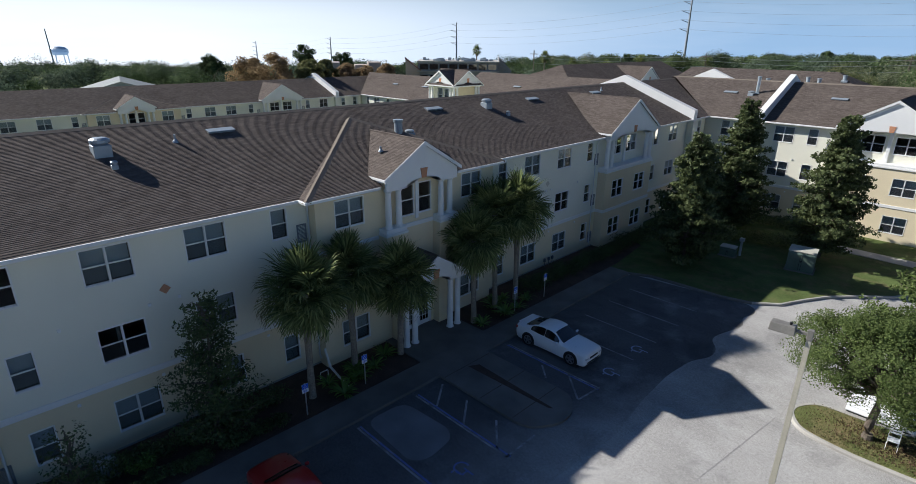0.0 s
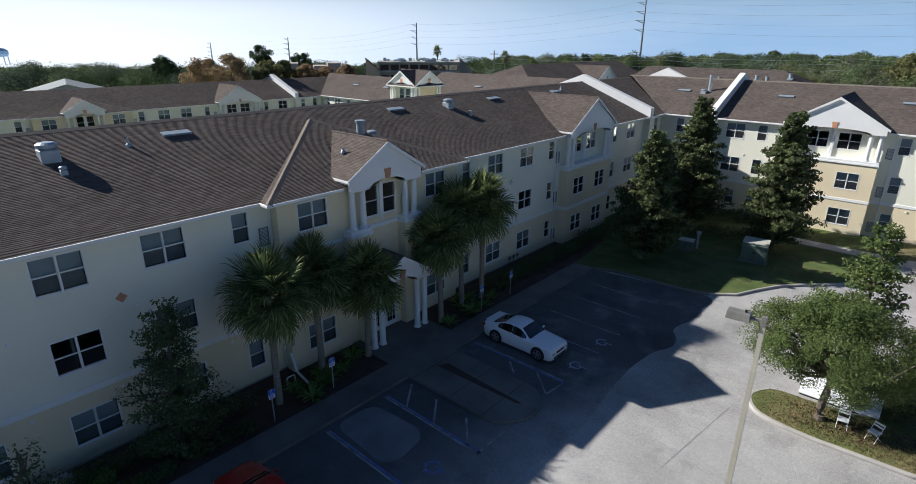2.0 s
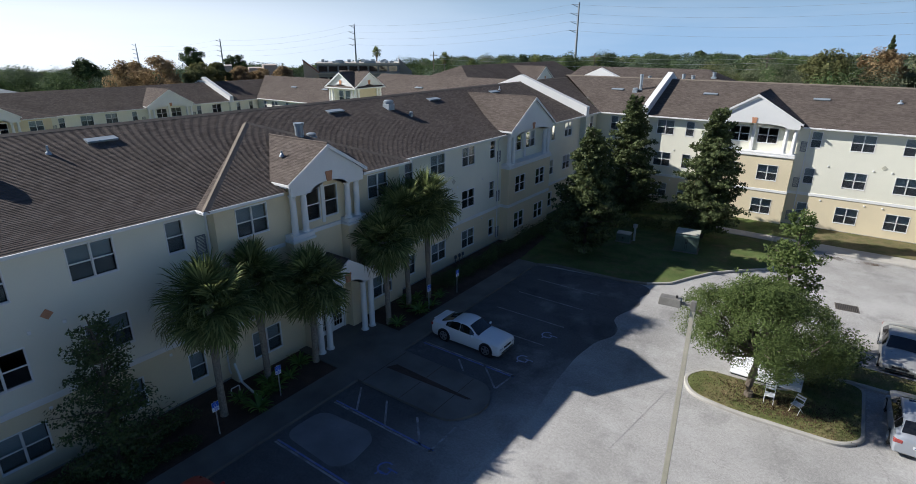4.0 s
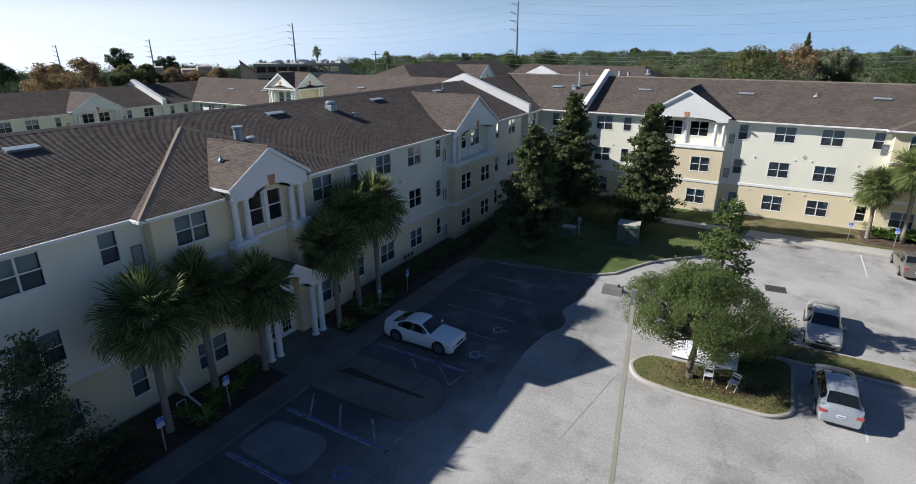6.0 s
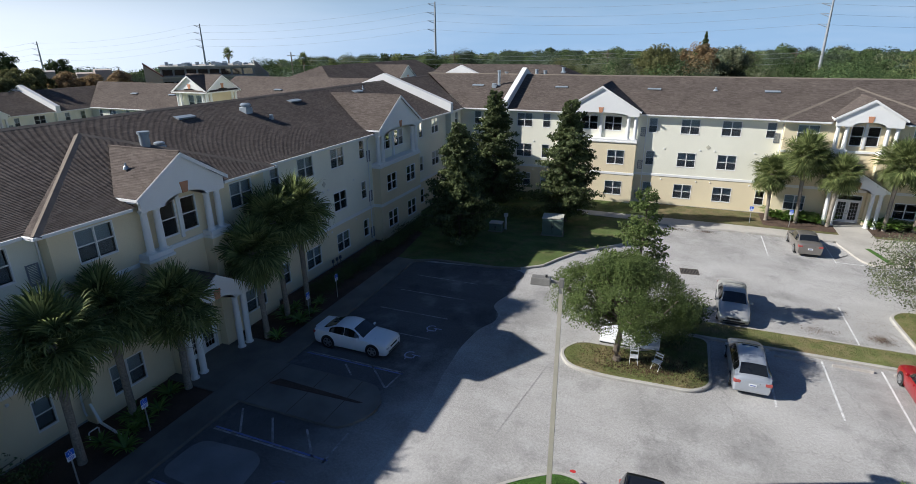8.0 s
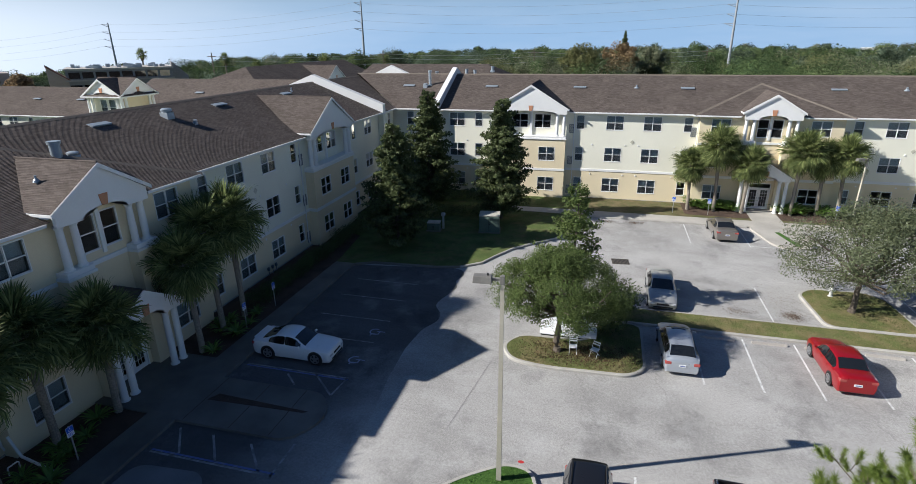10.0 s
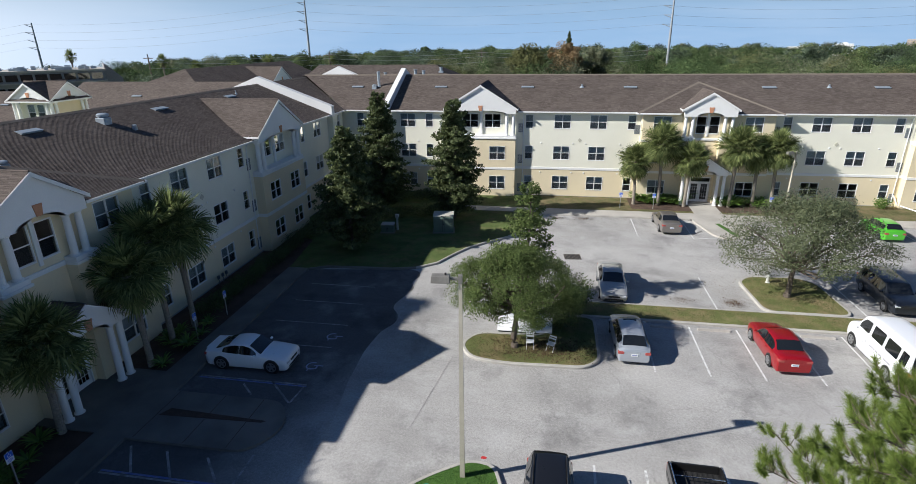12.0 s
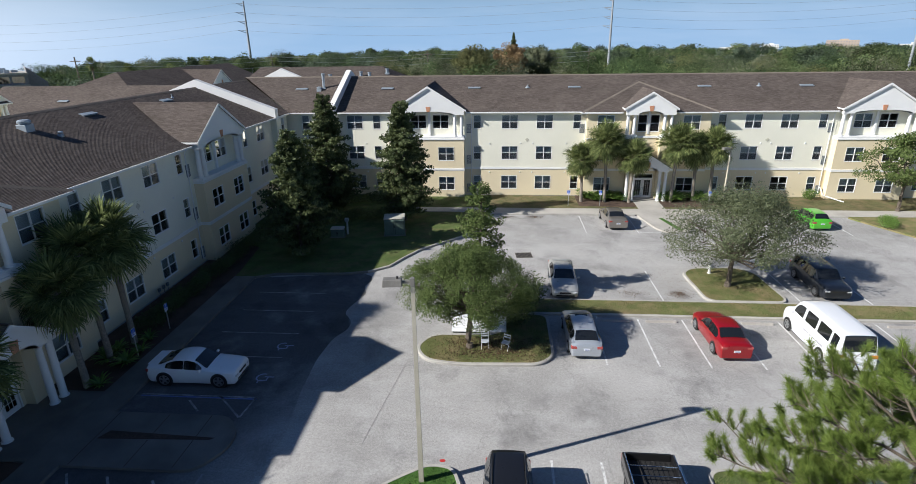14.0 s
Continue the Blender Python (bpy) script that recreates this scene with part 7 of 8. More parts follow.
def transformer(x, y, w, d, h, turn, label):
    t = thing("transformer_box", label, "utility box", pose(x, y, 0.1, 0, 0, turn))
    bm = bmesh.new()
    add_box(bm, (-w / 2 - 0.1, -d / 2 - 0.1, -0.05), (w / 2 + 0.1, d / 2 + 0.1, 0.07), 0.02)
    part("plinth", bm, M_SHADECONC, t)
    bm = bmesh.new()
    add_prism(bm, [(-w / 2, -d / 2, 0.08), (-w / 2, d / 2, 0.08), (-w / 2, d / 2, h), (-w / 2, -d / 2 + 0.1, h - 0.06), (-w / 2, -d / 2, h - 0.2)], (w, 0, 0))
    part("cabinet", bm, M_UTIL, t)
    bm = bmesh.new()
    add_prism(bm, [(-w / 2 - 0.03, -d / 2 + 0.06, h - 0.04), (-w / 2 - 0.03, d / 2 + 0.03, h + 0.002), (-w / 2 - 0.03, d / 2 + 0.03, h + 0.05), (-w / 2 - 0.03, -d / 2 + 0.06, h + 0.02)], (w + 0.06, 0, 0))
    part("lid", bm, M_UTILTOP, t, "pale tan lid")
    bm = bmesh.new()
    for s in (-1, 1):
        add_box(bm, (s * w * 0.04 - 0.012, -d / 2 - 0.012, 0.15), (s * w * 0.04 + 0.012, -d / 2 - 0.001, h - 0.25))
    add_box(bm, (-0.05, -d / 2 - 0.03, h * 0.5), (0.05, -d / 2 - 0.001, h * 0.5 + 0.12))
    part("door_seam", bm, M_BLACK, t)
    return t


transformer(13.8, 38.4, 1.75, 1.5, 1.55, 8, "dark green transformer box with a pale lid on the lawn")
transformer(8.9, 37.4, 1.1, 0.8, 0.75, 5, "small green utility box on a concrete slab")
t = thing("valve_post", "pale metal valve post beside the utility box", "post", pose(9.6, 38.0, 0.1))
bm = bmesh.new()
add_tube(bm, (0, 0, -0.1), (0, 0, 1.3), 0.10, 0.09, 10)
part("post", bm, M_METAL, t)
bm = bmesh.new()
add_box(bm, (-0.17, -0.13, 1.2), (0.17, 0.13, 1.5), 0.03)
part("cap", bm, M_METAL, t)

# hydrant on the oak island
M_HYD = surface("hydrant_paint", (0.62, 0.62, 0.58), 0.5, 2, 20)
t = thing("fire_hydrant", "off-white fire hydrant on the oak island", "hydrant", pose(38.25, 30.4, 0.12))
bm = bmesh.new()
add_lathe(bm, [(0.15, -0.05), (0.15, 0.05), (0.10, 0.07), (0.10, 0.5), (0.14, 0.52), (0.14, 0.56), (0.11, 0.6), (0.07, 0.70), (0.03, 0.74)], 12)
part("barrel", bm, M_HYD, t)
for a in (0, 90, 180):
    bm = bmesh.new()
    d = Vector((math.cos(radians(a)), math.sin(radians(a)), 0))
    add_tube(bm, d * 0.09 + Vector((0, 0, 0.4)), d * 0.2 + Vector((0, 0, 0.4)), 0.055, seg=8)
    part("outlet", bm, M_HYD, t)

# white storage bin behind the oak
M_WHITEBOARD = surface("white_boards", (0.78, 0.79, 0.80), 0.5, 1, 20, 0.06)
t = thing("storage_shed", "low white boarded shed behind the oak", "shed", pose(21.95, 21.05, 0.0))
bm = bmesh.new()
add_prism(bm, [(-1.5, 0.10, 0.0), (-1.5, 1.36, 0.0), (-1.5, 1.36, 0.68), (-1.5, 0.10, 0.12)], (3.0, 0, 0))
part("box", bm, M_WHITEBOARD, t)
# near-black strip stands in for the shade under the boards
bm = bmesh.new()
add_box(bm, (-1.55, 0.04, 0.02), (1.55, 0.10, 0.09))
part("sill", bm, M_DARK, t)
for i in range(6):
    bm = bmesh.new()
    f = i / 6
    add_prism(bm, [(-1.6, 0.02 + 1.4 * f, 0.10 + 0.62 * f), (-1.6, 0.02 + 1.4 * (f + 0.16), 0.10 + 0.62 * (f + 0.16)), (-1.6, 0.02 + 1.4 * (f + 0.16), 0.135 + 0.62 * (f + 0.16)), (-1.6, 0.02 + 1.4 * f, 0.145 + 0.62 * f)], (3.2, 0, 0))
    part("roof_board", bm, M_WHITEBOARD, t)


def folding_chair(x, y, turn):
    t = thing("folding_chair", "white slatted folding chair on the dry grass", "chair", pose(x, y, 0.13, 0, 0, turn), "chairs under the oak")
    for s in (-1, 1):
        bm = bmesh.new()
        add_tube(bm, (s * 0.2, -0.22, 0), (s * 0.2, 0.22, 0.85), 0.012, seg=6)
        part("back_leg", bm, M_SIGNWHITE, t)
        bm = bmesh.new()
        add_tube(bm, (s * 0.18, 0.25, 0), (s * 0.18, -0.2, 0.45), 0.012, seg=6)
        part("front_leg", bm, M_SIGNWHITE, t)
    for i in range(5):
        bm = bmesh.new()
        add_box(bm, (-0.2, -0.22 + i * 0.085, 0.44), (0.2, -0.22 + i * 0.085 + 0.065, 0.458))
        part("seat_slat", bm, M_SIGNWHITE, t)
    for z, y0 in ((0.66, 0.115), (0.77, 0.17)):
        bm = bmesh.new()
        add_box(bm, (-0.2, y0, z), (0.2, y0 + 0.02, z + 0.075))
        part("back_slat", bm, M_SIGNWHITE, t)
    return t


folding_chair(22.35, 19.3, 5)
folding_chair(23.5, 19.2, -28)

# drain grate
t = thing("drain_grate", "rusty iron drain grate in the asphalt", "grate", pose(25.05, 33.74, 0.004, 0, 0, 6))
M_IRON = surface("rusty_iron", (0.10, 0.085, 0.07), 0.8, 2, 20, 0.3)
bm = bmesh.new()
for a, b in (((-0.65, -0.55, -0.02), (0.65, -0.48, 0.012)), ((-0.65, 0.48, -0.02), (0.65, 0.55, 0.012)), ((-0.65, -0.48, -0.02), (-0.58, 0.48, 0.012)), ((0.58, -0.48, -0.02), (0.65, 0.48, 0.012))):
    add_box(bm, a, b)
part("frame", bm, M_IRON, t)
# near-black plate stands in for the unlit depth below the bars
bm = bmesh.new()
add_box(bm, (-0.58, -0.48, -0.02), (0.58, 0.48, 0.003))
part("pit", bm, M_DARK, t)
for i in range(11):
    bm = bmesh.new()
    add_box(bm, (-0.54 + i * 0.102, -0.48, 0.003), (-0.50 + i * 0.102, 0.48, 0.012))
    part("bar", bm, M_IRON, t)

# red valve lid and teal cover by the lamp island
M_REDP = material("red_paint_mark", (0.45, 0.03, 0.03), 0.7)
flat("paint_mark", "red paint mark on the kerb of the lamp island", "road marking", [(20.85 + 0.13 * math.cos(i * 0.785), 10.62 + 0.09 * math.sin(i * 0.8)) for i in range(8)], 0.006, M_REDP)
t = thing("valve_cover", "teal round valve cover in the grass", "cover", pose(18.9, 8.5, 0.13))
bm = bmesh.new()
add_lathe(bm, [(0.22, -0.02), (0.22, 0.05), (0.19, 0.07), (0.02, 0.075)], 16)
part("lid", bm, surface("teal_lid", (0.03, 0.22, 0.20), 0.5, 2, 20), t)

# ---- roof fittings ----


def on_roof_a(x, y):
    return EAVE + (RIDGE_A - EAVE) * (0.45 - x) / 7.75


def on_roof_b(x, y):
    return EAVE + (RIDGE - EAVE) * (y - BY + 0.45) / 7.75


def roof_chimney(x, y, z, h, r, label, square=False):
    t = thing("roof_vent", label, "roof vent", pose(x, y, z - 0.1))
    bm = bmesh.new()
    if square:
        add_box(bm, (-r, -r, -0.2), (r, r, h * 0.62), 0.02)
        part("base", bm, M_METAL, t)
        bm = bmesh.new()
        add_lathe(bm, [(r * 0.85, h * 0.62), (r * 0.95, h * 0.7), (r * 1.15, h * 0.74), (r * 1.15, h * 0.9), (r * 0.8, h), (0.05, h * 1.02)], 16)
        part("cowl", bm, M_METAL, t)
    else:
        add_lathe(bm, [(r, -0.2), (r, h * 0.86), (r * 1.22, h * 0.88), (r * 1.25, h), (0.03, h * 1.01)], 18)
        part("pipe", bm, M_METAL, t)
        bm = bmesh.new()
        add_box(bm, (-r * 1.5, -r * 1.5, -0.1), (r * 1.5, r * 1.5, 0.12))
        part("flashing", bm, M_METAL, t)
    return t


def ridge_vent(x, y, z, tilt, turn, label="low white metal slot vent on the roof", w=1.35):
    t = thing("slot_vent", label, "roof vent", pose(x, y, z, 0, 0, turn) @ pose(0, 0, 0, tilt), "slot vents")
    bm = bmesh.new()
    add_prism(bm, [(-w / 2, -0.22, 0.10), (-w / 2, -0.20, 0.125), (-w / 2, 0.26, 0.03), (-w / 2, 0.26, 0.0), (-w / 2, -0.18, 0.0), (-w / 2, -0.18, 0.09)], (w, 0, 0))
    part("hood", bm, M_METAL, t)
    return t


def pipe_vent(x, y, z, r=0.05, h=0.35):
    t = thing("vent_pipe", "short vent pipe on the shingle roof", "roof vent", pose(x, y, z), "vent pipes")
    bm = bmesh.new()
    add_tube(bm, (0, 0, -0.1), (0, 0, h), r, seg=10)
    part("pipe", bm, M_METAL, t)
    bm = bmesh.new()
    add_lathe(bm, [(r * 3, -0.04), (r * 2.2, 0.05), (r * 1.1, 0.12)], 10)
    part("collar", bm, M_METAL, t)
    return t


roof_chimney(-5.1, -1.17, on_roof_a(-5.1, 0), 0.80, 0.35, "square galvanised roof vent with a round cowl", True)
roof_chimney(-5.5, 24.05, on_roof_a(-5.5, 0), 0.70, 0.32, "square galvanised roof vent with a round cowl", True)
roof_chimney(-3.3, 13.9, on_roof_a(-3.3, 0), 1.14, 0.25, "tall round galvanised flue behind the gable")
roof_chimney(-3.3, 14.76, on_roof_a(-3.3, 0), 0.46, 0.25, "short round galvanised flue behind the gable", True)
for x, y in ((-3.9, -1.05), (-4.1, 24.94)):
    roof_chimney(x, y, on_roof_a(x, y), 0.42, 0.13, "small round metal roof vent", True)
for x, y in ((-5.4, 2.0), (-6.2, 41.0)):
    pipe_vent(x, y, on_roof_a(x, y))
pipe_vent(-0.7, 10.6, 10.55, 0.05, 0.25)
for y in (4.4, 19.1, 30.0, 39.5):
    ridge_vent(-5.9, y, on_roof_a(-5.9, y) + 0.03, 22.7, 90)
for x in (0.4, 10.3, 20.1, 31.1, 45.0, 55.6, 68.0):
    ridge_vent(x, BY + 4.4, on_roof_b(x, BY + 4.4) + 0.03, 22.7, 0)
for x in (26.0, 50.7):
    pipe_vent(x, BY + 4.5, on_roof_b(x, BY + 4.5), 0.09, 0.3)
roof_chimney(2.9, BY + 4.7, on_roof_b(0, BY + 4.7), 1.7, 0.16, "tall thin flue on the sunlit roof")
roof_chimney(2.5, BY + 4.2, on_roof_b(0, BY + 4.2), 0.5, 0.25, "square galvanised roof vent", True)


# ---- fittings on the walls ----
def wall_dot(parent, g, s, z, r=0.065):
    bm = bmesh.new()
    m = facing(g, s, 0, z)
    add_box(bm, (-r, -0.01, -r), (r, 0.06, r), 0.02)
    for v in bm.verts:
        v.co = m @ v.co
    part("vent_cap", bm, M_WHITE, parent)


def wall_diamond(parent, g, s, z, mat, r=0.22):
    bm = bmesh.new()
    add_prism(bm, [g(s - r, 0.03, z), g(s, 0.03, z - r), g(s + r, 0.03, z), g(s, 0.03, z + r)], g(0, -0.05, 0) - g(0, 0, 0))
    part("diamond", bm, mat, parent, "small diamond ornament")


M_DIAMOND = surface("grey_diamond", (0.55, 0.53, 0.42), 0.8, 2, 20)
for s in (-4.75, -0.55, -1.7, 3.0, 21.2, 24.6, 25.2, 28.6):
    wall_dot(bld_a, g_a, s, 6.0)
    wall_dot(bld_a, g_a, s, 2.75)
wall_diamond(bld_a, g_a, -1.03, 6.5, M_CORAL)
wall_diamond(bld_a, g_a, 24.75, 6.5, M_DIAMOND)
for s in (21.9, 25.2, 26.5, 30.0, 46.6, 49.9, 50.9, 54.3, 8.5):
    wall_dot(bld_b, g_b, s, 5.85)
    wall_dot(bld_b, g_b, s, 2.72)
wall_diamond(bld_b, g_b, 25.9, 6.2, M_DIAMOND)
wall_diamond(bld_b, g_b, 50.5, 6.2, M_DIAMOND)


def drain_extension(x0, y0, x1, y1, label):
    """A white flexible drain laid over the bed from a downpipe."""
    bm = bmesh.new()
    add_tube(bm, (x0, y0, 1.3), (x0 + (x1 - x0) * 0.2, y0 + (y1 - y0) * 0.2, 0.45), 0.06, seg=8)
    add_tube(bm, (x0 + (x1 - x0) * 0.2, y0 + (y1 - y0) * 0.2, 0.45), (x1, y1, 0.12), 0.06, seg=8)
    tagged(part("drain_pipe", bm, M_DOWNPIPE), label, "pipe")


drain_extension(0.75, 5.5, 3.2, 5.35, "white drain pipe leading from the shaded wall")
drain_extension(56.55, 51.3, 58.3, 49.6, "white drain pipe leading over the lawn")

# meters, condenser and pipework along the shaded wall
M_METER = surface("meter_grey", (0.16, 0.16, 0.16), 0.5, 2, 20)
for y in (24.72, 25.23, 25.68):
    t = thing("utility_meter", "small dark meter on a pipe against the shaded wall", "meter", pose(0.22, y, 0.1), "wall meters")
    bm = bmesh.new()
    add_tube(bm, (0, 0, -0.05), (0, 0, 0.42), 0.025, seg=8)
    part("pipe", bm, M_METER, t)
    bm = bmesh.new()
    add_box(bm, (-0.07, -0.1, 0.40), (0.07, 0.1, 0.66), 0.03)
    part("housing", bm, M_METER, t)
t = thing("air_conditioner", "grey outdoor condenser unit in the shaded bed", "air conditioner", pose(1.15, -4.55, 0.07))
bm = bmesh.new()
add_box(bm, (-0.38, -0.38, -0.03), (0.38, 0.38, 0.55), 0.05)
part("casing", bm, M_METAL, t)
bm = bmesh.new()
add_lathe(bm, [(0.33, 0.54), (0.35, 0.57), (0.31, 0.60), (0.29, 0.57)], 20)
part("fan_ring", bm, M_METAL, t)
bm = bmesh.new()
add_lathe(bm, [(0.28, 0.551), (0.05, 0.556)], 16)
part("fan_grille", bm, M_BLACK, t, "dark round fan grille")
t = thing("backflow_pipe", "small white bent pipe standing in the bed", "pipe", pose(1.3, 5.05, 0.05))
bm = bmesh.new()
add_path(bm, [(0, -0.22, -0.05), (0, -0.22, 0.32), (0, -0.18, 0.37), (0, 0.18, 0.37), (0, 0.22, 0.32), (0, 0.22, -0.05)], [0.03] * 6, 8)
part("pipe", bm, M_DOWNPIPE, t)

# ---- wings behind, and the distance ----
bld_c = thing("apartment_building", "cream apartment wing across the courtyard with dark shingle roof", "building", kind="structure")
facade(bld_c, g_c, -34.0, 10.8, [(-27, "double"), (-20, "double"), (-12.5, "narrow"), (-5.5, "double"), (-2.4, "narrow"), (2.0, "double"), (5.9, "double"), (9.4, "narrow")])
entry_bay(bld_c, g_c, 17.0, low=False, peak_n=-5.0, peak_z=11.1)
facade(bld_c, g_c, 23.2, 36.48, [(24.6, "narrow"), (27.9, "double"), (31.3, "double"), (34.7, "narrow")])
gable_bay(bld_c, g_c, 40.2)
facade(bld_c, g_c, 43.92, 57.0, [(45.4, "narrow"), (48.7, "double"), (53.0, "narrow"), (55.6, "narrow")])
roof_part(bld_c, [((-68.55, -34, EAVE), (-68.55, 56.85, EAVE), (-76.3, 64.6, RIDGE - 0.3), (-76.3, -34, RIDGE - 0.3)), ((-84, -34, EAVE), (-84, 72, EAVE), (-76.3, 64.6, RIDGE - 0.3), (-76.3, -34, RIDGE - 0.3))], gaps=[(14.5, 19.5), (36.6, 43.8)], axis=1)
for a, b in ((-34, 10.0), (23.9, 36.26), (44.14, 56.8)):
    eave_trim(bld_c, g_c, a, b)
firewall(bld_c, g_c, 51.1, 0.7, base=RIDGE - 0.1)
interior(bld_c, g_c, -34, 56.8)
bars(bld_c, "rear_wall", g_c, [(-34, 71, -14.85, -14.6, 0, EAVE)], M_CREAM)
bld_c.matrix_basis = pose(0, 0, -3.0)

bld_d = thing("apartment_building", "cream apartment wing closing the courtyard with brown shingle roof", "building", kind="structure")
facade(bld_d, g_d, -69.2, -46.0, [(-67.0, "narrow"), (-64.2, "double"), (-60.7, "narrow"), (-56.0, "double"), (-51.0, "double")])
roof_part(bld_d, [((-68.8, 56.85, EAVE), (-44.0, 56.85, EAVE), (-44.0, 64.6, 12.7), (-76.3, 64.6, 12.7)), ((-84, 72.3, EAVE), (-44, 72.3, EAVE), (-44, 64.6, 12.7), (-76.3, 64.6, 12.7))])
roof_part(bld_d, [((-44.0, 56.85, 10.4), (-16.0, 56.85, 10.4), (-16.0, 64.6, 14.1), (-44.0, 64.6, 14.1)), ((-44, 72.3, 10.4), (-16, 72.3, 10.4), (-16, 64.6, 14.1), (-44, 64.6, 14.1))])
bars(bld_d, "wall", g_d, [(-44.0, -16.0, -14.6, 0, 0, 10.35)], M_CREAM)
bm = bmesh.new()
add_prism(bm, [(-44.0, 56.9, 9.0), (-44.0, 56.9, 10.38), (-44.0, 64.6, 14.05), (-44.0, 72.2, 10.38), (-44.0, 72.2, 9.0)], (0.2, 0, 0))
part("gable_wall", bm, M_CREAM, bld_d)
eave_trim(bld_d, g_d, -68.6, -46.0)
interior(bld_d, g_d, -69, -46)
bld_d.matrix_basis = pose(0, 0, -2.9)
for x, y, z in ((-63.0, 61.0, 8.25), (-54.5, 61.0, 8.25), (-33.0, 61.0, 9.55), (-22.5, 61.0, 9.55)):
    ridge_vent(x, y, z, 24.5, 0, "low slot vent on the courtyard wing's roof")

# the corner pavilion with two gables
bld_p = thing("pavilion", "white corner pavilion with two gables and paired columns", "building", kind="structure")
PX, PY = -29.5, 44.0


def g_p1(s, n, z):
    return Vector((s, PY - n, z))


def g_p2(s, n, z):
    return Vector((PX + n, s, z))


for gg, cc, back in ((g_p1, PX - 2.55, -5.3), (g_p2, PY + 2.55, -5.3)):
    gable_front(bld_p, gg, cc, 2.5, 0.05, 10.45, 10.5, 11.0, 12.35, 1.45)
    gable_roof(bld_p, gg, cc, 2.85, 0.2, -5.2, back, 10.62, 12.5)
    for s in (-1, 1):
        for d in (1.75, 2.3):
            column(bld_p, gg, cc + s * d, -0.2, 7.7, 10.45, 0.17)
wall(bld_p, g_p1, PX - 5.1, PX - 0.55, 0.0, 10.9, -0.55, [hole(PX - 3.15, "tall", 8.5), hole(PX - 1.95, "tall", 8.5)], M_CREAM)
for s in (PX - 3.15, PX - 1.95):
    window(bld_p, g_p1, s, -0.55, 8.5, "tall")
bars(bld_p, "wall", g_p2, [(PY + 0.6, PY + 5.1, -0.75, -0.55, 0, 10.9)], M_TAN)
bars(bld_p, "rear_wall", g_p2, [(PY + 4.9, PY + 5.1, -5.1, -0.75, 0, 10.5), (PY + 0.8, PY + 4.9, -5.1, -4.9, 0, 10.5)], M_CREAM)

bld_e = thing("apartment_building", "farther apartment wings with dark shingle roofs and a white parapet", "building", kind="structure")
roof_part(bld_e, [((-27.5, 68, EAVE), (-27.5, 112, EAVE), (-35.2, 112, RIDGE), (-35.2, 75.5, RIDGE)), ((-42.8, 68, EAVE), (-42.8, 112, EAVE), (-35.2, 112, RIDGE), (-35.2, 75.5, RIDGE)), ((-42.8, 68, EAVE), (-27.5, 68, EAVE), (-35.2, 75.5, RIDGE), (-35.2, 75.5, RIDGE)),
                  ((-14.0, 66.5, 9.6), (11, 70.5, 9.6), (5, 79, 12.75), (-14.0, 79, 12.75)), ((-14.0, 87, 9.6), (11, 87, 9.6), (5, 79, 12.75), (-14.0, 79, 12.75)), ((11, 70.5, 9.6), (11, 87, 9.6), (5, 79, 12.75), (5, 79, 12.75))])
g_e = lambda s, n, z: Vector((-28 + n, s, z))
gable_front(bld_e, g_e, 92.0, 3.6, 0.9, 9.2, 9.22, 9.7, 11.8, 2.6)
gable_roof(bld_e, g_e, 92.0, 4.0, 1.0, -1.0, -6.5, 9.45, 12.0)
bars(bld_e, "wall", g_e, [(68, 112, -14.5, 0, 0, EAVE - 0.05)], M_CREAM)
bars(bld_e, "wall", lambda s, n, z: Vector((s, n, z)), [(-13.6, 10.6, 67, 86.5, 0, 9.5)], M_CREAM)
bm = bmesh.new()
add_prism(bm, [(-11.6, 69.6, 11.0), (-7.2, 69.6, 12.95), (-2.6, 69.6, 11.0), (-2.6, 69.6, 9.0), (-11.6, 69.6, 9.0)], (0, 0.6, 0))
part("firewall", bm, M_WHITE, bld_e, "white painted parapet")
for x, y, z, h in ((-1.5, 73.5, 11.0, 1.0), (2.6, 75.2, 11.5, 0.8), (4.0, 74.6, 11.3, 0.9), (6.3, 76.2, 11.9, 0.7)):
    roof_chimney(x, y, z, h, 0.22, "galvanised flue on a farther roof")

# the large flat-roofed block with its long rows of openings
M_FLAT = surface("grey_concrete_block", (0.30, 0.29, 0.29), 0.9, 0.1, 4, 0.15)
M_FLATROOF = surface("red_metal_roof", (0.24, 0.10, 0.075), 0.7, 0.3, 8, 0.15)
CX, CY = 22.8, -6.6


def far_pose(az, dist, z=0.0):
    """A place seen in a compass direction (degrees from +y towards +x) from the camera's stand, turned to face it."""
    a = radians(az)
    return pose(CX + dist * math.sin(a), CY + dist * math.cos(a), z, 0, 0, -az)


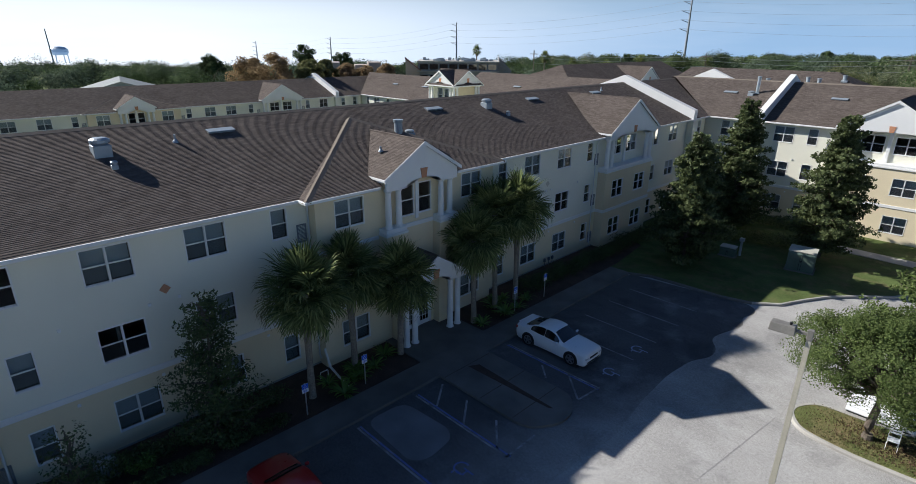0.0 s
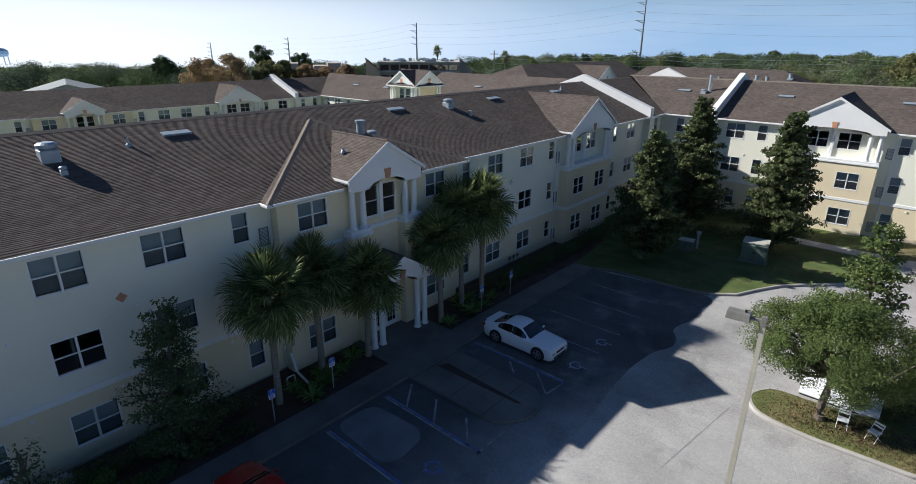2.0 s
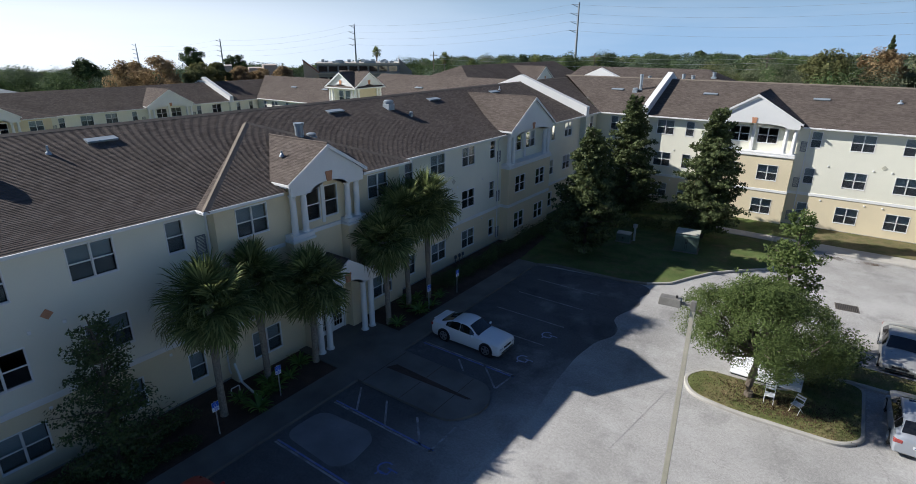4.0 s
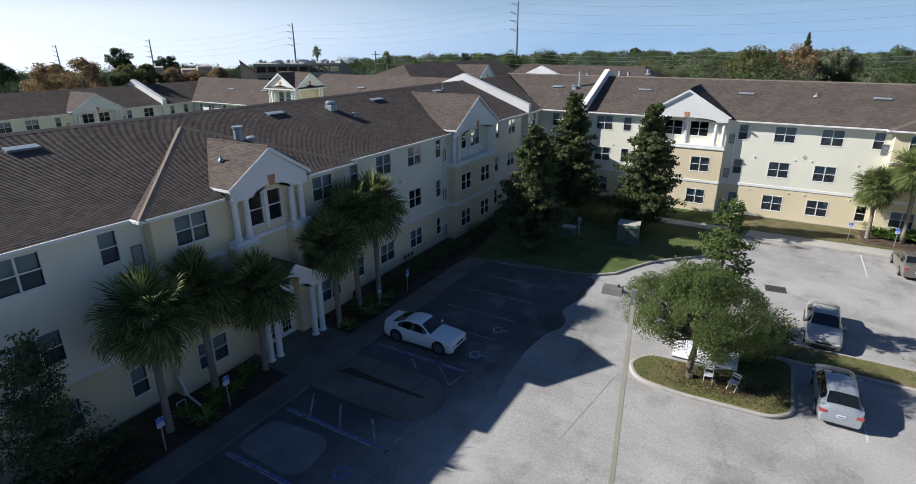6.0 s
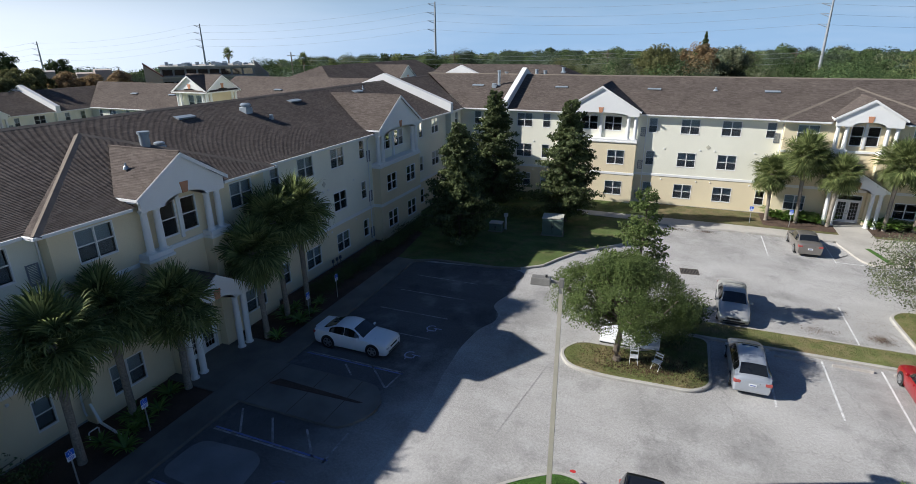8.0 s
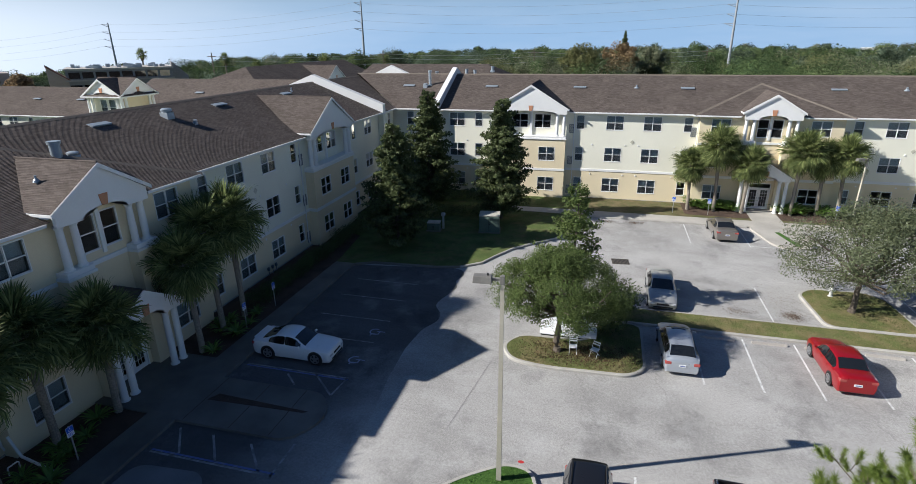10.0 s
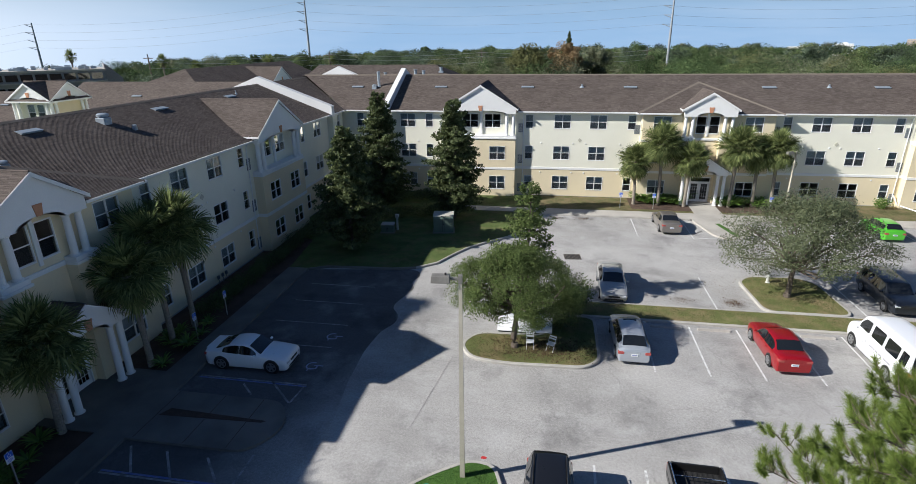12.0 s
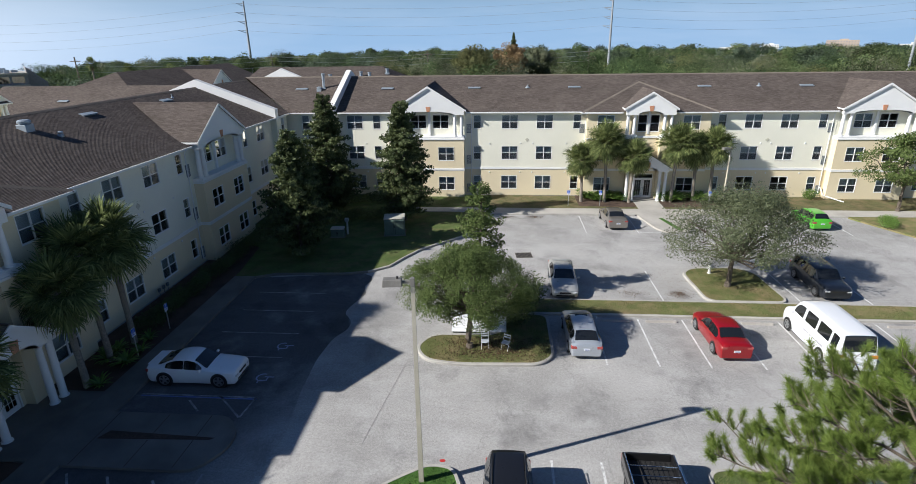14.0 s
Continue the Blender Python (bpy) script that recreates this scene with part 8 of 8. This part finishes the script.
t = thing("office_block", "long grey flat-roofed block with rooftop machinery", "building", far_pose(-46.0, 150), kind="structure")
bm = bmesh.new()
add_box(bm, (-9, 0, 0), (12, 14, 10.9))
part("wall", bm, M_FLAT, t)
for z0 in (6.4, 9.1):
    for i in range(8):
        bm = bmesh.new()
        add_box(bm, (-8.5 + i * 2.55, -0.12, z0), (-8.5 + i * 2.55 + 2.1, 0.05, z0 + 1.3))
        part("window_band", bm, M_CARGLASS, t, "dark recessed opening")
bm = bmesh.new()
add_box(bm, (-9.3, -0.3, 10.75), (12.3, 14.2, 11.15))
add_box(bm, (-9.2, -0.6, 8.5), (12.2, 0.0, 8.8))
part("parapet", bm, M_CONCRETE, t)
rf = random.Random(3)
for i in range(26):
    bm = bmesh.new()
    x, y, w, h = rf.uniform(-8.5, 11), rf.uniform(0.5, 8), rf.uniform(0.25, 0.7), rf.uniform(0.4, 1.0)
    add_box(bm, (x - w, y - w, 11.1), (x + w, y + w, 11.15 + h * 0.8), 0.04)
    part("rooftop_unit", bm, M_METAL, t)
bm = bmesh.new()
add_prism(bm, [(12.2, 2, 0), (15.5, 2, 0), (15.5, 2, 9.0), (12.2, 2, 12.3)], (0, 3, 0))
part("stair_wing", bm, M_FLAT, t)
t = thing("steep_roof_tower", "pale stucco stair tower with a steep red metal roof", "building", far_pose(-50.0, 150), kind="structure")
bm = bmesh.new()
add_prism(bm, [(-1.8, 0, 0), (1.8, 0, 0), (1.8, 0, 9.0), (-1.8, 0, 11.8)], (0, 5, 0))
part("wall", bm, surface("pink_stucco", (0.50, 0.40, 0.33), 0.9, 0.2, 6), t)
bm = bmesh.new()
add_prism(bm, [(-1.9, -0.2, 12.0), (2.2, -0.2, 8.9), (2.2, -0.2, 8.6), (-1.9, -0.2, 11.7)], (0, 5.4, 0))
part("roof", bm, M_FLATROOF, t)
t = thing("distant_house", "pale pink stucco block among autumn trees", "building", far_pose(-57.0, 170), kind="structure")
bm = bmesh.new()
for i in range(7):
    add_box(bm, (-12 + i * 4, i % 2, 0), (-8.3 + i * 4, 9, 8.6 + 0.7 * (i % 3)), 0.05)
part("wall", bm, surface("pale_stucco", (0.45, 0.38, 0.33), 0.9, 0.2, 6), t)
t = thing("gabled_hall", "grey hall with a white-edged gable beyond the wing", "building", far_pose(-76.2, 125, -2.3) @ Matrix.Diagonal((1.3, 1, 1, 1)), kind="structure")
bm = bmesh.new()
add_prism(bm, [(-5.0, 0, 0), (5.0, 0, 0), (5.0, 0, 8.6), (0, 0, 10.5), (-5.0, 0, 8.6)], (0, 18, 0))
part("wall", bm, surface("grey_green_boards", (0.22, 0.27, 0.27), 0.8, 0.4, 10), t)
for s in (-1, 1):
    bm = bmesh.new()
    add_prism(bm, [(s * 5.7, -0.6, 8.3), (0, -0.6, 10.5), (0, -0.6, 10.7), (s * 5.7, -0.6, 8.52)], (0, 19, 0))
    part("roof", bm, surface("pale_metal_roof", (0.20, 0.22, 0.21), 0.6, 0.5, 8), t)
    bm = bmesh.new()
    add_prism(bm, [(s * 3.0, -0.75, 8.6), (0, -0.75, 9.7), (0, -0.75, 9.85), (s * 3.0, -0.75, 8.78)], (0, 0.7, 0))
    part("porch_rake", bm, M_WHITE, t)

# power line
M_STEEL = surface("galvanised_pylon", (0.30, 0.32, 0.34), 0.6, 1, 10, 0.1)
TOWERS = [(-64.6, 420, 15.0), (-57.8, 345, 17.8), (-45.6, 262, 23.9), (-24.04, 196, 28.7), (10.48, 188, 28.5), (34.0, 260, 30.0)]
heads = []
for az, dist, h in TOWERS:
    m = far_pose(az, dist)
    t = thing("power_pole", "tall steel power pole with stepped insulator arms", "power pole", m, "power poles")
    bm = bmesh.new()
    add_tube(bm, (0, 0, -0.5), (0, 0, h), 0.5, 0.22, 12)
    part("pole", bm, M_STEEL, t)
    arms = []
    for i, (z, w) in enumerate(((h - 0.6, -2.2), (h - 3.2, -2.6), (h - 5.8, -2.4), (h - 8.4, -2.6))):
        bm = bmesh.new()
        add_tube(bm, (0, 0, z - 0.9), (w, 0, z), 0.11, 0.07, 6)
        add_tube(bm, (w, 0, z), (0, 0, z - 0.05), 0.06, 0.06, 6)
        part("arm", bm, M_STEEL, t)
        arms.append(m @ Vector((w, 0, z)))
    heads.append(arms)


def wire(a, b, sag, r=0.022, label="power cable", k=18):
    bm = bmesh.new()
    pts = [Vector(a).lerp(Vector(b), i / k) - Vector((0, 0, sag * 4 * (i / k) * (1 - i / k))) for i in range(k + 1)]
    add_path(bm, pts, [r] * (k + 1), 5)
    return tagged(part("power_cable", bm, M_STEEL), label, "cable", "power cables")


for p, q in zip(heads, heads[1:]):
    for a, b in zip(p, q):
        wire(a, b, 2.2, label="thin sagging power cable between steel poles")
t0 = thing("utility_pole", "wooden utility pole among the far trees", "utility pole", pose(-62, 102, 0), "utility poles")
bm = bmesh.new()
add_tube(bm, (0, 0, -0.3), (0, 0, 14.2), 0.18, 0.12, 8)
part("pole", bm, M_BARK, t0)
bm = bmesh.new()
add_box(bm, (-1.1, -0.06, 13.3), (1.1, 0.06, 13.45))
part("cross_arm", bm, M_BARK, t0)
for x, y in ((-28, 118), (6, 126), (44, 133)):
    copy_thing(t0, pose(x, y, 0))
pp = [(-62, 102), (-28, 118), (6, 126), (44, 133)]
for a, b in zip(pp, pp[1:]):
    for z in (13.5, 12.6, 11.4):
        wire((a[0], a[1] - 0.2, z), (b[0], b[1] - 0.2, z), 0.6, 0.025, "thin cable between wooden poles", 10)

# water tower and mast
t = thing("water_tower", "pale blue water tower on legs in the haze", "water tower", far_pose(-80.0, 620, -0.9))
M_TANK = surface("tank_paint", (0.62, 0.70, 0.76), 0.5, 0.1, 3, 0.05)
bm = bmesh.new()
add_lathe(bm, [(2.0, 2.5), (6.0, 3.0), (7.2, 5.0), (7.0, 7.5), (4.5, 9.4), (1.0, 10.2)], 20)
tank = part("tank", bm, M_TANK, t)
for i in range(6):
    bm = bmesh.new()
    a = 2 * math.pi * i / 6
    add_tube(bm, (6.2 * math.cos(a), 6.2 * math.sin(a), -4), (5.8 * math.cos(a), 5.8 * math.sin(a), 4), 0.4, seg=6)
    part("leg", bm, M_TANK, t)
t = thing("radio_mast", "thin leaning steel mast in the distance", "mast", far_pose(-80.6, 330))
bm = bmesh.new()
add_tube(bm, (0.6, 0, 0), (-0.2, 0, 20.0), 0.35, 0.2, 6)
part("mast", bm, M_STEEL, t)

# distant high blocks
M_FARWHITE = surface("far_white", (0.72, 0.72, 0.70), 0.8, 0.05, 2, 0.05)
M_FARPANE = material("far_pane", (0.22, 0.24, 0.27), 0.2)
M_FARTAN = surface("far_tan", (0.42, 0.34, 0.27), 0.8, 0.05, 2, 0.05)
for az, w, h, mat in ((21.15, 24, 7.4, M_FARWHITE), (24.05, 14, 9.6, M_FARWHITE), (29.25, 24, 12.7, M_FARTAN), (33.9, 20, 9.2, M_FARWHITE)):
    t = thing("high_rise", "pale high-rise block above the far trees", "building", far_pose(az, 600), kind="structure")
    bm = bmesh.new()
    add_box(bm, (-w / 2, 0, 0), (w / 2, 14, h))
    part("wall", bm, mat, t)
    bm = bmesh.new()
    add_box(bm, (-w * 0.1, 3, h), (w * 0.18, 10, h + 1.1))
    part("lift_house", bm, mat, t)
    for i in range(int(w / 2)):
        for j in range(4):
            bm = bmesh.new()
            add_box(bm, (-w / 2 + 0.5 + i * 2, -0.1, h - 1.3 - j * 1.4), (-w / 2 + 1.5 + i * 2, 0.05, h - 0.7 - j * 1.4))
            part("window", bm, M_FARPANE, t)


# ---- far woods ----
def woods(name, label, spots, cards, size, mat, seed):
    """Rounded crowns standing side by side, each a dome of leaves with lesser domes on it."""
    rng = np.random.default_rng(seed)
    pts, out = [], []
    for x, y, r, h in spots:
        cs, rs = [(x, y, h - r * 0.62)], [r * 0.66]
        for j in range(6):
            a, u = rng.uniform(0, 6.28), rng.uniform(-0.2, 0.9)
            q = r * 0.62 * math.sqrt(1 - 0.9 * u * u)
            cs.append((x + q * math.cos(a), y + q * math.sin(a), h - r * 0.75 + r * 0.4 * u))
            rs.append(r * rng.uniform(0.34, 0.46))
        pts.append(in_clumps(cs[:1], rs[:1], cards * 3, rng, 0.9))
        pts.append(in_clumps(cs[1:], rs[1:], cards, rng, 0.85))
        for q in pts[-2:]:
            out.append((q - np.array((x, y, h - r))) / r)
    ob = piece(name, leaf_mesh(name, np.concatenate(pts), size, mat, rng, normals=np.concatenate(out), loose=0.35), None)
    return tagged(ob, label, "trees", kind="stuff")


def skyline(az, d):
    """How high the tree tops reach at a distance: the land falls away towards the west."""
    swell = 0.10 * math.sin(az * 1.3 + 1.0) + 0.09 * math.sin(az * 3.1) + 0.07 * math.sin(az * 5.3 + 2.0)
    return 16 - d * math.tan(radians(treeline(az) - 0.36 + swell))


def spots_in(n, az0, az1, d0, d1, low, r0, r1, seed):
    """Places for trees in a sector round the camera's stand, clear of the buildings; taller trees are wider."""
    rng = np.random.default_rng(seed)
    out = []
    while len(out) < n:
        az, d = rng.uniform(az0, az1), math.sqrt(rng.uniform(d0 ** 2, d1 ** 2))
        x, y = CX + d * math.sin(radians(az)), CY + d * math.cos(radians(az))
        if -92 < x < 90 and -40 < y < 76 or (-46 < x < 14 and y < 116 and y > 60) or (d < 175 and -54 < az < -39) or (d < 150 and -83 < az < -71):
            continue
        if d > ground_reach(az) - 8:
            continue
        k = rng.random()
        tall = d * 0.0052 if rng.random() < 0.07 else 0.0
        out.append((x, y, (r0 + (r1 - r0) * k) * rng.uniform(0.9, 1.1), min(15.0, skyline(az, d) + (0.5 if d > 200 else -0.4)) + tall - low * (1 - k)))
    return out


KINDS = ((L_FAR, "mid-green"), (L_DEEP, "deep green"), (L_GREYGREEN, "grey-green"), (L_PALE, "olive"))
for i, (mat, tone) in enumerate(KINDS):
    k = (0.7, 1.0, 0.7, 0.3)[i]
    woods("woods", f"{tone} crowns of the woods behind the sunlit building", spots_in(int(62 * k), -14, 62, 82, 200, 5.5, 2.4, 6.8, 10 + i), 300, 0.27, mat, 1 + i)
    woods("woods", f"{tone} crowns of the woods beyond the courtyard wings", spots_in(int(95 * k), -95, -12, 115, 235, 4.5, 3.2, 7.0, 20 + i), 150, 0.44, (L_DEEP, L_HAZETINT, L_HAZETINT, L_HAZETINT)[i], 11 + i)
    woods("woods", f"{tone} tree line farther off", spots_in(int(170 * k), -98, 66, 235, 420, 4.5, 3.5, 9.5, 30 + i), 110, 0.75, (L_DEEP, L_HAZETINT, L_FAR, L_GREYGREEN)[i], 21 + i)
    woods("woods", f"{tone} tree line on the horizon", spots_in(int(200 * k), -40, 66, 430, 600, 2.5, 4.0, 9.0, 40 + i), 40, 1.3, (L_DEEP, L_HAZETINT, L_FAR, L_GREYGREEN)[i], 31 + i)


def far_tree(az, d, h, r, mat, label, seed):
    p = far_pose(az, d).translation
    rng = np.random.default_rng(seed)
    t = thing("tree", label, "tree", pose(p.x, p.y, 0))
    bm = bmesh.new()
    limb(bm, (0, 0, -0.1), (0, 0, h * 0.6), 0.35, 0.15, rng, 3)
    cs, rs = [], []
    for i in range(26):
        a, u = rng.uniform(0, 6.28), rng.uniform(-0.6, 1)
        q = r * math.sqrt(1 - min(0.95, abs(u)) ** 2) * rng.uniform(0.4, 0.95)
        cs.append((q * math.cos(a), q * math.sin(a), h - r * 0.9 + r * 0.75 * u))
        rs.append(r * rng.uniform(0.2, 0.34))
        if i % 4 == 0:
            limb(bm, (0, 0, h * 0.45), cs[-1], 0.1, 0.03, rng, 2)
    part("trunk", bm, M_BARK, t)
    pts = np.concatenate([in_clumps(cs, rs, 200, rng), in_clumps([(0, 0, h - r * 0.85)], [r * 0.72], 1500, rng)])
    piece("crown", leaf_mesh("crown", pts, 0.40, mat, rng, normals=(pts - np.array((0, 0, h - r * 1.2))) / r, loose=0.5), t)


BROWN, OLIVE, DARK, GREEN = "rust-brown autumn tree beyond the wings", "olive-yellow tree turning in autumn", "tall dark oak above the tree line", "broad green tree in the woods"
for i, (az, d, h, r, mat, label) in enumerate(((-63.2, 120, 13.5, 5.0, L_AUTUMN, BROWN), (-65.6, 124, 12.8, 4.2, L_AUTUMN, BROWN), (-60.0, 118, 12.7, 3.0, L_PALE, OLIVE), (-58.6, 124, 12.3, 2.8, L_PALE, OLIVE),
                                               (-56.4, 128, 11.3, 3.4, L_AUTUMN, BROWN), (-54.4, 126, 11.2, 3.4, L_AUTUMN, BROWN), (-52.6, 130, 11.2, 3.2, L_AUTUMN, BROWN), (-60.4, 190, 14.7, 3.9, L_DEEP, DARK), (-56.8, 200, 12.7, 3.8, L_DEEP, DARK),
                                               (-68.5, 180, 12.4, 4.0, L_DEEP, DARK), (-24.6, 150, 14.2, 5.5, L_FAR, GREEN), (-28.6, 160, 13.6, 5.0, L_DEEP, GREEN), (-2.6, 118, 15.4, 4.4, L_PALE, "olive tree behind the sunlit roof"), (1.0, 120, 15.6, 4.0, L_AUTUMN, "brownish tree behind the sunlit roof"),
                                               (3.8, 125, 14.8, 4.2, L_GREYGREEN, "grey-green tree behind the sunlit roof"), (31.5, 130, 14.8, 6.5, L_FAR, GREEN), (36.0, 120, 14.5, 6.5, L_FAR, GREEN))):
    far_tree(az, d, h, r, mat, label, 60 + i)

# slim conifer and far palms over the tree line
t = thing("conifer_tree", "slim dark conifer above the woods", "tree", far_pose(1.3, 150))
rng = np.random.default_rng(9)
bm = bmesh.new()
limb(bm, (0, 0, 0), (0, 0, 17.8), 0.25, 0.04, rng, 4, 0.02)
part("trunk", bm, M_BARK, t)
pts = []
for i in range(2200):
    f = rng.random() ** 0.7
    z = 7 + 10.9 * f
    q, a = 4.6 * (1 - f) * rng.uniform(0.2, 1.0) * (0.75 + 0.25 * math.cos(z * 5.5)), rng.uniform(0, 6.28)
    pts.append((q * math.cos(a), q * math.sin(a), z))
piece("crown", leaf_mesh("crown", pts, 0.45, L_MAG, rng), t)
for i, (az, d, z) in enumerate(((-43.6, 185, 14.2), (-36.9, 175, 12.8), (-34.2, 150, 11.6), (-31.0, 150, 11.2), (-27.9, 140, 12.6), (-22.0, 150, 12.2), (5.0, 180, 12.6))):
    p = far_pose(az, d).translation
    tr = palm(p.x, p.y, z - 1.0, 80 + i, "tall palm standing above the far woods", 30, 0.9)
